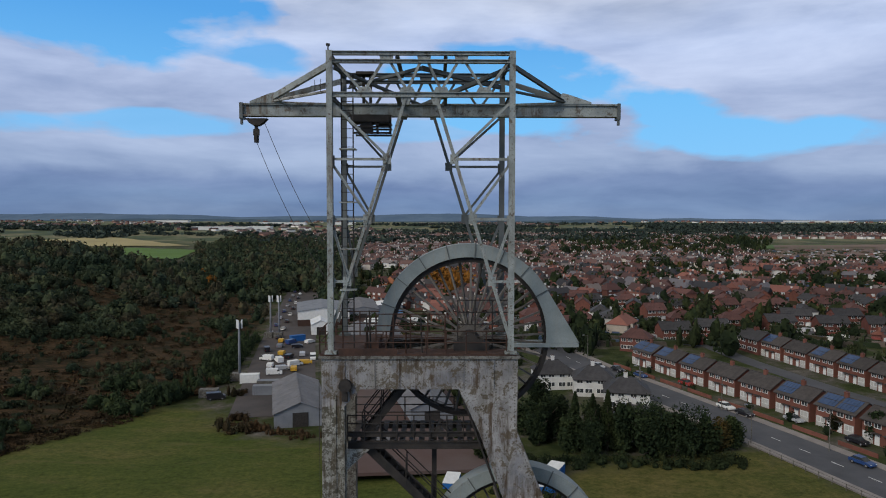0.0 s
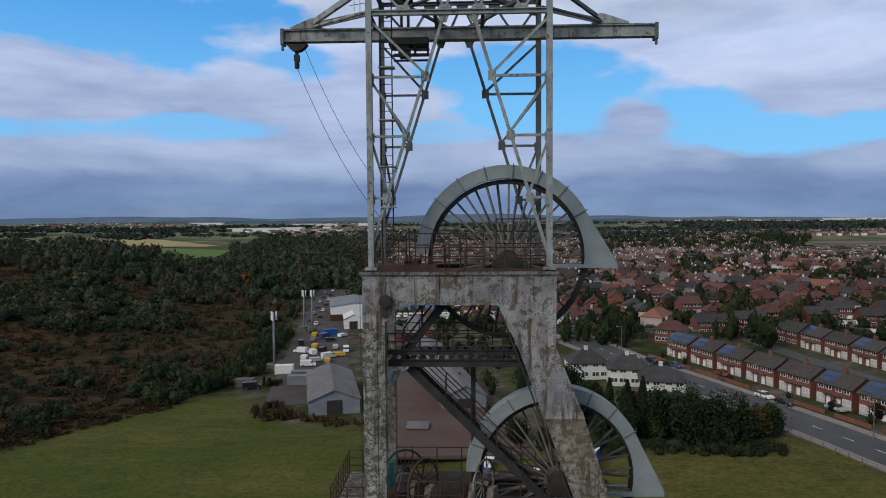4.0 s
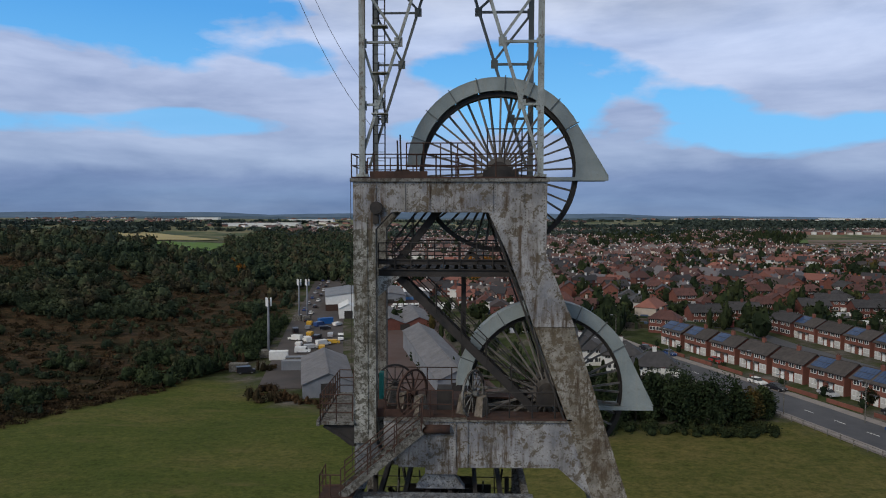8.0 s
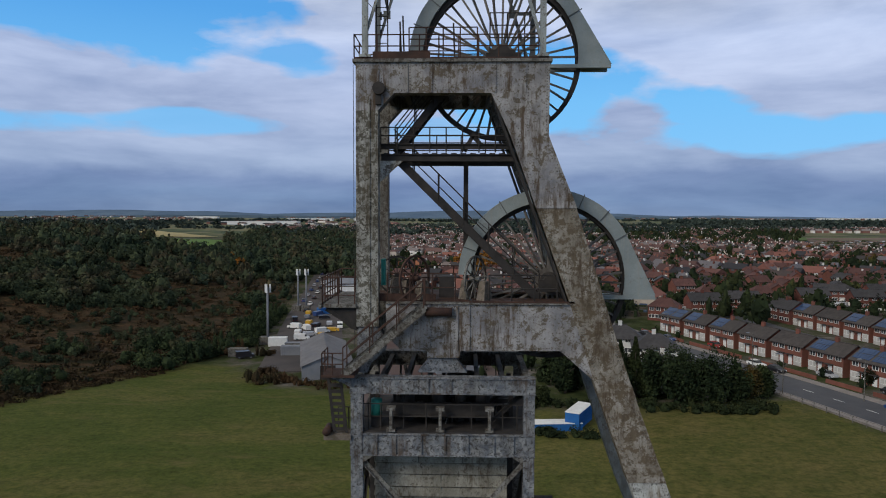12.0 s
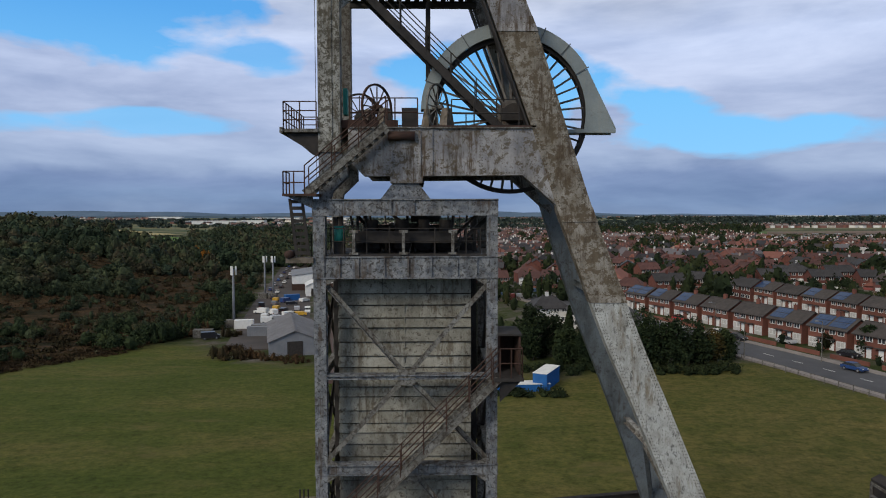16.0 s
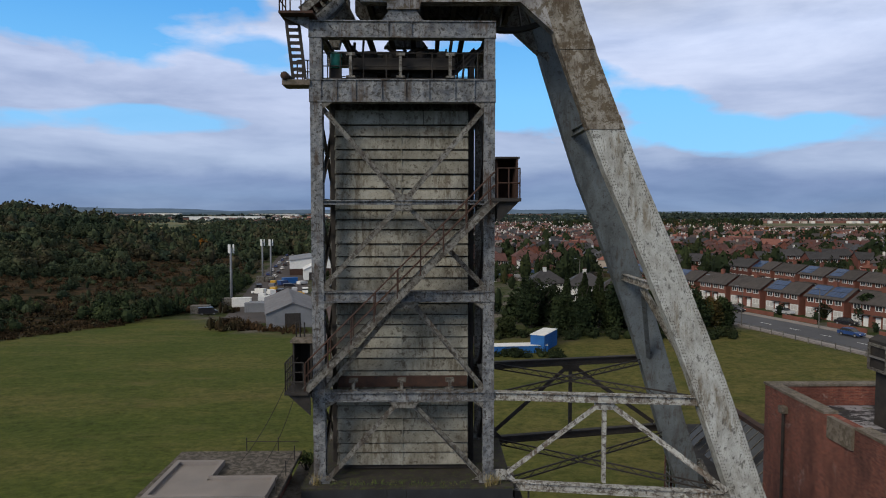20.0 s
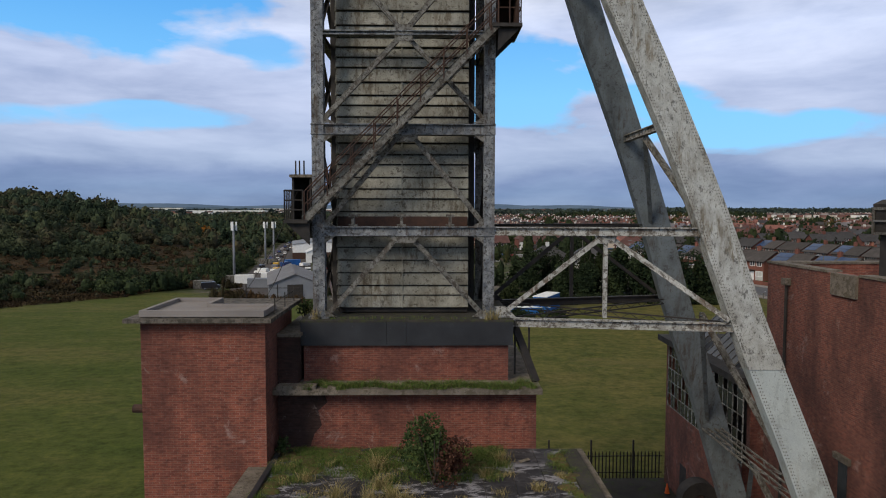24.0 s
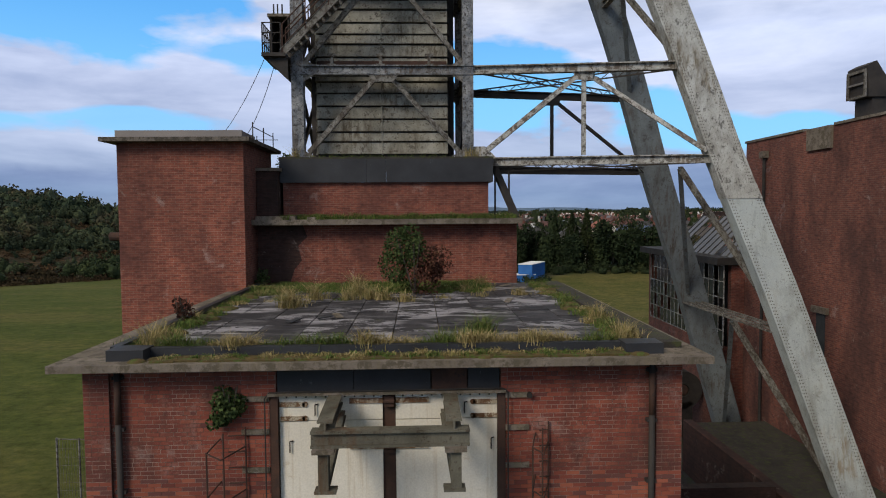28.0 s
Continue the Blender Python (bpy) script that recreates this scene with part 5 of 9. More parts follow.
part("trolley_frame", Form().box(-2.95, -1.55, 2.0, 2.9, 46.05, 46.3).box(-2.6, -2.2, 2.1, 2.8, 45.7, 46.1), DARK, runway)
for x0, x1, z in ((-2.85, -1.5, 45.62), (-2.85, -1.5, 45.84), (-2.1, -1.5, 46.0)):
    for y in (2.05, 2.8):
        part("cage_bar", Form().box(x0, x1, y, y + 0.07, z, z + 0.07), DARK, runway)
for x in (-1.98, -1.52):
    part("cage_post", Form().box(x - 0.04, x + 0.04, 2.05, 2.12, 45.62, 46.3), DARK, runway)
part("winch_top", Form().box(-2.75, -2.1, 2.1, 2.7, 47.75, 47.85).box(-2.55, -2.45, 2.3, 2.4, 46.7, 47.75).box(-2.3, -2.2, 2.3, 2.4, 46.7, 47.75), DARK, runway)
runway.location.z += 0.08
hook = thing("hoist_hook", "black hoist block and hook hanging under the runway's end", "hoist", (-6.45, 2.45, 45.45))
part("trolley", Form().prism([(-6.78, 46.28), (-6.0, 46.28), (-6.15, 46.12), (-6.32, 46.02), (-6.5, 46.02), (-6.65, 46.12)], 2.3, 2.6), DARK, hook)
part("block", Form().tube((-6.42, 2.45, 46.02), (-6.42, 2.45, 45.85), 0.07, 8).box(-6.52, -6.32, 2.38, 2.52, 45.68, 45.9).tube((-6.42, 2.45, 45.68), (-6.42, 2.45, 45.42), 0.09, 10), DARK, hook)
for (x0, z0), (x1, z1), sag in (((-6.42, 45.45), (-3.0, 39.6), 0.55), ((-6.1, 46.1), (-3.4, 41.2), 0.35)):
    f, old = Form(), None
    for i in range(13):
        k = i / 12
        e = (x0 + (x1 - x0) * k, 2.45 - 1.2 * k, z0 + (z1 - z0) * k - sag * 4 * k * (1 - k))
        if old:
            f.tube(old, e, 0.012, 4)
        old = e
    part("rope", f, DARK, hook)
# bare rope along the column
part("down_rope", Form().tube((-3.88, 0.7, 27.5), (-3.9, 0.7, 38.0), 0.012, 4), DARK, head)


wires = thing("slack_wires", "two slack black wires from the hut to the stair tower", "wire", (-4.5, 0.3, 14.0))
for (xa, za), (xb, zb), sag in (((-4.5, 15.2), (-6.6, 11.4), 0.35), ((-4.5, 14.2), (-5.7, 11.4), 0.3)):
    pts = [(xa + (xb - xa) * k / 8, 0.3, za + (zb - za) * k / 8 - sag * 4 * (k / 8) * (1 - k / 8)) for k in range(9)]
    f = Form()
    f.loft([[(x - 0.012, y, z), (x, y - 0.012, z), (x + 0.012, y, z), (x, y + 0.012, z)] for x, y, z in pts])
    part("wire", f, DARK, wires)

# ---- winding-engine hall with the flat roof ----
def wall_box(name, x0, x1, y0, y1, z0, z1, label, category="wall", kind="structure"):
    """Brick walls: the faces along y and along x have their own bond, the x faces a darker brick."""
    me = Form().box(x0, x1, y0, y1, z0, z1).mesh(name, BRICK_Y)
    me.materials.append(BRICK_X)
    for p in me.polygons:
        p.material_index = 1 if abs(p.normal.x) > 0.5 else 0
    return tagged(new(name, me), label, category, kind=kind)


HX0, HX1, HY = -5.27, 5.12, -12.2
DX0, DX1, DZ = -2.02, 1.92, 6.03
wall_box("hall_wall_front_1", HX0, DX0, HY, HY + 0.35, G, 6.21, "red brick front wall of the hall with pale mortar stains")
wall_box("hall_wall_front_2", DX1, HX1, HY, HY + 0.35, G, 6.21, "red brick front wall of the hall with pale mortar stains")
wall_box("hall_wall_side_1", HX0, HX0 + 0.35, HY + 0.353, -0.9, G, 6.21, "red brick side wall of the hall")
wall_box("hall_wall_side_2", HX1 - 0.35, HX1, HY + 0.353, -0.9, G, 6.21, "red brick side wall of the hall")
for x0, x1 in ((HX0 - 0.03, -4.86), (4.68, HX1 + 0.03)):
    wall_box("hall_pier", x0, x1, HY - 0.06, HY - 0.003, G, 6.205, "red brick corner pier of the hall")
solo("hall_eaves", Form().box(-5.62, 5.48, -12.8, -0.9, 6.21, 6.335), CONC, "weathered concrete roof slab with overhanging eaves", "roof slab", "structure")


def felt_material():
    m, nt, b, co = begin("roof_felt", 0.8)
    base = ramp(nt, noise_at(nt, co, 1.3, 10, 0.75), [(0.3, (0.012, 0.012, 0.014)), (0.52, (0.028, 0.026, 0.029)), (0.7, (0.060, 0.055, 0.057))])
    pale = noise_at(nt, stretch(nt, co, 0.7, 1.5, 1), 1.5, 14, 0.78, 0.35)
    where = noise_at(nt, stretch(nt, co, 1.0, 1.4, 1), 0.3, 3)
    k = mix(nt, 1.0, ramp(nt, pale, [(0.495, (0, 0, 0)), (0.525, (1, 1, 1))]), ramp(nt, where, [(0.41, (0.08, 0.08, 0.08)), (0.50, (1, 1, 1))]), "MULTIPLY")
    piece = ramp(nt, nt.nodes.new("ShaderNodeObjectInfo").outputs["Random"], [(0.15, (0.25, 0.25, 0.25)), (0.4, (1, 1, 1))])
    k = mix(nt, 1.0, k, piece, "MULTIPLY")
    col = mix(nt, k, base, (0.265, 0.255, 0.270))
    green = noise_at(nt, co, 0.9, 9, 0.75)
    col = mix(nt, ramp(nt, green, [(0.60, (0, 0, 0)), (0.66, (0.8, 0.8, 0.8))]), col, (0.055, 0.060, 0.018))
    nt.links.new(col, b.inputs["Base Color"])
    bump(nt, b, pale, 0.3, 0.01)
    return m


FELT = felt_material()
roof = thing("hall_roof_felt", "dark weathered roofing felt with pale bare patches in sheets on the hall roof", "roof felt", (0, -6, 6.335), kind="structure")
nx, ny = 10, 12
for i in range(nx):
    for j in range(ny):
        x0, x1 = -4.75 + i * 9.42 / nx, -4.75 + (i + 1) * 9.42 / nx
        y0, y1 = -12.05 + j * 11.1 / ny, -12.05 + (j + 1) * 11.1 / ny
        part("felt_sheet", Form().box(x0 + 0.012, x1 - 0.012, y0 + 0.012, y1 - 0.012, 6.335, 6.360 + 0.005 * ((i * 7 + j * 3) % 4)), FELT, roof)
kerb = thing("roof_kerb", "black bitumen kerb round the flat roof with stepped corners", "roof kerb", (0, -12.1, 6.335), kind="structure")
part("kerb_front", Form().box(-4.15, 4.05, -12.22, -12.06, 6.335, 6.50), BLACK, kerb)
for x0, x1 in ((-4.78, -4.16), (4.06, 4.72)):
    part("corner_box", Form().box(x0, x1, -12.5, -12.04, 6.335, 6.52), BLACK, kerb)
for x0, x1 in ((-4.92, -4.76), (4.68, 5.22)):
    part("kerb_side", Form().box(x0, x1, -12.03, -1.2, 6.335, 6.50 if x0 < 0 else 6.44), BLACK if x0 < 0 else MOSS_SHADE, kerb)

# big cream doors with their beam frame
doors = thing("hall_doors", "tall cream steel double doors with rusty hinges, closed in the brick front", "double door", (-0.05, HY, G))
for x0, x1 in ((DX0 + 0.04, -0.17), (0.06, DX1 - 0.04)):
    for z0, z1 in ((5.16, 5.62), (G + 0.02, 5.145)):
        lf = part("door_leaf", Form().box(x0, x1, HY + 0.06, HY + 0.13, z0, z1), DOOR, doors)
part("centre_post", Form().box(-0.165, 0.055, HY + 0.1, HY + 0.2, G, 5.66), RUST, doors)
part("lintel_rail", Form().box(-2.15, 2.0, HY - 0.12, HY + 0.02, 5.64, 5.69), CONC, doors)
for x in (-2.06, 1.93):
    part("door_post", Form().box(x - 0.07, x + 0.07, HY - 0.03, HY + 0.1, G, 5.62), RUST, doors)
for x0, s in ((-1.98, 1), (1.88, -1)):
    for z in (5.45, 5.2):
        part("hinge", Form().box(min(x0, x0 + 0.45 * s), max(x0, x0 + 0.45 * s), HY + 0.035, HY + 0.06, z - 0.04, z + 0.04).tube((x0 + 0.45 * s, HY + 0.035, z), (x0 + 0.45 * s, HY + 0.06, z), 0.05, 8), STRAP, doors, "rusty strap hinge")
for z in (5.5, 4.68):
    for x0, x1 in ((-0.75, -0.16), (0.06, 0.65)):
        part("latch_strap", Form().box(x0, x1, HY + 0.03, HY + 0.06, z - 0.045, z + 0.045), STRAP, doors)
    part("latch", Form().box(-0.14, 0.03, HY - 0.02, HY + 0.1, z - 0.1, z + 0.1).tube((-0.15, HY - 0.03, z), (0.04, HY - 0.03, z), 0.035, 6), RUST, doors)
for x in np.arange(-1.85, 1.85, 0.17):
    if abs(x + 0.05) > 0.15:
        part("bolt", Form().tube((x, HY + 0.045, 5.58), (x, HY + 0.06, 5.58), 0.016, 6), DARK, doors)
for x in (-1.35, 1.28, -1.8, 1.75):
    z = 5.25 if abs(x) < 1.5 else 4.6
    part("handle", Form().tube((x, HY + 0.02, z), (x, HY + 0.02, z + 0.2), 0.012, 5).tube((x, HY + 0.02, z + 0.2), (x + 0.05, HY + 0.05, z + 0.2), 0.012, 5), DARK, doors)
band = thing("door_head_panels", "dark blue-black sheet panels over the doors", "panel", (0, HY, 5.69), kind="structure")
for x0, x1, m in ((DX0 + 0.02, -0.68, BLACK), (-0.66, 0.68, BLACK), (0.70, 1.32, RUST), (1.34, DX1 - 0.02, BLACK)):
    part("panel", Form().box(x0, x1, HY + 0.02, HY + 0.06, 5.69, 6.2), m, band)
part("backing", Form().box(DX0, DX1, HY + 0.2, HY + 0.3, G, 6.2), DARK, band)
beams = thing("door_gantry", "heavy olive steel beams projecting over the doors with hanging posts", "steel beams", (0.05, -13.3, 4.5))
for x in (-0.98, 1.02):
    part("cantilever", Form().bar((x, HY, 5.56), (x, -13.62, 5.50), 0.24, 0.2, "I"), BEAM, beams)
    s = -1 if x < 0 else 1
    part("pad", Form().box(x - 0.17 + 0.02 * s, x + 0.17 + 0.02 * s, -13.75, -13.40, 5.12, 5.19), CONC, beams)
    part("end_post", Form().bar((x + 0.03 * s, -13.55, 4.5), (x + 0.03 * s, -13.55, 5.12), 0.16, 0.2, "I", (0, 1, 0)).box(x - 0.17, x + 0.17, -13.7, -13.45, 4.48, 4.52), BEAM, beams)
    part("back_brace", Form().bar((x + 0.03 * s, -13.4, 4.55), (x - 0.1 * s, HY, 5.3), 0.14, 0.14, "I"), BEAM, beams)
part("cross_beam", Form().bar((-1.2, -13.55, 5.32), (1.26, -13.55, 5.32), 0.24, 0.26, "I"), BEAM, beams)
part("cross_plate", Form().box(-1.2, 1.26, -13.60, -13.56, 5.21, 5.43), BEAM, beams)

# concrete straps, pipes, cage ladders on the front
for x0, x1 in ((-2.62, -2.14), (2.0, 2.42)):
    for z in (5.58, 5.0, 4.32):
        solo("wall_pad", Form().box(x0, x1, HY - 0.05, HY - 0.003, z - 0.045, z + 0.045), CONC, "pale concrete strap set in the brick wall", "strap", group="wall straps")
for x in (-4.70, 4.60):
    dp = thing("drainpipe", "dark iron drainpipe with rust on the brick front", "drainpipe", (x, HY - 0.08, G), "drainpipes")
    part("pipe", Form().tube((x, HY - 0.09, G), (x, HY - 0.09, 6.2), 0.055, 10), DARK, dp, smooth=True)
    part("rust_length", Form().tube((x, HY - 0.09, 5.2), (x, HY - 0.09, 5.95), 0.058, 10), RUST, dp, "orange rusty length", smooth=True)
    for z in (4.0, 5.1, 6.0):
        part("clip", Form().box(x - 0.09, x + 0.09, HY - 0.1, HY, z - 0.03, z + 0.03), DARK, dp)
for xa, xb in ((-3.12, -2.55), (2.42, 2.76)):
    lad = thing("cage_ladder", "thin rusty iron cage ladder on the brick front", "ladder", (xa, HY - 0.3, G), "cage ladders")
    for x in (xa, (xa + xb) / 2, xb):
        part("stile", Form().tube((x, HY - 0.05 - (0.35 if x != xb else 0), G), (x, HY - 0.05 - (0.35 if x != xb else 0), 4.78 if x == xa else 5.1), 0.016, 5), RUST, lad)
    for z in (3.2, 4.0, 4.76):
        part("hoop", Form().tube((xa, HY - 0.4, z), ((xa + xb) / 2, HY - 0.55, z - 0.06), 0.014, 5).tube(((xa + xb) / 2, HY - 0.55, z - 0.06), (xb, HY - 0.05, z), 0.014, 5).tube((xa, HY - 0.4, z), (xa + 0.12, HY, z + 0.12), 0.014, 5), RUST, lad)
    for z in np.arange(3.0, 5.0, 0.28):
        part("rung", Form().tube(((xa + xb) / 2, HY - 0.1, z), (xb, HY - 0.06, z), 0.012, 5), RUST, lad)
cab = thing("cable_run", "black cable looped round the door frame", "cable", (-2.15, HY - 0.1, 5.7))
line = [(-2.2, 3.0), (-2.2, 5.6), (-2.12, 5.7), (1.95, 5.72), (2.04, 5.65), (2.04, 3.0)]
for a, b in zip(line, line[1:]):
    part("cable", Form().tube((a[0], HY - 0.09, a[1]), (b[0], HY - 0.09, b[1]), 0.014, 5), DARK, cab)
lamp = thing("wall_lamp", "small dark bulkhead lamp bracket on the brick front", "wall lamp", (2.42, HY - 0.05, 5.58))
part("body", Form().tube((2.42, HY - 0.1, 5.58), (2.42, HY, 5.58), 0.05, 10), DARK, lamp)

# ---- tower base behind the roof ----
wall_box("base_wall_low", -5.0, 3.88, -0.9, 6.6, G, 8.42, "red brick lower base wall of the headgear, partly darkened")
solo("base_ledge", Form().prism([(-5.2, 8.42), (3.98, 8.42), (3.98, 8.60), (-5.2, 8.60)], -1.55, 6.9), CONC, "broken concrete ledge with moss on the base", "ledge", "structure")
wall_box("base_wall_high", -4.2, 2.96, -0.35, 6.0, 8.6, 9.87, "red brick upper base wall of the headgear")
fas = thing("base_fascia", "black painted steel fascia round the headgear's foot", "fascia", (-0.5, 0, 9.87), kind="structure")
for x0, x1 in ((-4.28, -1.3), (-1.29, -0.62), (-0.61, 3.11)):
    part("fascia_panel", Form().box(x0, x1, -0.5, -0.36, 9.87, 10.68), BLACK, fas)
part("fascia_side", Form().box(2.97, 3.11, -0.355, 6.1, 9.87, 10.68), BLACK, fas)
part("fascia_side", Form().box(-4.28, -4.14, -0.355, 6.1, 9.87, 10.68), BLACK, fas)
part("base_deck", Form().box(-4.3, 3.13, -0.5, 6.1, 10.68, 10.75), MOSS_SHADE, fas)
wall_box("base_link", -5.0, -4.3, -0.85, 3.0, 8.62, 10.25, "dark brick link wall between tower and base")
# Both face directions of the link wall take the dark brick.
for k in (0, 1):
    bpy.data.objects["base_link"].data.materials[k] = BRICK_S
solo("base_link_cap", Form().box(-5.0, -4.2, -0.93, 3.0, 10.25, 10.36), CONC, "concrete cap on the link wall", "cap", "structure")
solo("rubble_edge", Form().box(-4.9, -3.6, -1.5, -1.1, 8.6, 8.72).box(-3.2, -2.9, -1.52, -1.2, 8.6, 8.68), CONC, "loose broken concrete on the ledge", "rubble", group="")
# Dark brick outline: the stair tower's shadow on the wall, put into the colour.
soot_shade = [(-4.99, 6.4), (-3.9, 6.45), (-3.75, 6.9), (-3.5, 7.2), (-3.62, 7.7), (-3.3, 8.0), (-3.45, 8.41), (-4.99, 8.41)]
solo("soot_stained_brick", Form().prism(soot_shade, -0.906, -0.9), BRICK_S, "dark brick in the base wall's corner, the stair tower's shadow as colour", "stained brick", "structure")
prop = thing("slanted_prop", "dark steel prop leaning beside the base", "prop", (3.6, 1.0, 8.6))
part("prop_bar", Form().bar((3.2, 0.5, 10.6), (3.9, -0.6, 8.62), 0.3, 0.1), DARK, prop)

# ---- brick stair tower ----
BX0, BX1, BY0, BY1 = -8.95, -5.02, -2.4, 1.6
wall_box("stair_tower_wall", BX0, BX1, BY0, BY1, G, 11.06, "tall plain red brick stair tower")
SOOTC = surf("stained_slab_concrete", (0.095, 0.080, 0.066), (0.19, 0.165, 0.14), 1.6, 0.92, 0, 0.8, 0.015, (0.055, 0.048, 0.038), 0.50, 2.2, (0.07, 0.06, 0.048))
cap = thing("stair_tower_roof", "concrete roof slab with raised upstands on the stair tower", "roof slab", (-6.9, -0.5, 11.06), kind="structure")
part("slab", Form().box(-9.30, -4.72, -2.85, 2.0, 11.06, 11.19), SOOTC, cap)
part("upstand", Form().box(-8.9, -5.0, -2.6, -2.45, 11.22, 11.42), PAVE, cap)
part("upstand", Form().box(-8.9, -8.75, -2.45, 0.5, 11.22, 11.42), PAVE, cap)
part("upstand", Form().box(-8.75, -7.2, 0.35, 0.5, 11.22, 11.42), PAVE, cap)
part("upstand", Form().box(-7.35, -7.2, -0.9, 0.35, 11.22, 11.42), PAVE, cap)
part("upstand", Form().box(-7.2, -5.0, -1.05, -0.9, 11.22, 11.40), PAVE, cap)
part("upstand", Form().box(-5.15, -5.0, -2.45, -1.05, 11.22, 11.40), PAVE, cap)
part("roof_sheet", Form().box(-8.75, -5.15, -2.45, -1.05, 11.22, 11.30), PAVE, cap)
part("roof_sheet", Form().box(-8.75, -7.35, -1.05, 0.35, 11.22, 11.30), PAVE, cap)
for x, y in ((-4.8, 1.0), (-4.8, -0.5), (-4.8, -2.0), (-5.6, 1.9), (-6.8, 1.9)):
    part("roof_post", Form().tube((x, y, 11.22), (x, y, 11.75), 0.02, 5), DARK, cap)
part("roof_rail", Form().tube((-4.8, 1.0, 11.6), (-4.8, -2.0, 11.6), 0.015, 5).tube((-6.8, 1.9, 11.6), (-4.8, 1.9, 11.6), 0.015, 5), DARK, cap)
stub = thing("pipe_stub", "rusty pipe stub out of the stair tower's side", "pipe", (-9.2, -1.5, 8.1))
part("pipe", Form().tube((-8.95, -1.9, 8.1), (-9.45, -1.9, 8.1), 0.14, 10), RUST, stub)

# ---- long engine house on the other side ----
RX = 16.5
wall_box("engine_house_wall_1", RX, RX + 0.5, -26, 8.3, G, 12.05, "long dark red brick engine house wall")
wall_box("engine_house_wall_2", RX + 0.503, 34, 7.8, 8.3, G, 12.05, "dark red brick engine house end wall")
wall_box("engine_house_wall_3", 33.5, 34, -26, 7.797, G, 12.05, "dark red brick engine house wall")
solo("engine_house_roof", Form().box(RX + 0.5, 33.5, -26, 7.8, 10.9, 11.1), FELT, "flat felt roof of the engine house", "roof", "structure")
solo("engine_house_coping", Form().box(RX - 0.06, RX + 0.56, 3.4, 8.36, 12.05, 12.15).box(RX - 0.06, RX + 0.56, -26, 1.4, 12.05, 12.15).box(RX + 0.56, 34.06, 7.74, 8.36, 12.05, 12.15), CONC, "pale concrete coping on the engine house wall", "coping", "structure")
solo("parapet_block", Form().box(RX - 0.12, RX + 0.1, 1.5, 3.1, 11.2, 12.08), CONC, "concrete block let into the parapet", "block", "structure")
CORRV = plain("grey_vent_sheet", (0.16, 0.155, 0.15), 0.7)
vent = thing("roof_vent", "dark rusty roof ventilator with slanting hood on the engine house", "roof vent", (19.8, 4.4, 11.1))
part("shaft", Form().box(19.65, 20.8, 3.9, 5.0, 11.1, 13.7), DARK, vent)
part("hood", Form().prism([(19.45, 13.55), (19.35, 14.85), (19.75, 15.05), (20.75, 13.55)], 3.8, 5.1), DARK, vent)
for za, zb, ya, yb in ((13.55, 13.66, 3.82, 5.08), (14.6, 14.72, 3.82, 5.08), (13.66, 14.6, 3.82, 3.95), (13.66, 14.6, 4.95, 5.08)):
    part("hood_frame", Form().box(19.29, 19.348, ya, yb, za, zb), FRAMED, vent)
part("hood_shelf", Form().box(19.28, 19.348, 3.95, 4.95, 14.1, 14.18), CORRV, vent)
pots = thing("chimney_pot", "small orange clay pot on the roof edge", "pot", (20.6, 3.2, 11.1))
part("pot", Form().tube((20.6, 3.2, 11.1), (20.6, 3.2, 13.0), 0.2, 10), RUST, pots)
dp = thing("drainpipe", "dark iron drainpipe down the engine house wall", "drainpipe", (16.4, 6.4, G), "drainpipes")
part("pipe", Form().tube((16.38, 6.4, G), (16.38, 6.4, 11.3), 0.07, 8), DARK, dp)
part("hopper", Form().box(16.22, 16.5, 6.22, 6.58, 11.2, 11.5), CONC, dp)
wn = thing("narrow_window", "narrow dark window with concrete lintel in the engine house wall", "window", (16.5, 2.0, 3.2))
part("pane", Form().box(16.45, 16.497, 1.72, 2.25, 3.0, 4.7), GLASS, wn)
part("lintel", Form().box(16.36, 16.497, 1.5, 2.5, 4.7, 4.95), CONC, wn)
part("sill", Form().box(16.36, 16.497, 1.6, 2.4, 2.88, 3.0), CONC, wn)

# glazed lean-to wing
WX, WY0, WY1 = 15.5, 8.3, 18.6
wall_box("wing_wall_low", WX, WX + 0.35, WY0, WY1, G - 0.2, 2.0, "red brick lower wall of the glazed wing")
wall_box("wing_wall_end", WX, 24, WY1, WY1 + 0.35, G - 0.2, 6.1, "red brick end wall of the glazed wing")
wall_box("wing_wall_return", WX + 0.353, RX + 0.5, WY0 + 0.003, WY0 + 0.35, G, 6.1, "short red brick return wall of the glazed wing")
solo("wing_roof", Form().box(WX - 0.5, 24, WY0 - 0.3, WY1 + 0.7, 6.15, 6.5), DARK, "dark flat roof over the glazed wing", "roof", "structure")
win = thing("wing_window", "long rusted white steel window grid with broken panes", "window", (WX, 13, 2.0))
rowz = np.linspace(2.05, 6.1, 6)
cols = np.linspace(WY0 + 0.05, WY1, 19)
for y in cols:
    part("mullion", Form().box(WX - 0.02, WX + 0.03, y - 0.025, y + 0.025, 2.0, 6.15), GIRD, win)
for z in rowz:
    part("transom", Form().box(WX - 0.015, WX + 0.025, WY0 + 0.05, WY1, z - 0.02, z + 0.02), GIRD, win)
random.seed(12)
for ya, yb in zip(cols, cols[1:]):
    for za, zb in zip(rowz, rowz[1:]):
        if random.random() < 0.55:
            part("pane", Form().box(WX, WX + 0.008, ya + 0.025, yb - 0.025, za + 0.02, zb - 0.02), GLASS, win)
# Dark board added behind the grid, standing in for the unlit room.
part("inner_dark", Form().box(WX + 3.0, WX + 3.1, WY0, WY1, G, 6.1), DARK, win)
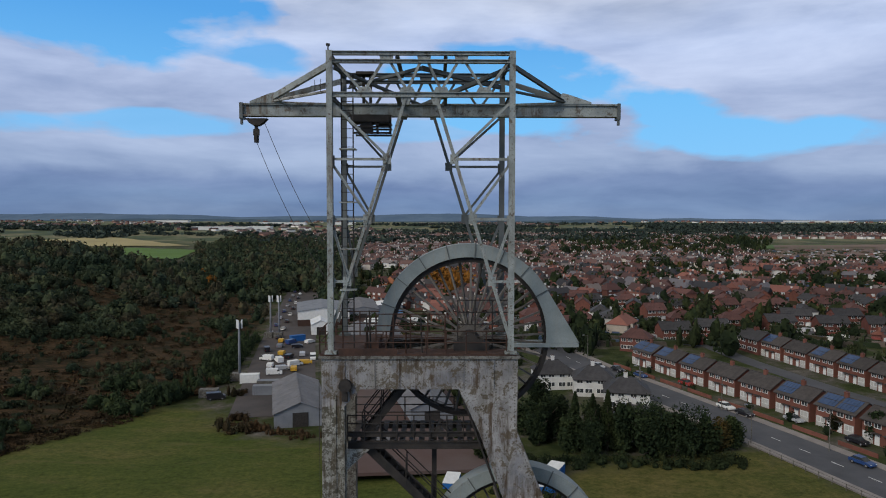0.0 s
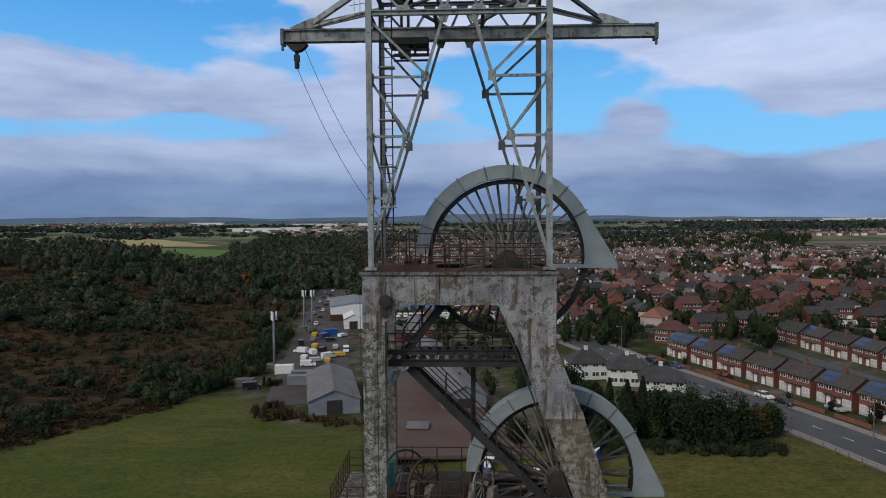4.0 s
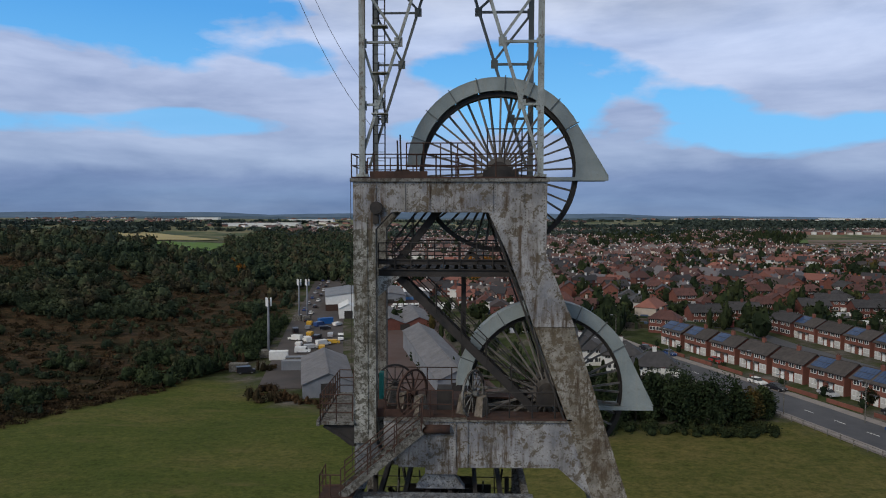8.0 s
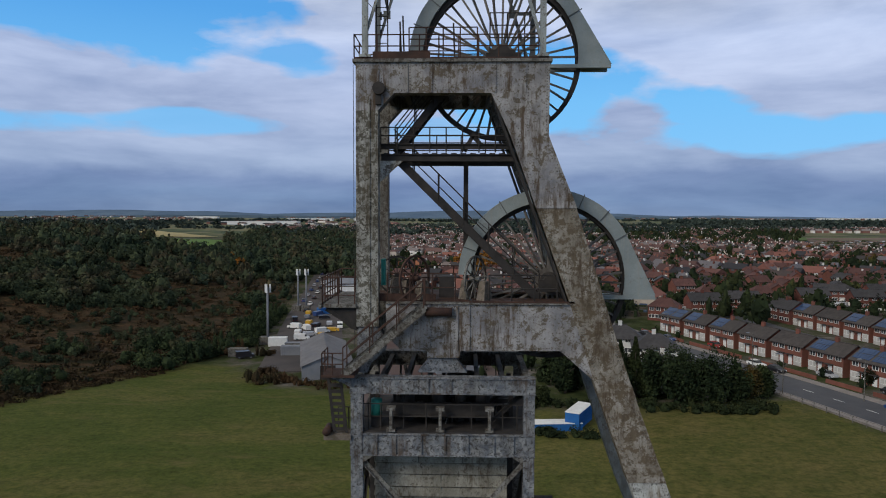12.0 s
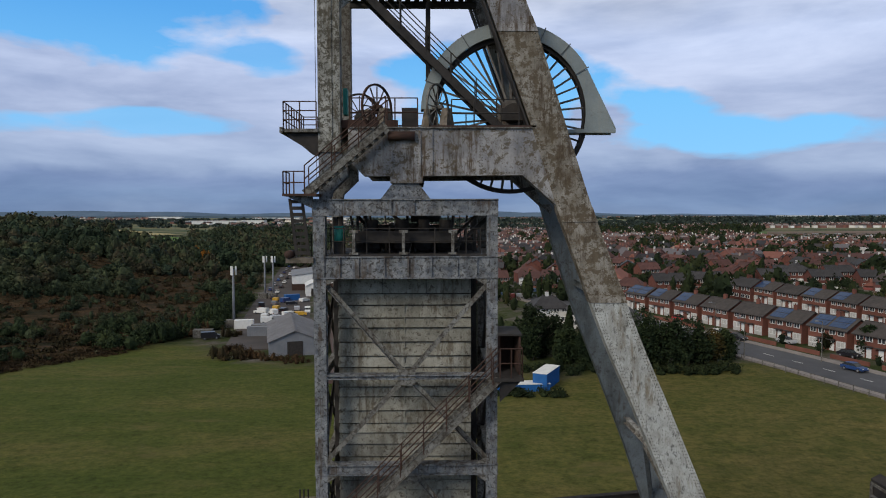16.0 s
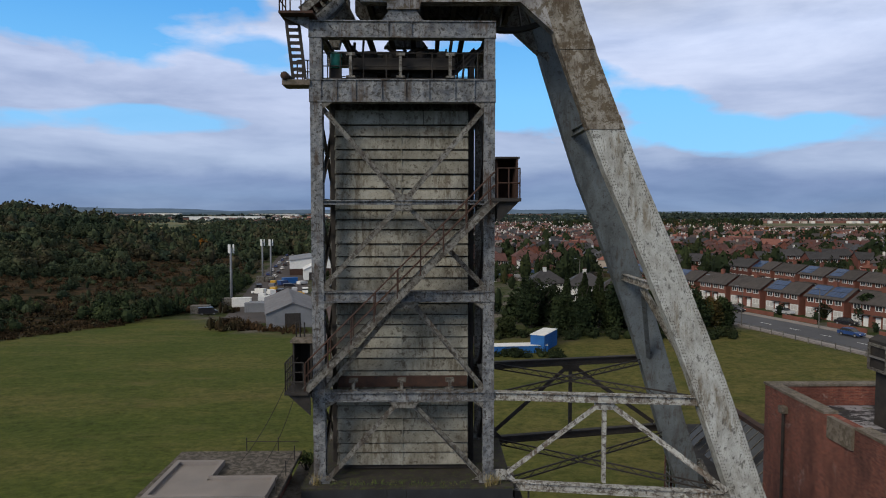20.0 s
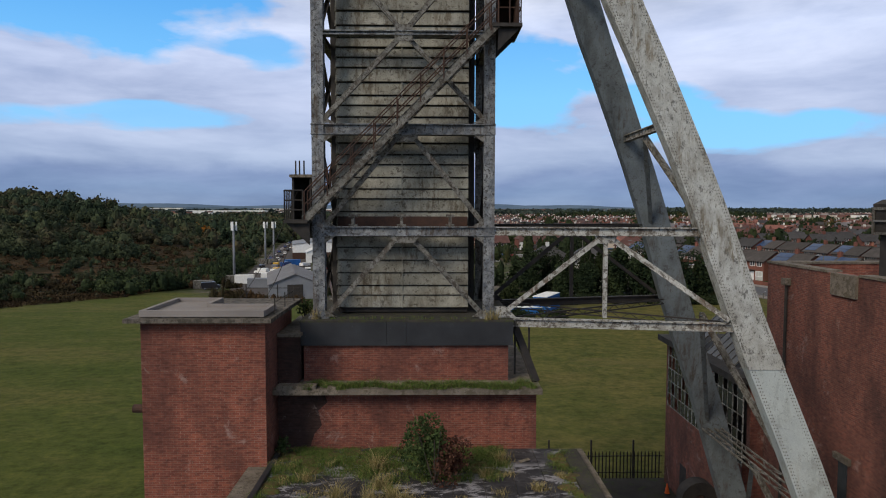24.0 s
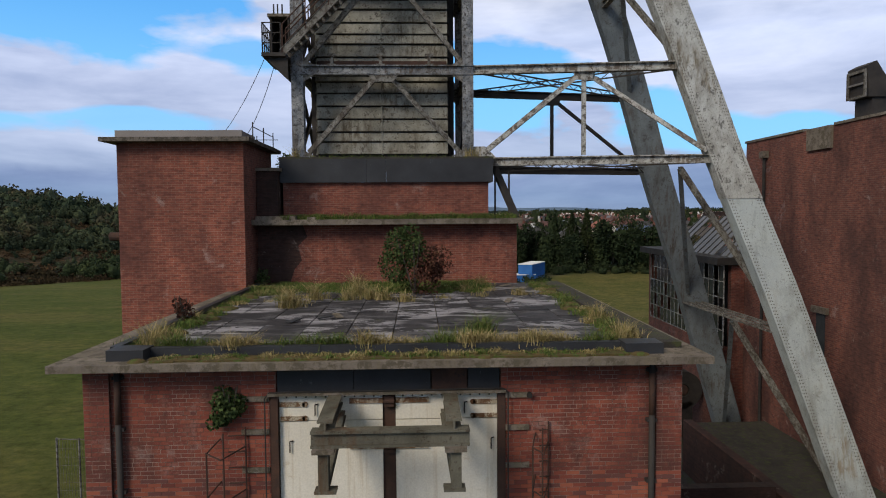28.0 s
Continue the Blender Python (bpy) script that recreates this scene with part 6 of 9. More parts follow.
sky_l = thing("roof_glazing", "sloping glazed rooflight with rusty bars on the wing", "rooflight", (WX + 1, 12, 6.5))
for y in np.linspace(WY0, WY1 - 2, 13):
    part("bar", Form().bar((WX + 0.4, y, 6.5), (WX + 2.6, y, 8.6), 0.06, 0.06), FRAMED, sky_l)
for ya, yb in zip(np.linspace(WY0, WY1 - 2, 13), np.linspace(WY0, WY1 - 2, 13)[1:]):
    if random.random() < 0.7:
        part("pane", Form().solid([(WX + 0.4, ya + 0.05, 6.5), (WX + 0.4, yb - 0.05, 6.5), (WX + 2.6, yb - 0.05, 8.6), (WX + 2.6, ya + 0.05, 8.6), (WX + 0.42, ya + 0.05, 6.48), (WX + 0.42, yb - 0.05, 6.48), (WX + 2.62, yb - 0.05, 8.58), (WX + 2.62, ya + 0.05, 8.58)],
                                  [(0, 1, 2, 3), (7, 6, 5, 4), (0, 4, 5, 1), (1, 5, 6, 2), (2, 6, 7, 3), (3, 7, 4, 0)]), GLASS, sky_l)
part("ridge", Form().box(WX + 2.5, WX + 2.9, WY0, WY1 - 2, 8.5, 8.75), RUST, sky_l)
# Doorways are flat dark panels on the wall, standing in for unlit openings.
dr = thing("wing_door", "doorway in the wing's brick wall, its unlit inside a flat dark panel", "door", (WX, 15.9, G))
part("opening", Form().box(WX - 0.015, WX - 0.004, 15.3, 16.3, G, -0.9), DARK, dr)
dr = thing("wing_door", "doorway in the wing's brick wall, its unlit inside a flat dark panel", "door", (WX, 12.8, G))
part("opening", Form().box(WX - 0.015, WX - 0.004, 12.0, 13.6, G, -0.7), DARK, dr)
fan = thing("blower_fan", "rusty blower fan housing beside the rear leg", "blower", (14.4, 10.5, G))
part("casing", Form().ring((14.3, 10.6, -0.6), 0.35, 1.0, 0.8, n=24).box(13.9, 14.8, 10.2, 11.0, G, -1.2), DARK, fan)
part("impeller", Form().tube((14.3, 10.3, -0.6), (14.3, 10.9, -0.6), 0.3, 10), RUST, fan)
# Wall, slab and yard ground are dark: the yard's shade is in their colours.
solo("yard_wall", Form().box(5.6, 12.6, -2.0, -1.6, G, -0.6).box(12.6, 13.0, -9.0, 6.0, G, -0.8), BRICK_S, "low dark brick yard wall beside the hall", "wall", "structure")
solo("yard_slab", Form().box(13.0, 16.45, -9.0, 6.0, G, -0.95), MOSS_SHADE, "low mossy slab roof between hall and engine house, darkened for shade", "slab", "structure")
solo("yard", Form().box(5.2, 16.4, -26, 19.5, G - 0.3, G + 0.03), YARD, "yard between the buildings, its shade put into a dark colour", "yard", "structure")

# palisade fence beyond the wing
fence = thing("palisade_fence", "dark green steel palisade fence at the yard's edge", "fence", (10, 19.4, G), )
for i in range(44):
    x = 5.2 + i * 0.235
    part("pale", Form().prism([(x - 0.035, G), (x + 0.035, G), (x + 0.035, G + 1.75), (x, G + 1.9), (x - 0.035, G + 1.75)], 19.4, 19.43), DARK, fence)
for z in (G + 0.4, G + 1.5):
    part("rail", Form().box(5.1, 15.5, 19.44, 19.48, z, z + 0.06), DARK, fence)
for x in (5.2, 8.0, 10.8, 13.6):
    part("fence_post", Form().box(x - 0.05, x + 0.05, 19.45, 19.55, G, G + 2.6), DARK, fence)
cone = thing("traffic_cone", "small orange traffic cone in the yard", "cone", (15.0, 17.0, G + 0.03))
part("body", Form().tube((15.0, 17.0, G + 0.05), (15.0, 17.0, G + 0.7), 0.16, 10, 0.03), surf("orange_plastic", (0.6, 0.1, 0.02), (0.7, 0.13, 0.03)), cone)
part("foot", Form().box(14.8, 15.2, 16.8, 17.2, G + 0.03, G + 0.07), DARK, cone)
gate = thing("mesh_fence", "grey wire mesh fence panels standing on the grass", "fence", (-13.2, 3.4, G))
for k in range(3):
    x, y = -14.4 + k * 0.95, 3.6 - k * 0.1
    part("fence_post", Form().tube((x, y, G), (x, y, G + 2.9), 0.045, 6), FRAMED if k < 2 else DARK, gate)
    if k < 2:
        f = Form()
        for q in range(1, 8):
            f.tube((x + 0.95 * q / 8, y - 0.1 * q / 8, G + 0.1), (x + 0.95 * q / 8, y - 0.1 * q / 8, G + 2.8), 0.008, 3)
            f.tube((x, y, G + 2.8 * q / 8), (x + 0.95, y - 0.1, G + 2.8 * q / 8), 0.008, 3)
        part("mesh", f, FRAMED, gate)
        part("top_rail", Form().tube((x, y, G + 2.85), (x + 0.95, y - 0.1, G + 2.85), 0.025, 5), FRAMED, gate)

# single bricks of the hall front, each with its own edges, over the mortar
BRICK_L = island("joined_bricks", [(0.15, 0.044, 0.034), (0.22, 0.060, 0.040), (0.28, 0.080, 0.048), (0.25, 0.07, 0.045), (0.32, 0.10, 0.06), (0.14, 0.055, 0.046)], 0.9, 0.5)


def brick_mesh(name, w):
    w, h, d, c = w / 2, 0.0315, 0.006, 0.002
    f = Form().loft([[(-w, 0, -h), (w, 0, -h), (w, 0, h), (-w, 0, h)], [(-w, -d + c, -h), (w, -d + c, -h), (w, -d + c, h), (-w, -d + c, h)], [(-w + c, -d, -h + c), (w - c, -d, -h + c), (w - c, -d, h - c), (-w + c, -d, h - c)]])
    return f.mesh(name, BRICK_1)


def lay_bricks(wall, x0, x1, y, z0, z1, seed):
    """Courses of stretchers with a row of headers in every fourth; cut bricks close the ends."""
    rb = random.Random(seed)
    shapes = {}
    z, row = z1 - 0.04, 0
    while z > z0:
        long = 0.1125 if row % 4 == 3 else 0.235
        x = x0 + (0.0 if row % 2 else -long / 2)
        while x < x1 - 0.02:
            a, b = max(x, x0) + 0.005, min(x + long, x1) - 0.005
            if b - a > 0.03:
                w = round(b - a, 3)
                if w not in shapes:
                    shapes[w] = brick_mesh("brick", w)
                ob = part("brick", shapes[w], BRICK_1, wall)
                ob.location = ((a + b) / 2, y + rb.uniform(0, 0.003), z + rb.uniform(-0.002, 0.002))
            x += long
        z -= 0.075
        row += 1


def rough_courses(wall, x0, x1, y, z0, z1):
    """The lower courses, joined in one mesh."""
    f = Form()
    z, row = z1, 0
    while z > z0:
        x = x0 - (0.1175 if row % 2 else 0.0)
        while x < x1 - 0.02:
            a, b = max(x, x0) + 0.005, min(x + 0.235, x1) - 0.005
            if b - a > 0.03:
                f.box(a, b, y - 0.006, y + 0.001, z - 0.0315, z + 0.0315)
            x += 0.235
        z -= 0.075
        row += 1
    part("brick_courses", f, BRICK_L, wall, kind="stuff")


def reface(wall):
    """Mortar on the wall's outer face, behind the bricks."""
    wall.data.materials.append(MORTAR)
    for p in wall.data.polygons:
        if p.normal.y < -0.5:
            p.material_index = 2


for name, x0, x1, y in (("hall_wall_front_1", -4.86, DX0, HY), ("hall_wall_front_2", DX1, 4.68, HY)):
    reface(bpy.data.objects[name])
    lay_bricks(bpy.data.objects[name], x0, x1, y, 4.15, 6.21, 3)
    rough_courses(bpy.data.objects[name], x0, x1, y, G, 4.145)
for ob in [o for o in bpy.data.objects if o.name.startswith("hall_pier")]:
    reface(ob)
    xs = [v.co.x for v in ob.data.vertices]
    lay_bricks(ob, min(xs), max(xs), HY - 0.06, 4.15, 6.2, 5)
    rough_courses(ob, min(xs), max(xs), HY - 0.06, G, 4.135)

# ---- road, fields ----
ROAD = [(-6, 350), (12, 280), (27, 220), (40.2, 171.4), (51.6, 140.3), (63.1, 109.1), (69.9, 88.9), (80, 58), (95, 10), (111, -40)]
strip("road", ROAD, -11.0, 0.0, 0.12, ASPH, "worn grey asphalt main road with kerbs", "road")
strip("pavement_1", ROAD, 0.0, 2.0, 0.24, PAVE, "narrow pavement along the road", "pavement")
strip("pavement_2", ROAD, -13.2, -11.0, 0.24, PAVE, "narrow pavement along the road by the gardens", "pavement")
marks = thing("road_marking", "broken white centre line on the road", "road marking", (66, 131, -6), kind="structure")
for p, q in zip(ROAD[1:-2], ROAD[2:-1]):
    p, q = Vector(p), Vector(q)
    d = (q - p).normalized()
    s = Vector((-d.y, d.x)) * 5.5
    for i in range(int((q - p).length / 7)):
        a = p + d * (i * 7.0) + s
        f = Form()
        z = max(ground_z(a.x, a.y), ground_z(a.x + d.x * 2.5, a.y + d.y * 2.5)) + 0.06
        f.bar((a.x, a.y, z + 0.08), (a.x + d.x * 2.5, a.y + d.y * 2.5, z + 0.08), 0.14, 0.02)
        part("dash", f, WHITE, marks)
strip("side_street", [(30, 222), (62, 212), (100, 226), (150, 212), (220, 176)], -3.5, 3.5, 0.1, ASPH, "side street between the brick houses", "road")
strip("back_street", [(80, 214), (94, 206), (97, 180), (103, 146), (116, 90)], -3.0, 3.0, 0.11, ASPH, "back street between the terraces", "road")
strip("depot_yard", [(-42, 140), (-52, 190), (-62, 245), (-74, 320), (-100, 480)], -9, 13, 0.08, surf("depot_ground", (0.055, 0.050, 0.050), (0.095, 0.080, 0.075), 0.1, 0.95), "muddy grey truck yard and lane by the sheds", "yard")
strip("works_yard", [(-6, 95), (-8, 120), (-24, 210), (-30, 320)], -13, 18, 0.06, surf("works_ground", (0.085, 0.048, 0.040), (0.11, 0.082, 0.075), 0.08, 0.95), "reddish gravel works yard", "yard")


def field(name, corners, mat, label):
    """A crop field that follows the land."""
    a, b, c, d = [Vector(p) for p in corners]
    n, v, f = 14, [], []
    for j in range(n + 1):
        for i in range(n + 1):
            p = a.lerp(b, i / n).lerp(d.lerp(c, i / n), j / n)
            v.append((p.x, p.y, ground_z(p.x, p.y) + 0.9))
    f = [(j * (n + 1) + i, j * (n + 1) + i + 1, (j + 1) * (n + 1) + i + 1, (j + 1) * (n + 1) + i) for j in range(n) for i in range(n)]
    me = bpy.data.meshes.new(name)
    me.from_pydata(v, [], f)
    me.materials.append(mat)
    tagged(new(name, me), label, "field", kind="structure")


field("crop_field", [(-740, 1120), (-560, 960), (-380, 1010), (-690, 1380)], surf("stubble", (0.30, 0.25, 0.11), (0.40, 0.33, 0.15), 0.01, 0.95), "pale yellow stubble field on the rise")
field("crop_field", [(-420, 760), (-272, 660), (-330, 900), (-500, 950)], surf("green_crop", (0.075, 0.14, 0.02), (0.10, 0.18, 0.03), 0.01, 0.95), "bright green crop field below the rise")
field("crop_field", [(-700, 900), (-450, 830), (-500, 960), (-760, 1080)], surf("dry_pasture", (0.16, 0.15, 0.06), (0.26, 0.21, 0.09), 0.008, 0.95), "dull dry pasture beside the wood")
field("crop_field", [(352, 660), (560, 660), (800, 1010), (500, 960)], surf("ploughed_field", (0.14, 0.092, 0.072), (0.20, 0.135, 0.10), 0.01, 0.95), "bare reddish ploughed field beyond the town")
field("crop_field", [(360, 850), (600, 860), (620, 990), (400, 960)], surf("green_pasture", (0.07, 0.12, 0.025), (0.09, 0.15, 0.035), 0.01, 0.95), "green pasture beyond the town")

# ---- houses ----
WALLB = surf("house_brick", (0.16, 0.062, 0.045), (0.23, 0.092, 0.066), 0.6, 0.9, 0, 0.2, 0.01, jitter=0.25)
WALLR = surf("house_dark_brick", (0.13, 0.048, 0.038), (0.19, 0.072, 0.053), 0.6, 0.9, 0, 0.2, 0.01, jitter=0.3)
TILED = surf("grey_brown_tiles", (0.05, 0.044, 0.042), (0.09, 0.078, 0.072), 0.8, 0.85, 0, 0.3, 0.02, jitter=0.3)
TILER = surf("red_brown_roof_tiles", (0.085, 0.042, 0.037), (0.15, 0.070, 0.060), 0.8, 0.85, 0, 0.3, 0.02, jitter=0.35)
SLATE = surf("dark_slate", (0.040, 0.038, 0.040), (0.072, 0.068, 0.070), 0.8, 0.7, 0, 0.3, 0.02, jitter=0.3)
SOLAR = surf("solar_panel", (0.03, 0.055, 0.115), (0.05, 0.085, 0.17), 0.5, 0.25, 0, 0.02)


def house(label, wide=10.6, deep=8.2, eaves=5.0, ridge=7.6, wall=None, tile=None, lower=None, hip=0.0, solar=0, porch=True, group="houses"):
    """A two-storey house with its front towards -y, its base at the origin."""
    h = thing("house", label, "house", (0, 0, 0), group)
    w, d = wide / 2, deep / 2
    wm = wall or WALLB
    f = Form().box(-w, w, -d, d, -1.5, eaves)
    if not hip:
        f.prism([(-d, eaves), (d, eaves), (0, ridge - 0.1)], -w, w)
        k = len(f.v)
        f.v[k - 6:] = [(y, x, z) for x, y, z in f.v[k - 6:]]
    part("wall", f, wm, h)
    if lower:
        part("lower_front", Form().box(-w * 0.97, -w * 0.48, -d - 0.04, -d + 0.02, 0, 2.2).box(w * 0.48, w * 0.97, -d - 0.04, -d + 0.02, 0, 2.2), lower, h, "white lower front")
    o, e = 0.4, 0.35
    t = 0.16
    slope = (ridge - eaves) / d
    x0, x1 = -w - e, w + e
    zl = eaves - o * slope
    for s in (-1, 1):
        a, b = (x0 + hip, x1 - hip)
        pts = [(x0, s * (d + o), zl), (x1, s * (d + o), zl), (b, 0, ridge), (a, 0, ridge)]
        part("roof_slope", Form().loft([pts, [(x, y, z + t) for x, y, z in pts]]), tile or TILED, h)
        if hip:
            xe = s * (w + e)
            pts = [(xe, -d - o, zl), (xe, d + o, zl), (xe - s * hip, 0, ridge)]
            part("roof_slope", Form().loft([pts, [(x, y, z + t) for x, y, z in pts]]), tile or TILED, h)
    part("ridge_tiles", Form().bar((x0 + hip, 0, ridge + t), (x1 - hip, 0, ridge + t), 0.3, 0.14), tile or TILED, h)
    for x in ((-0.2,) if wide > 8.5 else (w - 0.8,)):
        c = part("chimney", Form().box(x - 0.45, x + 0.45, -0.3, 0.3, ridge - 0.6, ridge + 1.1).box(x - 0.5, x + 0.5, -0.35, 0.35, ridge + 1.0, ridge + 1.12), wm, h)
        part("chimney_pot", Form().tube((x - 0.2, 0, ridge + 1.1), (x - 0.2, 0, ridge + 1.45), 0.11, 6).tube((x + 0.2, 0, ridge + 1.1), (x + 0.2, 0, ridge + 1.45), 0.11, 6), TILER, c)
    xs = (-w * 0.72, -w * 0.28, w * 0.28, w * 0.72) if wide > 8.5 else (-w * 0.5, w * 0.5)
    for s in (-1, 1):
        for i, x in enumerate(xs):
            for z in (3.3, 0.9):
                if z < 1 and s < 0 and porch and i in (1, 2):
                    continue
                k = 0.75 if z > 3 else 0.95
                y = s * d
                wn = part("window", Form().box(x - k, x + k, y - 0.07, y + 0.07, z, z + 0.1).box(x - k, x + k, y - 0.07, y + 0.07, z + 1.1, z + 1.2).box(x - k, x - k + 0.1, y - 0.07, y + 0.07, z, z + 1.2).box(x + k - 0.1, x + k, y - 0.07, y + 0.07, z, z + 1.2).box(x - 0.05, x + 0.05, y - 0.07, y + 0.07, z, z + 1.2), WHITE, h)
                part("pane", Form().box(x - k + 0.1, x + k - 0.1, y - 0.03, y + 0.03, z + 0.1, z + 1.1), GLASS, wn)
    if porch:
        for x in xs[1:3] if wide > 8.5 else ():
            part("door", Form().box(x - 0.5, x + 0.5, -d - 0.09, -d + 0.02, 0, 2.05), WHITE, h)
            part("porch_roof", Form().box(x - 0.9, x + 0.9, -d - 0.9, -d, 2.3, 2.42), TILED, h)
    part("gutter", Form().box(-w - 0.2, w + 0.2, -d - o - 0.08, -d - o + 0.04, zl - 0.05, zl + 0.05), DARK, h)
    for k in range(solar):
        xk = -w * 0.55 if k == 0 else w * 0.45
        for i in range(5):
            for j in range(2):
                a = 0.16 + j * 0.4
                ya, yb = -(d + o) * (1 - a), -(d + o) * (1 - a - 0.36)
                za, zb = zl + (ridge - zl) * a + t + 0.06, zl + (ridge - zl) * (a + 0.36) + t + 0.06
                px = xk - 1.9 + i * 0.8
                pts = [(px, ya, za), (px + 0.75, ya, za), (px + 0.75, yb, zb), (px, yb, zb)]
                part("solar_panel", Form().loft([pts, [(x, y, z + 0.05) for x, y, z in pts]]), SOLAR, h, "dark blue solar panel")
    return h


def stand(h, x, y, yaw):
    """Sets a finished house or a copy of it on the land."""
    h.matrix_basis = pose(x, y, ground_z(x, y), 0, 0, yaw)
    return h


dvec, nvec = Vector((0.351, -0.936)), Vector((0.936, 0.351))
YAW = math.degrees(math.atan2(dvec.y, dvec.x))
SEMI = dict(wide=9.0, deep=7.4, eaves=4.6, ridge=6.7)
LOWF = surf("off_white_boarding", (0.38, 0.37, 0.35), (0.52, 0.51, 0.49), 1.2, 0.8)
kinds = [house("brown-roofed red brick semi-detached house with white lower front", lower=LOWF, group="roadside semis", **SEMI),
         house("red brick semi-detached house with solar panels on its roof", lower=LOWF, solar=1, group="roadside semis", **SEMI),
         house("red brick semi-detached house with a roof full of solar panels", lower=LOWF, solar=2, group="roadside semis", **SEMI)]
first = set()
for i, k in enumerate((2, 1, 1, 0, 0, 1, 2, 0, 0)):
    c = Vector((59.9, 178.8)) + dvec * (10.6 * i + 4.5) + nvec * 3.7
    z = ground_z(c.x, c.y) + 0.05
    m = pose(c.x, c.y, z, 0, 0, YAW)
    if k in first:
        copy_thing(kinds[k], m)
    else:
        kinds[k].matrix_basis = m
        first.add(k)
for i, k in enumerate((0, 1, 0, 1, 1, 0, 0)):
    c = Vector((104 + 2.1 * i, 196 - 10.4 * i)) + nvec * 3.7
    copy_thing(kinds[k], pose(c.x, c.y, ground_z(c.x, c.y) + 0.05, 0, 0, YAW - 8))
red = house("old red brick semi-detached house with red tiled hipped roof", 9.4, 6.8, 4.8, 7.2, WALLR, TILER, hip=3.2, porch=False, group="brick semis")
dark = house("long red brick terrace house with dark slate roof", 11, 6.6, 4.8, 7.1, WALLR, SLATE, porch=False, group="brick semis")
white = house("white rendered house with dark hipped slate roof", 10, 8, 4.4, 7.0, CREAMW, SLATE, hip=4.0, porch=False, group="white houses")
stand(white, 40, 145, -8)
for x, y, a in ((45, 133, -12), (40.5, 111, -24), (31, 152, 4)):
    copy_thing(white, pose(x, y, ground_z(x, y), 0, 0, a))
stand(red, 67, 198, -30)
for x, y, a in ((97, 240, -4), (115, 236, 2), (57, 238, 12), (40, 252, 8), (27, 262, 5)):
    copy_thing(red, pose(x, y, ground_z(x, y), 0, 0, a))
gabled = house("red brick semi-detached house with brown gabled roof", 8.8, 6.6, 4.8, 7.3, WALLB, TILER, porch=False, group="brick semis")
stand(gabled, 125, 246, 80)
stand(dark, 85, 214, 4)
for x, y, a in ((101, 220, -6), (132, 232, 2), (150, 228, -4), (168, 226, -10), (106, 196, -78)):
    copy_thing(dark, pose(x, y, ground_z(x, y), 0, 0, a))
rgh = random.Random(17)
spots = [(67, 198), (97, 240), (115, 236), (57, 238), (40, 252), (27, 262), (85, 214), (101, 220), (132, 232), (150, 228), (168, 226)]
for y0 in (246, 262, 278, 294, 310):
    x = 22 + rgh.uniform(0, 8)
    while x < 215:
        y = y0 + 6 * noise.noise((x * 0.02, y0 * 0.1, 3))
        if all(math.hypot(x - a, (y - b) * 1.3) > 14.5 for a, b in spots) and y < 322:
            spots.append((x, y))
            copy_thing(rgh.choice((red, gabled, gabled, dark, dark, white if rgh.random() < 0.35 else red)), pose(x, y, ground_z(x, y), 0, 0, rgh.choice((0, -14, 12, 88, 74)) + rgh.uniform(-4, 4)))
        x += rgh.uniform(8, 13)
pale = house("pale orange brick detached house with red gabled roof", 9.5, 8, 4.8, 8.0, surf("orange_brick", (0.38, 0.15, 0.08), (0.46, 0.19, 0.10), 0.6, 0.9), TILER, porch=False, group="brick semis")
stand(pale, -40, 446, 20)
for x, y, a in ((-31, 450, 70), (-20, 462, 10)):
    copy_thing(pale, pose(x, y, ground_z(x, y), 0, 0, a))


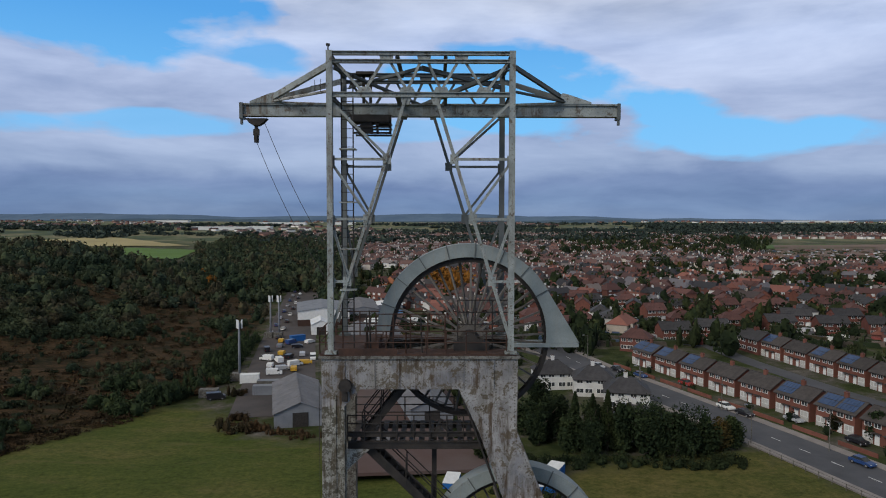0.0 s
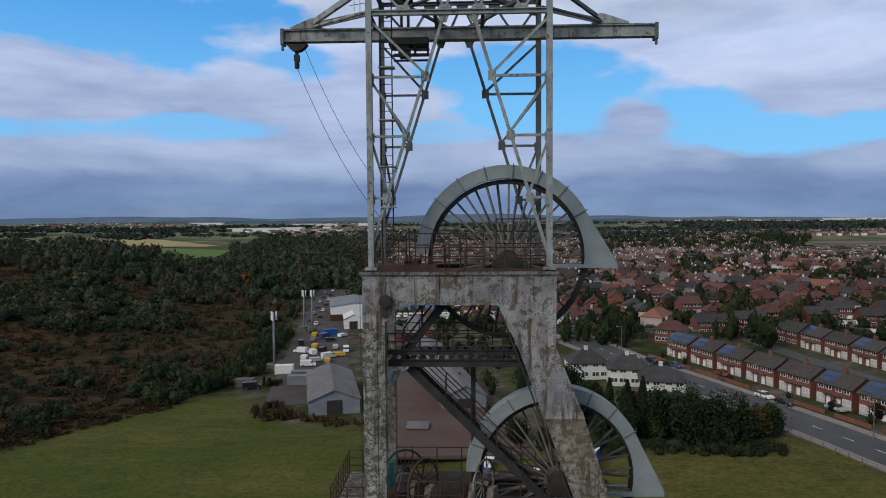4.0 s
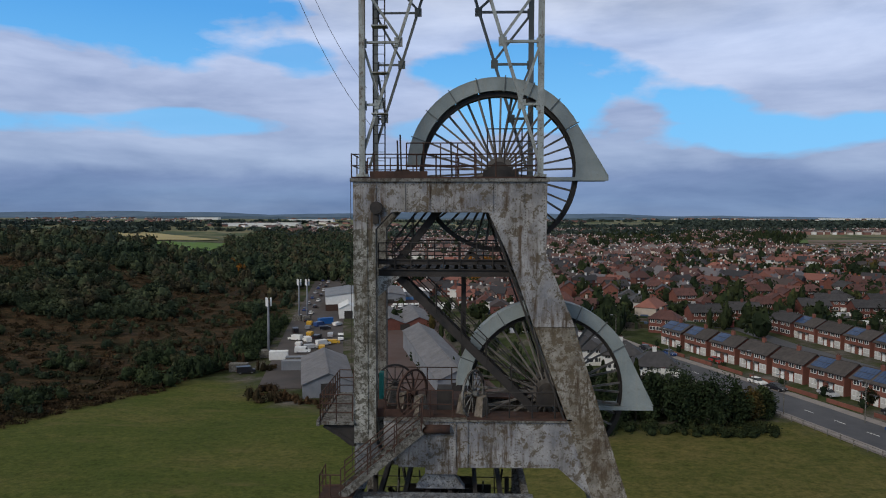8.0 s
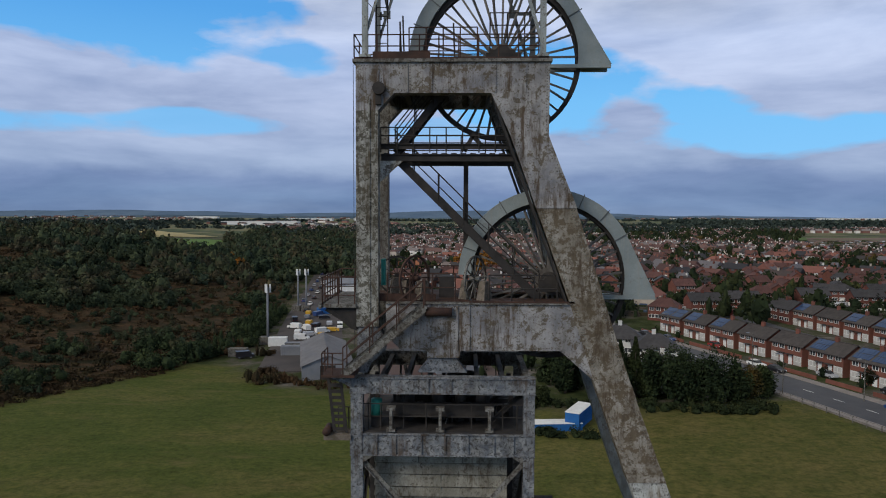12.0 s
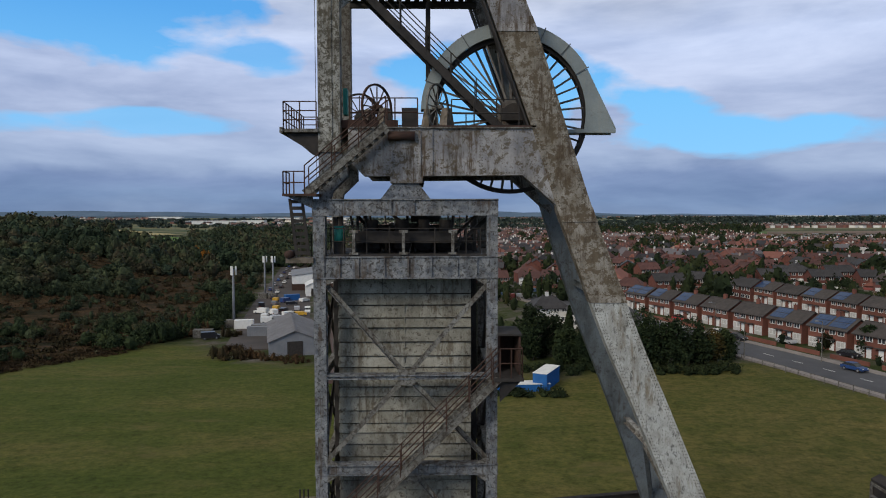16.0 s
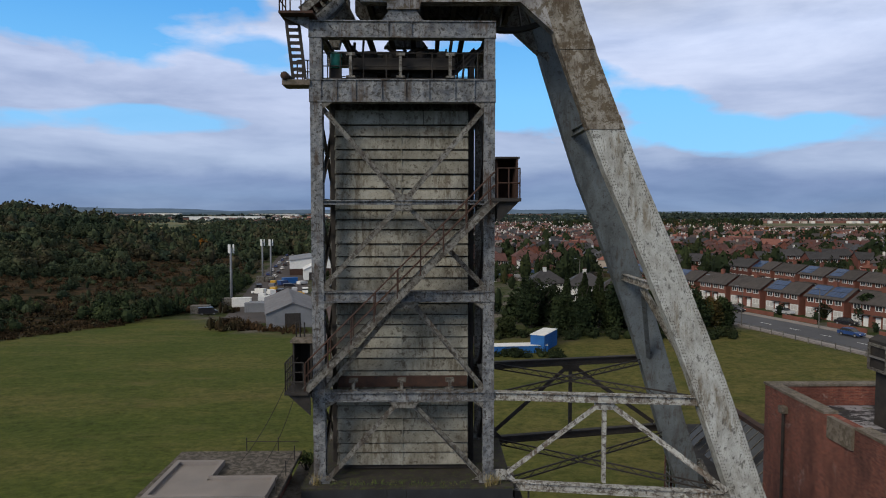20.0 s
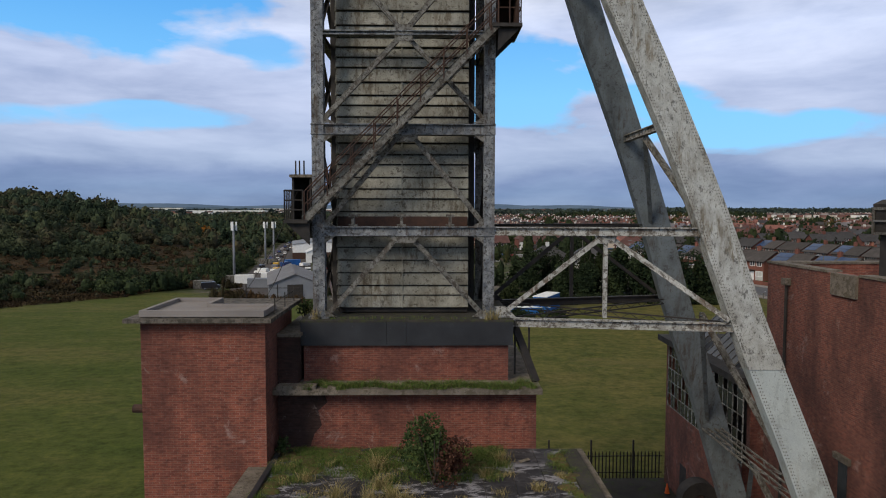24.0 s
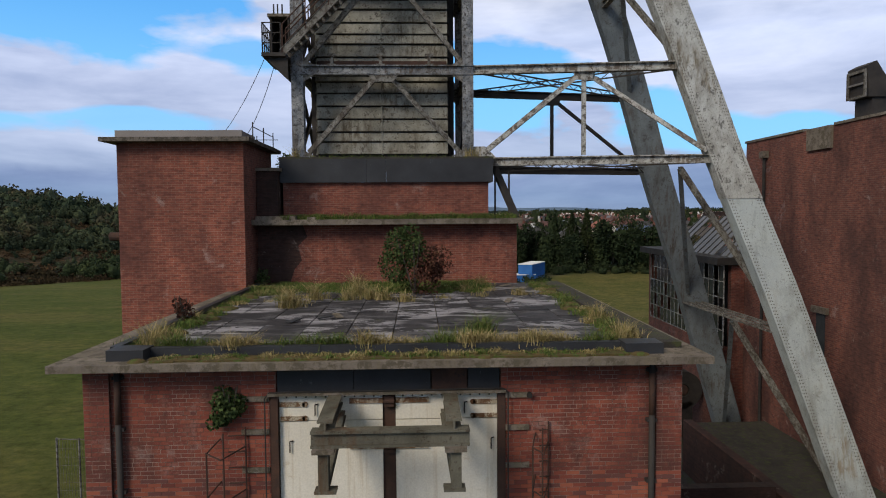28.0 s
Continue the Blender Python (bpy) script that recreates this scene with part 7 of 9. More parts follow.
def town():
    """The rest of the town: walls and roofs of many small houses along bent streets."""
    rng = random.Random(7)
    wv, wf, rv, rf, gv, gf = [], [], [], [], [], []
    near, distant = (wv, wf, rv, rf), ([], [], [], [])

    def add(x, y, a, w, d, e, r, hip):
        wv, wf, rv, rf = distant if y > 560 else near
        x, y = toward_camera(x, y)
        z = ground_z(x, y)
        c, s = math.cos(a), math.sin(a)
        P = lambda u, v, h: (x + u * c - v * s, y + u * s + v * c, z + h)
        n = len(wv)
        wv.extend([P(-w, -d, -2), P(w, -d, -2), P(w, d, -2), P(-w, d, -2), P(-w, -d, e), P(w, -d, e), P(w, d, e), P(-w, d, e), P(-w, 0, r - 0.1), P(w, 0, r - 0.1)])
        wf.extend([(n, n + 1, n + 5, n + 4), (n + 1, n + 2, n + 6, n + 5), (n + 2, n + 3, n + 7, n + 6), (n + 3, n, n + 4, n + 7)])
        if not hip:
            wf.extend([(n + 4, n + 8, n + 7), (n + 5, n + 6, n + 9)])
        m = len(rv)
        o = 0.4
        rv.extend([P(-w - o, -d - o, e - 0.2), P(w + o, -d - o, e - 0.2), P(w + o, d + o, e - 0.2), P(-w - o, d + o, e - 0.2), P(-w - o + hip, 0, r), P(w + o - hip, 0, r)])
        rf.extend([(m, m + 1, m + 5, m + 4), (m + 2, m + 3, m + 4, m + 5), (m, m + 4, m + 3), (m + 1, m + 2, m + 5)])
        k = len(wv)
        q = 0.4
        wv.extend([P(-q, -q, r - 0.8), P(q, -q, r - 0.8), P(q, q, r - 0.8), P(-q, q, r - 0.8), P(-q, -q, r + 1.1), P(q, -q, r + 1.1), P(q, q, r + 1.1), P(-q, q, r + 1.1)])
        wf.extend([(k, k + 1, k + 5, k + 4), (k + 1, k + 2, k + 6, k + 5), (k + 2, k + 3, k + 7, k + 6), (k + 3, k, k + 4, k + 7), (k + 4, k + 5, k + 6, k + 7)])
        if y < 900:
            for v in (-d - 0.06, d + 0.06):
                for u in (-w * 0.6, 0, w * 0.6):
                    for h in (1.0, 3.4):
                        j = len(gv)
                        gv.extend([P(u - 0.9, v, h), P(u + 0.9, v, h), P(u + 0.9, v, h + 1.3), P(u - 0.9, v, h + 1.3)])
                        gf.append((j, j + 1, j + 2, j + 3))

    def inside(x, y):
        if y < 238 or y > 1550:
            return False
        left = float(np.interp(y, [230, 300, 420, 600, 800, 1500], [25, 5, -60, -130, -170, -360]))
        right = 0.72 * y + 70
        if not left < x < right:
            return False
        ex, ey = toward_camera(x, y)
        if ey < 335 and 20 < ex < 240:
            if ey < 208 + max(0.0, 60 - ex) or (ex < 125 and ey < 222) or any(math.hypot(ex - a, ey - b) < 11.5 for a, b in spots):
                return False
        if 620 < y < 1260 and x > 0.25 * y + 190:
            return False
        return noise.noise((x * 0.006, y * 0.006, 9)) > -0.28
    y = 232.0
    row = 0
    while y < 1540:
        gap = 30 if y < 800 else 38
        x = -420.0
        while x < 1250:
            bend = 22 * noise.noise((x * 0.004, y * 0.004, 2)) + 10 * noise.noise((x * 0.012, row * 3.1, 4))
            yy = y + bend
            turn = noise.noise((x * 0.0035, yy * 0.0035, 7)) * 1.6
            long = rng.choice((3.8, 4.4, 5, 6.5))
            if inside(x, yy) and rng.random() < 0.9:
                cross = 1.57 if rng.random() < 0.22 else 0.0
                add(x, yy, turn + cross + rng.uniform(-0.06, 0.06), long, rng.uniform(3.2, 4.0), rng.uniform(4.5, 5.2), rng.uniform(6.8, 8.0), rng.choice((0, 0, 0, 2.8)))
                if yy < 800 and rng.random() < 0.4:
                    add(x + long * 0.5 * math.cos(turn), yy - 3.2, turn + 1.57, 2.6, 2.2, 4.5, 6.4, 0)
                if yy < 700 and rng.random() < 0.45:
                    add(x + rng.uniform(-4, 4), yy + rng.choice((-7, 7)), turn + 1.57, rng.uniform(2.2, 4), rng.uniform(1.6, 2.6), 2.4, rng.uniform(3.0, 4.4), 0)
            x += long * 2 + rng.uniform(2.0, 7)
        y += gap * rng.uniform(0.38, 0.56)
        row += 1
    rng2 = random.Random(11)
    for _ in range(1500):
        y = rng2.uniform(1500, 4200)
        x = rng2.uniform(-0.75, 0.75) * y
        if noise.noise((x * 0.0016, y * 0.0012, 21)) > 0.2:
            add(x, y, rng2.uniform(0, 3), rng2.uniform(6, 14), 6, 5.5, 9, 0)
    # Far houses use a paler palette: the sunlit distance put into their colour.
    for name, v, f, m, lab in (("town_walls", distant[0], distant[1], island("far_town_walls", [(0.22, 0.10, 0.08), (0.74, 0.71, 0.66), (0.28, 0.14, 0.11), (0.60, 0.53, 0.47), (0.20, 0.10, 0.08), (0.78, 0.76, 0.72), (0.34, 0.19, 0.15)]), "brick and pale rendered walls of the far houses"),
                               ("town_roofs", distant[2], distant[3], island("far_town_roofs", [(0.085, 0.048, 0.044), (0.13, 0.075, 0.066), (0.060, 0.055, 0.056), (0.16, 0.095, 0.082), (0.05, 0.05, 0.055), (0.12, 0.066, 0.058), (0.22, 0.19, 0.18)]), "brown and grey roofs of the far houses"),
                               ("town_walls", wv, wf, island("town_walls", [(0.15, 0.055, 0.04), (0.20, 0.08, 0.055), (0.13, 0.05, 0.04), (0.18, 0.075, 0.055), (0.62, 0.60, 0.57), (0.22, 0.10, 0.075), (0.15, 0.06, 0.05), (0.42, 0.36, 0.30), (0.12, 0.05, 0.04), (0.60, 0.58, 0.55), (0.25, 0.11, 0.08)]), "brick and pale walls of the many town houses"),
                               ("town_roofs", rv, rf, island("town_roofs", [(0.085, 0.042, 0.038), (0.13, 0.060, 0.050), (0.050, 0.044, 0.044), (0.10, 0.052, 0.046), (0.035, 0.035, 0.040), (0.20, 0.085, 0.066), (0.065, 0.050, 0.048), (0.17, 0.14, 0.13), (0.08, 0.045, 0.042), (0.042, 0.040, 0.044), (0.14, 0.13, 0.14), (0.24, 0.10, 0.075)]), "red and dark tiled roofs of the many town houses"),
                               ("town_windows", gv, gf, island("town_panes", [(0.7, 0.7, 0.7), (0.08, 0.09, 0.10), (0.55, 0.56, 0.56), (0.05, 0.05, 0.06)], 0.4), "pale window frames of the town houses")):
        me = bpy.data.meshes.new(name)
        me.from_pydata(v, [], f)
        me.materials.append(m)
        tagged(new(name, me), lab, "town houses", kind="stuff")


town()

def gardens():
    """Hedges, fences, huts and small vehicles between the houses, too many to count."""
    rg_ = random.Random(55)
    hedge, small = Form(), Form()

    def block(f, x, y, a, l, w, h):
        c, k = math.cos(a), math.sin(a)
        z = ground_z(x, y)
        P = [(x + u * c - v * k, y + u * k + v * c) for u, v in ((-l, -w), (l, -w), (l, w), (-l, w))]
        f.solid([(px, py, z - 0.3) for px, py in P] + [(x + (px - x) * 0.85, y + (py - y) * 0.85, z + h) for px, py in P], [(4, 5, 6, 7), (0, 1, 5, 4), (1, 2, 6, 5), (2, 3, 7, 6), (3, 0, 4, 7)])
    for _ in range(5200):
        y = 205 + 620 * rg_.random() ** 1.2
        x = rg_.uniform(-0.12 * y + 40, 0.70 * y + 40)
        a = noise.noise((x * 0.0035, y * 0.0035, 7)) * 1.6 + rg_.choice((0, 1.57))
        if rg_.random() < 0.62:
            block(hedge, x, y, a, rg_.uniform(2, 8), rg_.uniform(0.25, 0.6), rg_.uniform(1.0, 2.2))
        else:
            block(small, x, y, a, rg_.uniform(1.0, 2.3), rg_.uniform(0.8, 1.2), rg_.uniform(1.2, 2.3))
    solo("town_hedges", hedge, island("garden_hedges", [(0.020, 0.032, 0.012), (0.035, 0.045, 0.016), (0.05, 0.04, 0.022), (0.028, 0.04, 0.016), (0.09, 0.075, 0.06)], 0.95, 0.6), "dark hedges and fences of the town gardens", "hedge", "stuff")
    solo("town_huts", small, island("garden_huts", [(0.62, 0.62, 0.6), (0.06, 0.06, 0.07), (0.30, 0.30, 0.31), (0.12, 0.09, 0.07), (0.5, 0.5, 0.52), (0.04, 0.07, 0.13), (0.22, 0.05, 0.04), (0.10, 0.12, 0.09)], 0.5, 0.3), "small huts, garages and cars among the houses", "huts", "stuff")


gardens()

# ---- sheds and depot ----
CORR = surf("grey_corrugated_sheet", (0.11, 0.108, 0.115), (0.19, 0.185, 0.19), 0.3, 0.7, 0, 0.2, 0.02, (0.12, 0.105, 0.095), 0.58, 0.6)
PALEW = surf("pale_blue_sheet_wall", (0.15, 0.16, 0.18), (0.24, 0.25, 0.27), 0.3, 0.7)
REDW = surf("bright_red_sheet", (0.26, 0.025, 0.025), (0.34, 0.04, 0.035), 0.5, 0.6)


def shed(label, x, y, yaw, wide, long, eaves, ridge, wall, tile, base=None, bays=1, group="sheds"):
    """A gabled shed whose length runs along its own y from the origin."""
    s = thing("shed", label, "shed", (0, 0, 0), group)
    for b in range(bays):
        o = (b - (bays - 1) / 2) * wide
        w = wide / 2
        part("wall", Form().prism([(o - w, -2), (o + w, -2), (o + w, eaves), (o, ridge), (o - w, eaves)], 0, long), wall, s)
        if base:
            part("lower_wall", Form().box(o - w - 0.05, o + w + 0.05, -0.05, long + 0.05, -2, eaves * 0.45), base, s)
        for k in (-1, 1):
            n = max(3, int(long / 3.5))
            for i in range(n):
                y0, y1 = -0.4 + (long + 0.8) * i / n, -0.4 + (long + 0.8) * (i + 1) / n - 0.05
                e = o + k * (w + (0.3 if bays == 1 or (b == 0 and k < 0) or (b == bays - 1 and k > 0) else 0))
                pts = [(e, y0, eaves - 0.1), (e, y1, eaves - 0.1), (o, y1, ridge), (o, y0, ridge)]
                part("roof_sheet", Form().loft([pts, [(px, py, pz + 0.14) for px, py, pz in pts]]), tile, s)
        part("ridge_cap", Form().bar((o, -0.4, ridge + 0.15), (o, long + 0.4, ridge + 0.15), 0.5, 0.1), tile, s)
    part("door", Form().box(-1.8, 1.8, -0.08, 0.02, 0, min(3.4, eaves)), DARK, s, "dark roller door")
    s.matrix_basis = pose(x, y, ground_z(x, y), 0, 0, yaw)
    return s


shed("low grey gabled shed with pale sheet walls and stained roof", -31.5, 131, 14, 12, 30, 3.4, 5.8, PALEW, CORR)
shed("long grey corrugated works roof over pale walls", -0.8, 128, 12, 10, 66, 4.0, 6.3, PALEW, CORR)
rw = thing("red_lean_to", "low bright red sheet lean-to at the works", "lean-to", (-10.5, 112, ground_z(-10.5, 112)))
part("wall", Form().box(-12.5, -8.5, 110.5, 114.5, ground_z(-10, 112) - 0.5, ground_z(-10, 112) + 2.4), REDW, rw)
part("roof", Form().box(-12.8, -8.2, 110.2, 114.8, ground_z(-10, 112) + 2.4, ground_z(-10, 112) + 2.6), CORR, rw)
shed("white warehouse with pale roof and red base", -53, 290, 12, 24, 34, 7, 8.5, WHITE, PALEW, RUST)
shed("small white gabled shed in the truck yard", -50, 265, 12, 8, 14, 4.5, 6.4, WHITE, WHITE)
shed("pale grey depot shed with red lower wall", -36, 306, 10, 15, 40, 5.5, 6.8, PALEW, CORR, RUST)
shed("white and blue depot office shed", -24, 322, 8, 13, 16, 5.0, 5.6, PALEW, WHITE, surf("blue_sheet", (0.10, 0.22, 0.42), (0.14, 0.28, 0.5)))
shed("dark gabled works shed with grey roof", -22, 228, 10, 11, 36, 3.8, 6.0, WALLR, CORR, None, 2)
# The last box is no warehouse: it stands in for a sunlit field.
for x, y, l, w in ((-655, 2000, 170, 40), (-555, 2060, 70, 40), (-1400, 3500, 180, 40), (-640, 2750, 190, 40), (-420, 2900, 120, 40), (2450, 4200, 420, 60)):
    wh = thing("warehouse", "long low white warehouse in the distance, the farthest a sunlit field", "warehouse", (x, y, ground_z(x, y)), "far warehouses")
    z = ground_z(x, y)
    part("wall", Form().box(x - l / 2, x + l / 2, y, y + w, z - 3, z + 9), WHITE, wh)
    part("roof", Form().box(x - l / 2 - 1, x + l / 2 + 1, y - 1, y + w + 1, z + 9, z + 10.5), WHITE, wh)


def mast(x, y, high):
    z = ground_z(x, y)
    m = thing("phone_mast", "tall thin grey phone mast with antenna panels", "mast", (x, y, z), "phone masts")
    part("pole", Form().tube((x, y, z), (x, y, z + high), 0.42, 10, 0.30), PALEW, m, smooth=True)
    for k in range(3):
        a = k * 2.1 + 0.5
        c, s = math.cos(a) * 0.85, math.sin(a) * 0.85
        part("antenna", Form().box(x + c - 0.22, x + c + 0.22, y + s - 0.15, y + s + 0.15, z + high - 1.8, z + high + 0.9), WHITE, m)
        part("bracket", Form().bar((x, y, z + high - 0.6), (x + c, y + s, z + high - 0.6), 0.1, 0.1), DARK, m)
    part("cabinet", Form().box(x - 2.5, x + 1.5, y - 1.5, y + 1.5, z, z + 2.3), FRAMED, m)


mast(-61, 183, 18)
mast(-70, 258, 17)
mast(-66.5, 258, 17)


def car(label, x, y, yaw, paint, long=4.3, van=0.0, group="parked cars"):
    """A car or, with van above nought, a tall panel van."""
    c = thing("van" if van else "car", label, "van" if van else "car", (0, 0, 0), group)
    l, w = long / 2, 0.88 + 0.1 * bool(van)
    if van:
        side = [(-l, 0.35), (-l, 1.0 + van), (l * 0.45, 1.0 + van), (l * 0.68, 1.25), (l, 1.0), (l, 0.35)]
        glass = [(l * 0.42, 1.25), (l * 0.40, 0.8 + van), (l * 0.5, 0.85 + van), (l * 0.70, 1.27)]
    else:
        side = [(-l, 0.35), (-l, 0.85), (-l * 0.9, 0.95), (l * 0.35, 0.95), (l * 0.95, 0.8), (l, 0.6), (l, 0.35)]
        glass = [(-l * 0.86, 0.94), (-l * 0.6, 1.4), (l * 0.12, 1.42), (l * 0.48, 0.94)]
    part("body", Form().prism(side, -w, w), paint, c)
    part("glasshouse", Form().prism(glass, -w * 0.86 if not van else -w - 0.01, w * 0.86 if not van else w + 0.01), GLASS, c, "dark windows")
    if not van:
        part("roof", Form().box(-l * 0.6, l * 0.12, -w * 0.84, w * 0.84, 1.39, 1.45), paint, c)
    for sx in (-0.62, 0.62):
        for sy in (-1, 1):
            wl = part("wheel", Form().tube((l * sx, sy * w * 0.8, 0.32), (l * sx, sy * (w + 0.03), 0.32), 0.32, 12), DARK, c)
            part("rim", Form().tube((l * sx, sy * (w + 0.03), 0.32), (l * sx, sy * (w + 0.045), 0.32), 0.19, 10), PALEW, wl)
    for sy in (-1, 1):
        part("headlight", Form().box(l - 0.02, l + 0.02, sy * w * 0.75 - 0.15, sy * w * 0.75 + 0.15, 0.62, 0.76), WHITE, c)
        part("tail_light", Form().box(-l - 0.02, -l + 0.02, sy * w * 0.75 - 0.12, sy * w * 0.75 + 0.12, 0.65, 0.85), REDW, c)
    x, y = toward_camera(x, y)
    c.matrix_basis = pose(x, y, ground_z(x, y) + 0.12, 0, 0, yaw)
    return c


BLUEP, DARKP, SILVP = plain("blue_car_paint", (0.03, 0.07, 0.2), 0.3), plain("black_car_paint", (0.02, 0.02, 0.025), 0.3), plain("silver_car_paint", (0.45, 0.46, 0.48), 0.35)
YELP = plain("yellow_machine_paint", (0.65, 0.38, 0.04), 0.5)
for lab, x, y, p in (("parked dark hatchback on the road", 52.5, 168, DARKP), ("parked dark blue car on the road", 57, 161, BLUEP), ("parked white car by the kerb", 67.6, 130.5, WHITE), ("parked black car by the kerb", 69.6, 125.2, DARKP),
                     ("small red car on the drive", 66.4, 152, REDW), ("dark car on a drive", 83.6, 107, DARKP), ("silver car on the bend of the road", 48, 172, SILVP), ("silver car on a drive", 78.5, 121, SILVP), ("blue van on the road", 77.5, 96, BLUEP)):
    c = car(lab, 0, 0, 0, p)
    c.matrix_basis = pose(x, y, ground_z(x, y) + 0.2, 0, 0, YAW)
for i, (x, y) in enumerate(((-33, 296), (-30.2, 296), (-27.6, 296.2), (-25, 296.4), (-22.4, 296.5), (-33, 288), (-29.5, 288))):
    car("white panel van parked in a row", x, y, -90, WHITE, 5.6, 1.3, "depot vans")
for lab, x, y, a, p in (("white van in the truck yard", -44, 214, -80, WHITE), ("white tipper van in the yard", -52, 190, 10, WHITE), ("white and yellow plant truck", -48, 203, 40, WHITE), ("white truck cab in the yard", -55, 209, 120, WHITE),
                        ("blue van in the yard", -58, 243, 60, BLUEP), ("red truck by the sheds", -40, 232, -80, REDW), ("white truck in the lane", -60, 212, 160, WHITE), ("dark truck in the lane", -64, 228, 110, DARKP), ("dark van by the field's corner", -60, 158, 20, DARKP)):
    car(lab, x, y, a, p, 5.0, 1.0, "yard trucks")
for i, (x, y, a) in enumerate(((-47, 196, 100), (-51, 197, 20), (-56, 201, 95), (-45, 206, 10), (-53, 216, 80), (-49, 220, 100), (-57, 222, 90), (-61, 236, 95), (-54, 235, 15), (-63, 247, 95), (-51, 245, 60), (-43, 244, 100))):
    car("small pick-up truck parked in the yard" if i % 3 else "small yellow truck parked in the yard", x, y, a, (DARKP, SILVP, WHITE, PALEW)[i % 4] if i % 3 else YELP, 4.4, 0.5, "yard trucks")
for i in range(16):
    car("small parked car along the lane", -66 - (i % 2) * 4 - i * 1.6, 255 + i * 11, 95, (DARKP, SILVP, WHITE, BLUEP)[i % 4], 4.3, 0, "lane cars")


def container(label, x, y, yaw, paint, long=6.1, high=2.6, lid=None):
    c = thing("container", label, "container", (0, 0, 0), "containers")
    f = Form().box(-long / 2, long / 2, -1.2, 1.2, 0, high)
    part("shell", f, paint, c)
    part("roof", Form().box(-long / 2 - 0.05, long / 2 + 0.05, -1.25, 1.25, high, high + 0.1), lid or paint, c)
    me = Form().box(-0.06, 0.06, -1.25, -1.2, 0.1, high - 0.1).mesh("rib", paint)
    for i in range(int(long / 0.5)):
        r = part("rib", me, paint, c)
        r.location = (-long / 2 + 0.3 + i * 0.5, 0, 0)
    x, y = toward_camera(x, y)
    c.matrix_basis = pose(x, y, ground_z(x, y) + 0.05, 0, 0, yaw)


BLUEC = surf("bright_blue_sheet", (0.015, 0.095, 0.30), (0.02, 0.13, 0.38), 0.6, 0.6)
container("bright blue container with white roof edge", 17, 99, 5, BLUEC, 9, 1.2, WHITE)
container("tall bright blue container with white roof", 22.3, 103, 62, BLUEC, 7, 2.7, WHITE)
container("white trailer box in the yard", -57, 180, 8, WHITE, 5.6, 2.6, WHITE)
container("grey-white site cabin in the yard", -48.5, 164, 5, PALEW, 6, 2.6, PALEW)
container("grey skip trailer in the yard", -49, 174, 5, FRAMED, 8, 2.0, PALEW)
container("grey steel box by the field", -63, 161, 5, FRAMED, 5, 2.2, FRAMED)
container("white trailer by the works sheds", -9, 292, 3, WHITE, 10, 3.0, WHITE)
container("blue skip in the lane", -57, 250, 30, BLUEC, 6, 2.4, BLUEC)
container("blue and white cabin by the works", 3, 98, 80, BLUEC, 5, 1.0, WHITE)


def street_lamp(x, y, yaw):
    z = ground_z(x, y)
    s = thing("street_lamp", "tall grey street lamp by the road", "street lamp", (x, y, z), "street lamps")
    c, k = math.cos(radians(yaw)), math.sin(radians(yaw))
    part("pole", Form().tube((x, y, z), (x, y, z + 8), 0.11, 8, 0.07), FRAMED, s)
    part("arm", Form().tube((x, y, z + 8), (x + c * 1.4, y + k * 1.4, z + 8.2), 0.05, 6), FRAMED, s)
    part("lantern", Form().box(x + c * 1.5 - 0.35, x + c * 1.5 + 0.35, y + k * 1.5 - 0.15, y + k * 1.5 + 0.15, z + 8.12, z + 8.3), PALEW, s)


for x, y in ((75.6, 103), (66.2, 129.5), (55.8, 158), (47, 182), (62.4, 107), (50.5, 140), (86, 76)):
    street_lamp(x, y, 200)
fen = thing("roadside_fence", "low grey post and rail fence between field and road", "fence", (70, 118, -6))
pts = [Vector((52, 131)), Vector((60.4, 108.2)), Vector((67.2, 88)), Vector((77.5, 57)), Vector((86, 30))]
for a, b in zip(pts, pts[1:]):
    n = int((b - a).length / 2.6)
    for i in range(n):
        p, q = a.lerp(b, i / n), a.lerp(b, (i + 1) / n)
        zp, zq = ground_z(p.x, p.y), ground_z(q.x, q.y)
        part("fence_post", Form().box(p.x - 0.05, p.x + 0.05, p.y - 0.05, p.y + 0.05, zp, zp + 1.2), FRAMED, fen)
        part("fence_rail", Form().bar((p.x, p.y, zp + 1.1), (q.x, q.y, zq + 1.1), 0.05, 0.06).bar((p.x, p.y, zp + 0.6), (q.x, q.y, zq + 0.6), 0.04, 0.05), FRAMED, fen)
gw = thing("garden_wall", "low red brick garden wall along the pavement", "wall", (75, 165, -7), kind="structure")
for i in range(9):
    a = Vector((59.9, 178.8)) + dvec * 10.6 * i - nvec * 6.6
    b = a + dvec * 8.2
    part("wall_run", Form().bar((a.x, a.y, ground_z(a.x, a.y) + 0.4), (b.x, b.y, ground_z(b.x, b.y) + 0.4), 0.25, 0.9), WALLB, gw)

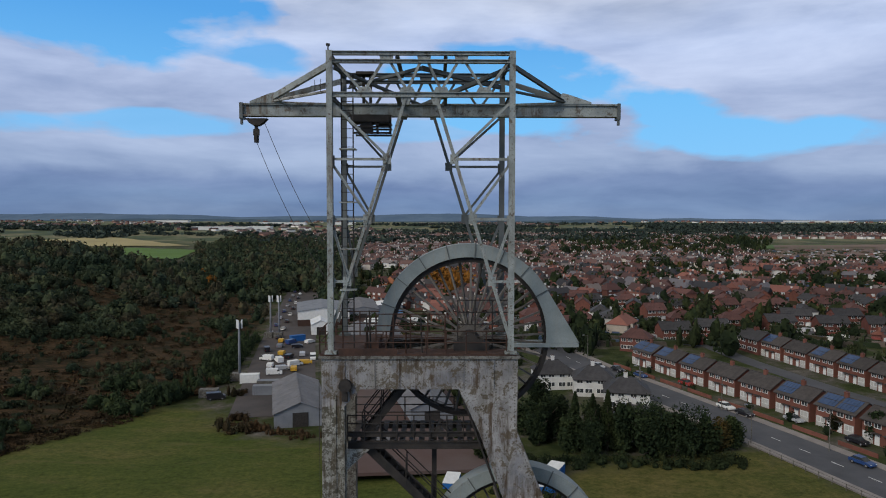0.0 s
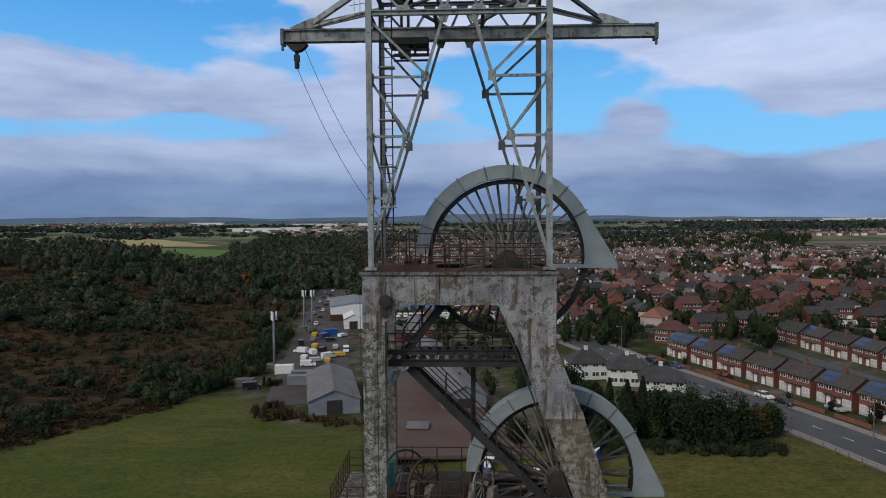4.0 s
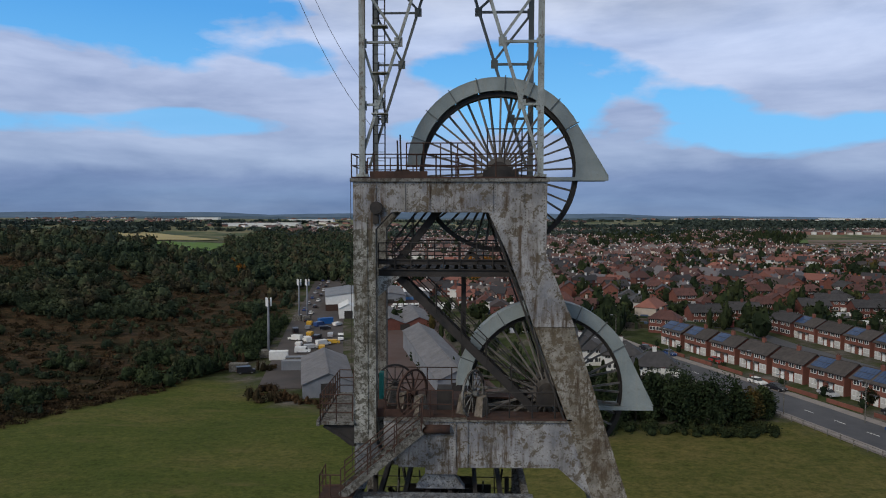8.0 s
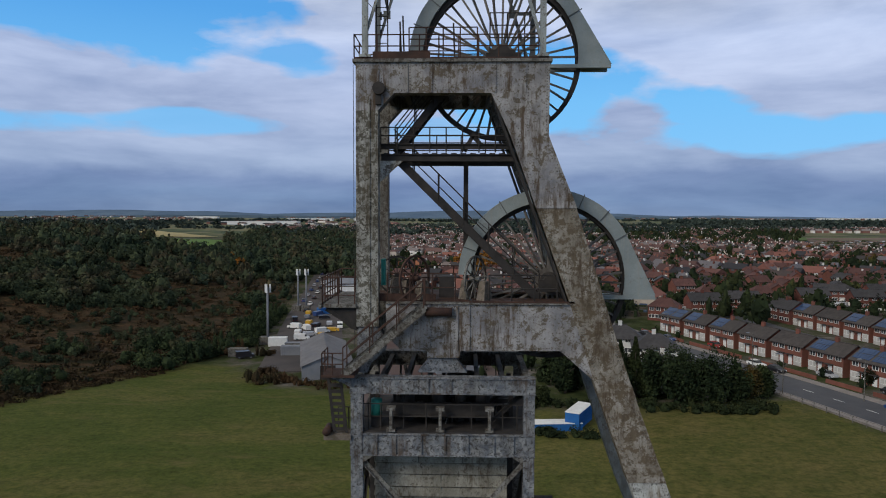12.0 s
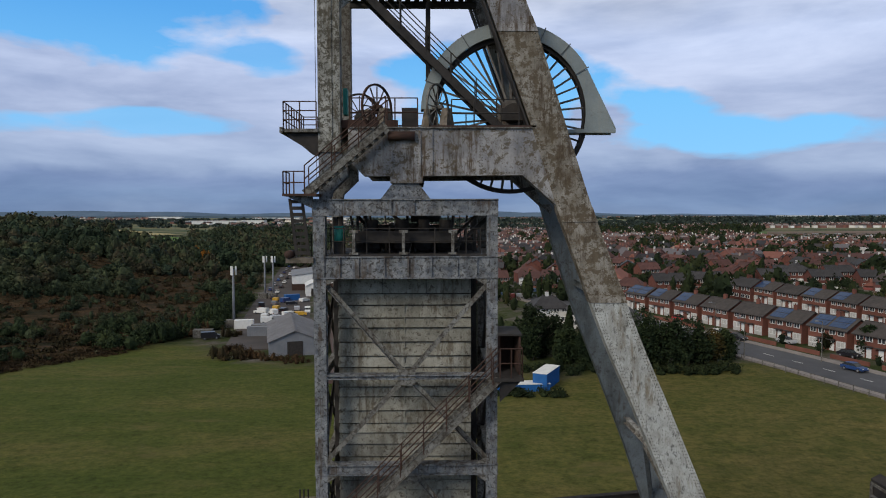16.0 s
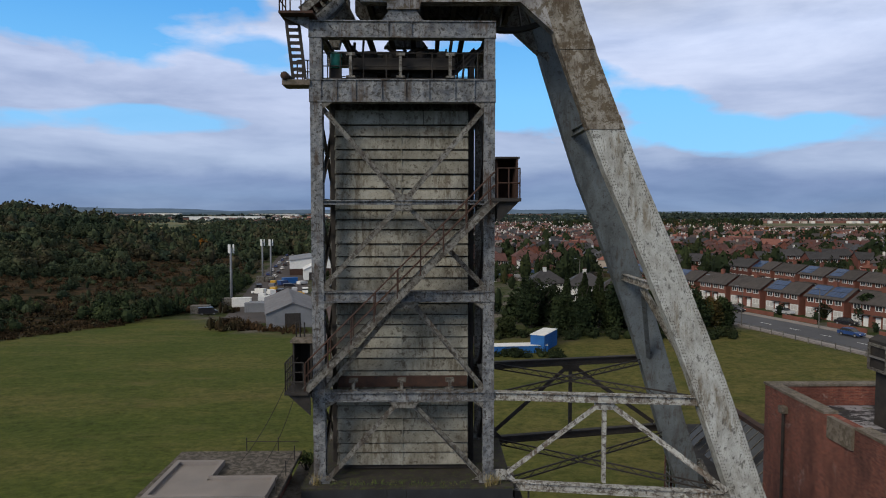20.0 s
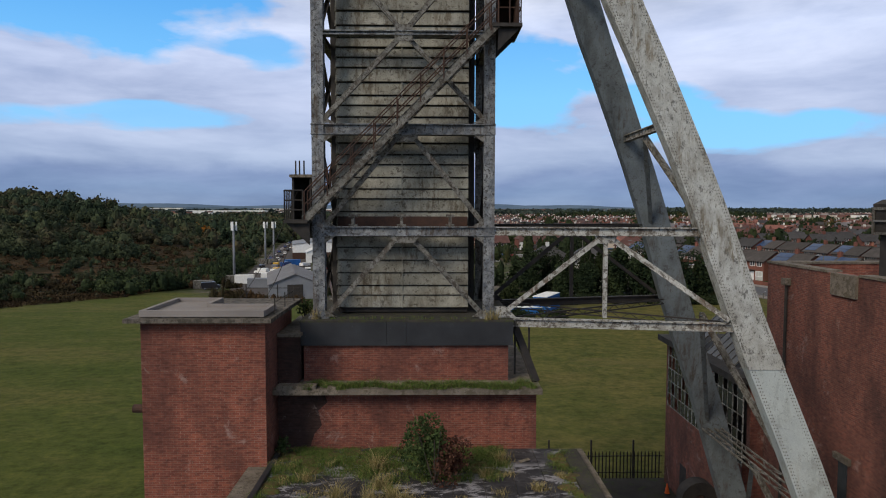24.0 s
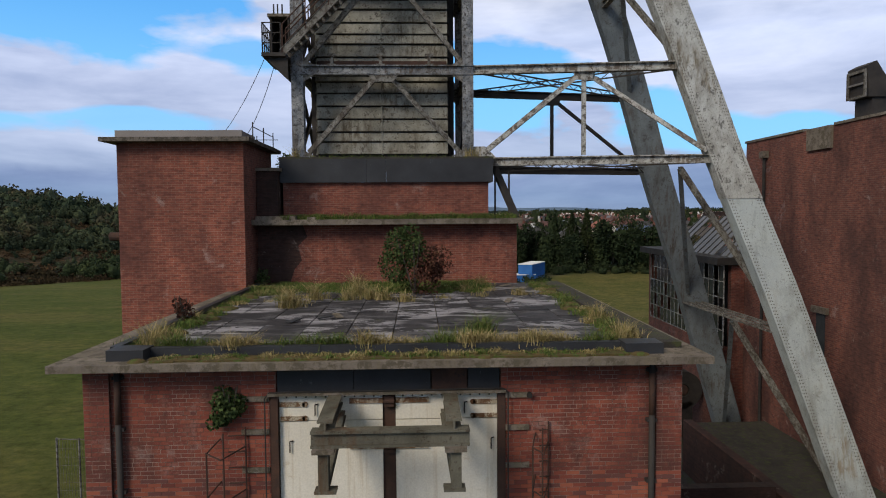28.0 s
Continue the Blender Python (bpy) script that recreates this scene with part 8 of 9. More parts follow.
# ---- trees and plants ----
def leaf_cloud(rng, n, rx, rz, z0, size, shape="round"):
    """Small leaf quads spread through a crown of uneven lobes: arrays (4n, 3)."""
    lobes = [(rng.uniform(-0.5, 0.5) * rx, rng.uniform(-0.5, 0.5) * rx, z0 + rz * rng.uniform(0.25, 1.6), rng.uniform(0.45, 0.75)) for _ in range(7)]
    out = np.empty((n, 4, 3))
    for i in range(n):
        if shape == "cone":
            k = rng.random() ** 0.7
            a = rng.uniform(0, 6.283)
            r = rx * (1.05 - k) * (0.6 + 0.4 * rng.random()) * (1 + 0.25 * math.sin(a * 3 + k * 9))
            c = np.array((math.cos(a) * r, math.sin(a) * r, z0 + 2 * rz * k))
        else:
            lx, ly, lz, lr = lobes[i % 7]
            d = np.array([rng.gauss(0, 1) for _ in range(3)])
            d /= np.linalg.norm(d) + 1e-6
            q = (0.55 + 0.45 * rng.random() ** 0.5)
            c = np.array((lx, ly, lz)) + d * q * lr * np.array((rx, rx, rz))
        u = np.array([rng.gauss(0, 1) for _ in range(3)])
        u /= np.linalg.norm(u) + 1e-6
        v = np.cross(u, [rng.gauss(0, 1) for _ in range(3)])
        v /= np.linalg.norm(v) + 1e-6
        s = size * rng.uniform(0.6, 1.3)
        out[i] = [c - u * s - v * s * 0.6, c + u * s - v * s * 0.6, c + u * s + v * s * 0.6, c - u * s + v * s * 0.6]
    return out


def quads(name, arr, mat):
    arr = np.asarray(arr, dtype=np.float32).reshape(-1, 3)
    n = len(arr)
    me = bpy.data.meshes.new(name)
    me.vertices.add(n)
    me.vertices.foreach_set("co", arr.ravel())
    me.loops.add(n)
    me.loops.foreach_set("vertex_index", np.arange(n, dtype=np.int32))
    me.polygons.add(n // 4)
    me.polygons.foreach_set("loop_start", np.arange(0, n, 4, dtype=np.int32))
    me.update(calc_edges=True)
    me.materials.append(mat)
    return me


LEAF_WOOD = leafy("autumn_wood_leaves", [(0.28, (0.021, 0.036, 0.024)), (0.42, (0.036, 0.055, 0.032)), (0.52, (0.060, 0.075, 0.042)), (0.58, (0.072, 0.060, 0.038)), (0.63, (0.042, 0.063, 0.042)), (0.78, (0.100, 0.122, 0.084))], 0.020)
LEAF_TOWN = leafy("garden_leaves", [(0.3, (0.015, 0.026, 0.014)), (0.5, (0.027, 0.039, 0.017)), (0.62, (0.040, 0.049, 0.020)), (0.72, (0.10, 0.060, 0.018))], 0.03)
LEAF_DARK = leafy("dark_evergreen_leaves", [(0.35, (0.022, 0.036, 0.018)), (0.6, (0.040, 0.058, 0.026)), (0.75, (0.062, 0.078, 0.030))], 0.12)
LEAF_GOLD = leafy("orange_autumn_leaves", [(0.35, (0.20, 0.085, 0.018)), (0.6, (0.30, 0.13, 0.025)), (0.75, (0.10, 0.085, 0.02))], 0.08)
LEAF_HEATH = leafy("brown_heath_scrub", [(0.3, (0.026, 0.030, 0.014)), (0.46, (0.055, 0.036, 0.020)), (0.56, (0.088, 0.054, 0.030)), (0.64, (0.034, 0.036, 0.018)), (0.75, (0.095, 0.072, 0.042))], 0.03)
# Blue-green far leaves carry the distance haze in their base colour.
LEAF_FAR = leafy("hazy_far_wood_leaves", [(0.35, (0.045, 0.066, 0.062)), (0.6, (0.060, 0.080, 0.070)), (0.75, (0.085, 0.095, 0.070))], 0.004)
BARK = surf("dark_bark", (0.05, 0.042, 0.035), (0.09, 0.075, 0.06), 3.0, 0.95, 0, 0.5, 0.02)


def wood(name, spots, mat, label, n, size, seed, shape="round", category="wood", core=True):
    """Many trees in one mesh of leaf clumps. spots: x, y, radius, height."""
    rng = random.Random(seed)
    base = []
    for _ in range(8):
        t = leaf_cloud(rng, n, 1.0, 0.5, 0.05, 1.0, shape)
        c = t.mean(1, keepdims=True)
        base.append((c, t - c))
    cores, rad = [], 0.54
    for k in range(6):
        rings = [[(rad * math.sin(p) * math.cos(a), rad * math.sin(p) * math.sin(a), 0.06 + 0.45 * (1 - math.cos(p)) * 0.95) for a in np.linspace(0, 6.2832, 10)] for p in np.linspace(0.35, 2.9, 7)]
        rings = [[np.array(v) * np.array((1, 1, 1)) * (1 + 0.32 * noise.noise((v[0] * 2.3 + k * 7, v[1] * 2.3, v[2] * 4.6)) + 0.15 * noise.noise((v[0] * 5.5 + k * 7, v[1] * 5.5, v[2] * 9))) for v in rg_] for rg_ in rings]
        for rg_ in rings:
            rg_[-1] = rg_[0]
        cores.append(np.array([[rings[i][j], rings[i][j + 1], rings[i + 1][j + 1], rings[i + 1][j]] for i in range(6) for j in range(9)]))
    out = []
    for x, y, r, h in spots:
        if core:
            q = cores[rng.randrange(6)].reshape(-1, 3) * np.array((r, r, h)) * (1.0 if shape == "round" else 0.6)
            out.append(q + np.array((x, y, ground_z(x, y) - 0.3)))
        c, o = base[rng.randrange(8)]
        a = rng.uniform(0, 6.283)
        turn = np.array([[math.cos(a), math.sin(a), 0], [-math.sin(a), math.cos(a), 0], [0, 0, 1]])
        p = (c @ turn) * np.array((r, r, h)) + (o @ turn) * (size * r)
        out.append(p.reshape(-1, 3) + np.array((x, y, ground_z(x, y))))
    tagged(new(name, quads(name, np.concatenate(out), mat)), label, category, kind="stuff")


rng = random.Random(21)
hill, heath, bushes, far_w = [], [], [], []


def crown(big=1.0):
    """Radius and height of a tree or bush: many small ones, a few large."""
    r = (1.3 + 4.6 * rng.random() ** 2.2) * big
    return r, r * rng.uniform(1.0, 1.9) + 0.6


def in_fields(x, y):
    k = x / (y + 22.6)
    return (470 < y < 960 and -0.55 < k < -0.375) or (600 < y < 1400 and -0.70 < k < -0.36)


for _ in range(15500):
    y = 40 + 960 * rng.random() ** 1.25
    u = rng.random() ** 0.85 * (90 + y * 0.75)
    x = hill_edge(y) - u
    if x < -0.85 * y - 160 or in_fields(x, y):
        continue
    dens = -0.6 * (1 - smooth(130, 330, y)) + 1.2 * noise.noise((x * 0.016, y * 0.016, 4)) + 0.9 * smooth(20, 120, u + max(0.0, y - 150) * 0.5) * smooth(100, 230, y)
    bare = (noise.noise((x * 0.012, y * 0.012, 14)) > 0.12 and u > 110 and y > 330) or (noise.noise((x * 0.022, y * 0.022, 24)) > 0.18 and y < 330)
    if dens > 0.24 and not bare:
        r, h = crown(1.0 if y < 400 else 1.25)
        hill.append((x, y, r, h * (0.75 if y < 320 else 1.0)))
    else:
        heath.append((x, y, rng.uniform(0.7, 2.4), rng.uniform(0.4, 1.5)))
        if rng.random() < 0.16:
            hill.append((x, y, rng.uniform(0.8, 1.8), rng.uniform(0.9, 2.4)))
for _ in range(4200):
    y = rng.uniform(185, 1150)
    x = rng.uniform(hill_edge(y) + 1, min(-0.105 * y - 10, -40 if y < 330 else 0))
    lane = abs(x - float(np.interp(y, [140, 190, 245, 320, 480], [-42, -52, -62, -74, -100]))) < 15 and y < 420
    if lane or (y < 350 and x > -80) or in_fields(x, y):
        continue
    hill.append((x, y, *crown(1.25)))
for _ in range(520):
    y = rng.uniform(70, 260)
    x = hill_edge(y) - 4 - 130 * rng.random()
    if noise.noise((x * 0.03, y * 0.03, 40)) > -0.05:
        hill.append((x, y, rng.uniform(0.9, 2.6), rng.uniform(1.2, 3.6)))
for _ in range(620):
    y = rng.uniform(540, 1250)
    hill.append((rng.uniform(-0.315, -0.17) * y, y, *crown(1.6)))
for x, y, r in ((-97, 122, 3.6), (-101, 126, 3.0), (-92, 128, 2.6), (-78, 142, 4.2), (-82, 146, 3.8), (-86, 150, 3.4), (-75, 150, 3.0), (-122, 138, 3.4), (-90, 168, 4.4), (-112, 160, 3.8), (-79, 165, 3.2), (-71, 160, 2.6)):
    for _ in range(5):
        bushes.append((x + rng.gauss(0, r * 0.6), y + rng.gauss(0, r * 0.6), r * rng.uniform(0.4, 0.8), r * rng.uniform(0.7, 1.3)))
for _ in range(900):
    y = rng.uniform(60, 190)
    u = rng.uniform(-1.5, 12)
    heath.append((hill_edge(y) - u, y, rng.uniform(0.4, 1.3), rng.uniform(0.25, 1.0)))
for _ in range(160):
    y = rng.uniform(150, 250)
    bushes.append((hill_edge(y) + rng.uniform(-8, 2.5), y, rng.uniform(1.2, 2.8), rng.uniform(2.2, 5.5)))
yard_scrub = []
for x, y, r in ((-46, 127, 2.4), (-43, 129, 1.8), (-40, 127, 1.5), (-50, 132, 1.6), (-36, 125, 1.4), (-33, 124.5, 1.2), (-29, 123, 1.5), (-56, 163, 2.2), (-66, 165, 2.4), (-69, 172, 2.6), (-48, 137, 1.8), (-25, 122, 1.2)):
    for _ in range(7):
        yard_scrub.append((x + rng.gauss(0, r * 0.7), y + rng.gauss(0, r * 0.6), r * rng.uniform(0.3, 0.75), r * rng.uniform(0.4, 1.5)))
wood("hill_wood", [h for h in hill if h[1] < 300], LEAF_WOOD, "mixed autumn wood over the near side of the low hill", 260, 0.085, 31)
wood("hill_wood", [h for h in hill if h[1] >= 300], LEAF_WOOD, "mixed autumn wood over the far side of the low hill", 80, 0.12, 37)
wood("heath_bushes", bushes, LEAF_DARK, "dark green thorn bushes scattered over the heath", 240, 0.085, 41, category="bushes")
wood("yard_scrub", yard_scrub, LEAF_HEATH, "brown and green scrub round the low shed", 220, 0.09, 42, category="scrub")
wood("heath_scrub", heath, LEAF_HEATH, "brown bracken and scrub on the heath", 34, 0.15, 32, category="scrub", core=False)
town_t = []
for _ in range(5200):
    y = rng.uniform(200, 1550)
    x = rng.uniform(-0.2 * y + 5, 0.72 * y + 40)
    if y < 240 and not (105 < x < 200):
        continue
    if y < 370 and x < 200 and rng.random() < 0.75:
        continue
    if y > 640 and x > 0.25 * y + 180:
        continue
    town_t.append((*toward_camera(x, y), *crown(1.05)))
for x, y in ((105, 238), (112, 240), (98, 234), (120, 232), (134, 205), (140, 196), (146, 190), (150, 178), (156, 200), (60, 230), (54, 240), (52, 222), (46, 226), (118, 268), (136, 262), (158, 300), (82, 274), (38, 228), (140, 172), (149, 165)):
    for _ in range(3):
        town_t.append((*toward_camera(x + rng.gauss(0, 2), y + rng.gauss(0, 2)), rng.uniform(1.8, 3.6), rng.uniform(5, 10)))
for _ in range(150):
    town_t.append((rng.uniform(25, 215), rng.uniform(205, 325), *crown(0.8)))
for i in range(9):
    c = Vector((59.9, 178.8)) - nvec * rng.uniform(2.5, 5.5) + dvec * (10.6 * i + rng.uniform(0, 9))
    town_t.append((c.x, c.y, rng.uniform(0.9, 1.5), rng.uniform(1.2, 2.6)))
for _ in range(330):
    y = rng.uniform(640, 1150)
    town_t.append((y * rng.uniform(0.2, 0.52), y + 30 * rng.random(), rng.uniform(4, 7), rng.uniform(8, 13)))
for _ in range(70):
    town_t.append((rng.uniform(-16, 28), rng.uniform(112, 180) if rng.random() < 0.4 else rng.uniform(190, 300), rng.uniform(1.5, 3), rng.uniform(3, 7)))
wood("town_trees", town_t, LEAF_TOWN, "garden and street trees among the houses", 70, 0.125, 33, category="trees")
for _ in range(4200):
    y = rng.uniform(1250, 3000)
    x = rng.uniform(-0.8, 0.8) * y
    if noise.noise((x * 0.0013, y * 0.0022, 33)) > -0.02 and not (-650 < x < -300 and y < 1500) and not (600 < x and y < 1300):
        far_w.append((x, y, rng.uniform(7, 15), rng.uniform(6, 10)))
for _ in range(900):
    y = rng.uniform(1700, 2500)
    far_w.append((rng.uniform(0.32, 0.85) * y, y, rng.uniform(8, 14), rng.uniform(13, 19)))
for _ in range(500):
    y = rng.uniform(1000, 1250)
    far_w.append((rng.uniform(-0.3, 0.33) * y, y, rng.uniform(6, 12), rng.uniform(7, 11)))
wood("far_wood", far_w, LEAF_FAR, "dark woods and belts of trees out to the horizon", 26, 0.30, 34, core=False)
gold = [(rng.uniform(-3, 20), rng.uniform(365, 470), rng.uniform(4, 6.5), rng.uniform(9, 14)) for _ in range(16)] + [(126, 262, 2.5, 5), (300, 560, 5, 8), (210, 340, 3.5, 6), (-150, 420, 4, 8), (-170, 460, 4, 7)]
wood("gold_trees", gold, LEAF_GOLD, "orange and yellow autumn trees", 200, 0.14, 35, category="trees")


def tree(label, x, y, r, h, mat, seed, shape="round", n=2400):
    """A single tree: tapered trunk, limbs, and a crown of small leaves."""
    rg = random.Random(seed)
    x, y = toward_camera(x, y)
    z = ground_z(x, y)
    t = thing("tree", label, "tree", (x, y, z), "field-edge trees")
    f = Form().tube((x, y, z - 0.3), (x + rg.uniform(-0.3, 0.3), y, z + h * 0.55), 0.3, 8, 0.14)
    part("trunk", f, BARK, t)
    for k in range(7):
        a = k * 0.9 + rg.random()
        zz = z + h * rg.uniform(0.2, 0.55)
        part("limb", Form().tube((x, y, zz), (x + math.cos(a) * r * 0.6, y + math.sin(a) * r * 0.6, zz + h * 0.25), 0.1, 6, 0.03), BARK, t)
    arr = np.concatenate([leaf_cloud(rg, n, r, h * 0.46, h * 0.06, 0.15, shape), leaf_cloud(rg, n // 3, r * 0.72, h * 0.40, h * 0.08, 0.34, shape)])
    arr = arr.reshape(-1, 3) + np.array((x, y, z))
    part("crown", quads("crown", arr, mat), mat, t)


FIELD_TREES = [(26, 128, 3.4, 9, "round", LEAF_TOWN), (31, 124, 2.2, 11, "cone", LEAF_DARK), (34, 120, 2.4, 11.5, "cone", LEAF_TOWN), (37.5, 121, 2.4, 12, "cone", LEAF_TOWN), (40.5, 119, 2.6, 10, "round", LEAF_DARK), (45, 117, 3.8, 10.5, "round", LEAF_DARK), (49.5, 118, 3.6, 10.5, "round", LEAF_DARK), (53.5, 117, 3.8, 9.8, "round", LEAF_DARK), (57.5, 118, 3.2, 9, "round", LEAF_DARK), (61.5, 120, 2.6, 6.5, "round", LEAF_TOWN), (66, 123, 2.6, 6.5, "round", LEAF_DARK)]
YARD_TREES = [(42, 125, 3.0, 9, "round", LEAF_TOWN), (29, 135, 3.4, 8, "round", LEAF_TOWN), (21, 132, 3.0, 7.5, "round", LEAF_DARK), (27, 150, 3, 8, "round", LEAF_TOWN), (56, 172, 2.5, 5, "round", LEAF_DARK), (100, 126, 2.3, 7, "round", LEAF_DARK), (96, 134, 1.8, 3.6, "round", LEAF_HEATH), (47, 124, 3.4, 9.5, "round", LEAF_DARK), (36, 126, 3.2, 9, "round", LEAF_DARK), (29.5, 121, 2.8, 7.5, "round", LEAF_DARK), (23, 124, 2.8, 7, "round", LEAF_DARK), (33, 117, 2.4, 6.5, "round", LEAF_DARK), (16, 113, 2, 4, "round", LEAF_TOWN), (10, 114, 2.2, 5, "round", LEAF_TOWN)]
for i, (x, y, r, h, s, m) in enumerate(FIELD_TREES + YARD_TREES):
    tree("dark bushy tree at the edge of the grass field" if s == "round" else "tall slender green tree at the field's edge", x, y, r, h, m, 100 + i, s)
low = [(*toward_camera(rng.uniform(14, 66), rng.uniform(110, 116)), rng.uniform(0.8, 1.6), rng.uniform(0.9, 1.8)) for _ in range(70)] + [(*toward_camera(rng.uniform(10, 26), rng.uniform(94.5, 97)), rng.uniform(0.6, 1.4), rng.uniform(0.6, 1.4)) for _ in range(30)]
wood("field_hedge", low, LEAF_TOWN, "low hedge and brambles along the field's edge", 110, 0.11, 36, category="hedge")


# plants on the roofs
BLADE_Y = island("dry_grass_blades", [(0.30, 0.23, 0.10), (0.22, 0.18, 0.07), (0.38, 0.30, 0.15), (0.17, 0.15, 0.05)], 0.9, 0.1)
BLADE_G = island("green_grass_blades", [(0.055, 0.105, 0.016), (0.080, 0.13, 0.022), (0.05, 0.07, 0.015), (0.10, 0.14, 0.03), (0.16, 0.15, 0.05)], 0.9, 0.1)
MOSS = surf("brown_moss", (0.050, 0.042, 0.014), (0.12, 0.080, 0.030), 6.0, 0.95, 0, 0.8, 0.02, (0.07, 0.10, 0.02), 0.55, 3.0)


def blades(spots, seed):
    """Bent grass blades: x, y, z, spread, height, count."""
    rg = random.Random(seed)
    out = []
    for x, y, z, sp, h, n in spots:
        for _ in range(n):
            bx, by = x + rg.gauss(0, sp * 0.45), y + rg.gauss(0, sp * 0.45)
            hh = h * rg.uniform(0.45, 1.1)
            a = rg.uniform(0, 6.283)
            lean = hh * rg.uniform(0.15, 1.35)
            w = 0.004 + 0.004 * rg.random()
            c, s = math.cos(a), math.sin(a)
            tx, ty = bx + c * lean, by + s * lean
            mx, my = bx + c * lean * 0.3, by + s * lean * 0.3
            p = [(bx - s * w, by + c * w, z), (bx + s * w, by - c * w, z), (mx + s * w * 0.8, my - c * w * 0.8, z + hh * 0.6), (mx - s * w * 0.8, my + c * w * 0.8, z + hh * 0.6)]
            q = [p[3], p[2], (tx + s * w * 0.2, ty - c * w * 0.2, z + hh), (tx - s * w * 0.2, ty + c * w * 0.2, z + hh)]
            out += [p, q]
    return np.array(out)


RZ = 6.37
rg = random.Random(5)
dry, green = [], []
for x, y, h in ((-2.95, -6.6, 0.55), (-2.8, -6.4, 0.6), (-2.45, -5.0, 0.65), (-1.5, -2.9, 0.7), (-1.3, -4.2, 0.6), (-0.9, -5.0, 0.55), (-0.5, -5.2, 0.45), (2.5, -2.2, 0.5), (0.1, -5.6, 0.35), (-1.5, -5.1, 0.5), (4.45, -9.2, 0.5), (4.4, -11.3, 0.45), (4.2, -11.8, 0.5), (-4.4, -11.6, 0.55), (-4.5, -10.9, 0.45), (1.9, -3.4, 0.35), (-3.6, -3.6, 0.3), (3.4, -4.4, 0.3)):
    dry.append((x, y, RZ, 0.17, h * 0.9, 90))
    dry.append((x + 0.1, y + 0.1, RZ, 0.32, h * 0.45, 130))
for x in np.arange(-4.0, 4.1, 0.16):
    k = noise.noise((x * 0.9, 3.3, 0))
    (green if k > 0.0 else dry).append((x, -11.98 + rg.uniform(-0.05, 0.12), RZ + 0.03, 0.16, rg.uniform(0.13, 0.26) + 0.10 * max(0.0, noise.noise((x * 1.7, 8.1, 0))), 130))
for x in (-0.5, -2.8, 2.55, 1.35):
    dry.append((x, -12.1, 6.45, 0.2, 0.28, 150))
for _ in range(75):
    (dry if rg.random() < 0.6 else green).append((rg.uniform(-4.1, 4.1), -12.42 + rg.uniform(-0.16, 0.14), 6.35, 0.12, rg.uniform(0.04, 0.11), 60))
for s in (-4.55, 4.5):
    for y in np.arange(-11.8, -1.4, 0.3):
        (dry if rg.random() < 0.22 else green).append((s + rg.uniform(-0.25, 0.2), y, RZ, 0.26, rg.uniform(0.06, 0.2), 150))
for _ in range(210):
    x, y = rg.uniform(-4.4, 2.6), -1.0 - abs(rg.gauss(0, 1.5))
    if x > -0.5:
        y = max(y, -3.6)
    green.append((x, y, RZ, 0.35, rg.uniform(0.06, 0.18), 170))
for _ in range(24):
    dry.append((rg.uniform(-4.3, 3.6), rg.uniform(-5.8, -2.2), RZ, 0.25, rg.uniform(0.07, 0.18), 60))
for x in np.arange(-3.9, 3.7, 0.14):
    green.append((x, -1.15 + rg.uniform(-0.35, 0.35), 8.6, 0.22, rg.uniform(0.10, 0.24), 170))
green += [(1.7, -10.9, RZ, 0.3, 0.42, 320), (1.1, -11.6, RZ, 0.35, 0.35, 200)]
for x in np.arange(-3.2, 1.6, 0.35):
    green.append((x, -0.2, 10.75, 0.2, 0.12, 20))
for x, y in ((2.25, -0.35), (2.5, -0.3), (-3.8, -0.2)):
    dry.append((x, y, 10.75, 0.15, 0.4, 60))
for name, spots, m, lab in (("dry_grass", dry, BLADE_Y, "tufts of dry yellow grass growing on the roofs"), ("green_grass", green, BLADE_G, "short green grass growing on roof and ledge")):
    tagged(new(name, quads(name, blades(spots, 9), m)), lab, "grass", kind="stuff")
moss = Form()
for _ in range(170):
    q = rg.random()
    if q < 0.35:
        x, y, r = rg.uniform(-4.3, 4.2), -11.9 + rg.uniform(-0.1, 0.18), rg.uniform(0.12, 0.3)
    elif q < 0.7:
        x, y, r = rg.choice((-4.55, 4.5)) + rg.uniform(-0.25, 0.2), rg.uniform(-11.6, -1.4), rg.uniform(0.12, 0.32)
    else:
        x, y, r = rg.uniform(-4.4, 4.3), -12.45 + rg.uniform(-0.14, 0.16), rg.uniform(0.07, 0.2)
    z0 = 6.36 if q < 0.7 else 6.335
    hh = 0.09 if q < 0.7 else 0.05
    moss.loft([[(x + math.cos(a) * r * k * (1 + 0.3 * noise.noise((x * 9 + math.cos(a), y * 9 + math.sin(a), 2))), y + math.sin(a) * r * k * 0.8, z0 + hh * h) for a in np.linspace(0, 6.283, 12)[:-1]] for k, h in ((1.0, 0.0), (0.85, 0.5), (0.5, 0.9), (0.15, 1.0))])
for x0 in np.arange(-4.0, 4.0, 0.4):
    n = len(moss.v)
    hgt = 0.02 + 0.02 * rg.random()
    moss.box(x0, x0 + 0.4, -12.62 - 0.06 * rg.random(), -12.23, 6.335, 6.335 + hgt)
for _ in range(34):
    x, y, r = rg.uniform(-4.6, 2.0), rg.uniform(-3.0, -1.1), rg.uniform(0.2, 0.5)
    moss.loft([[(x + math.cos(a) * r * k, y + math.sin(a) * r * k * 0.8, 6.36 + h) for a in np.linspace(0, 6.283, 10)[:-1]] for k, h in ((1.0, 0.0), (0.7, 0.05), (0.2, 0.07))])
solo("moss_bed", moss, MOSS, "brown and green moss along the eaves and roof", "moss", "stuff")


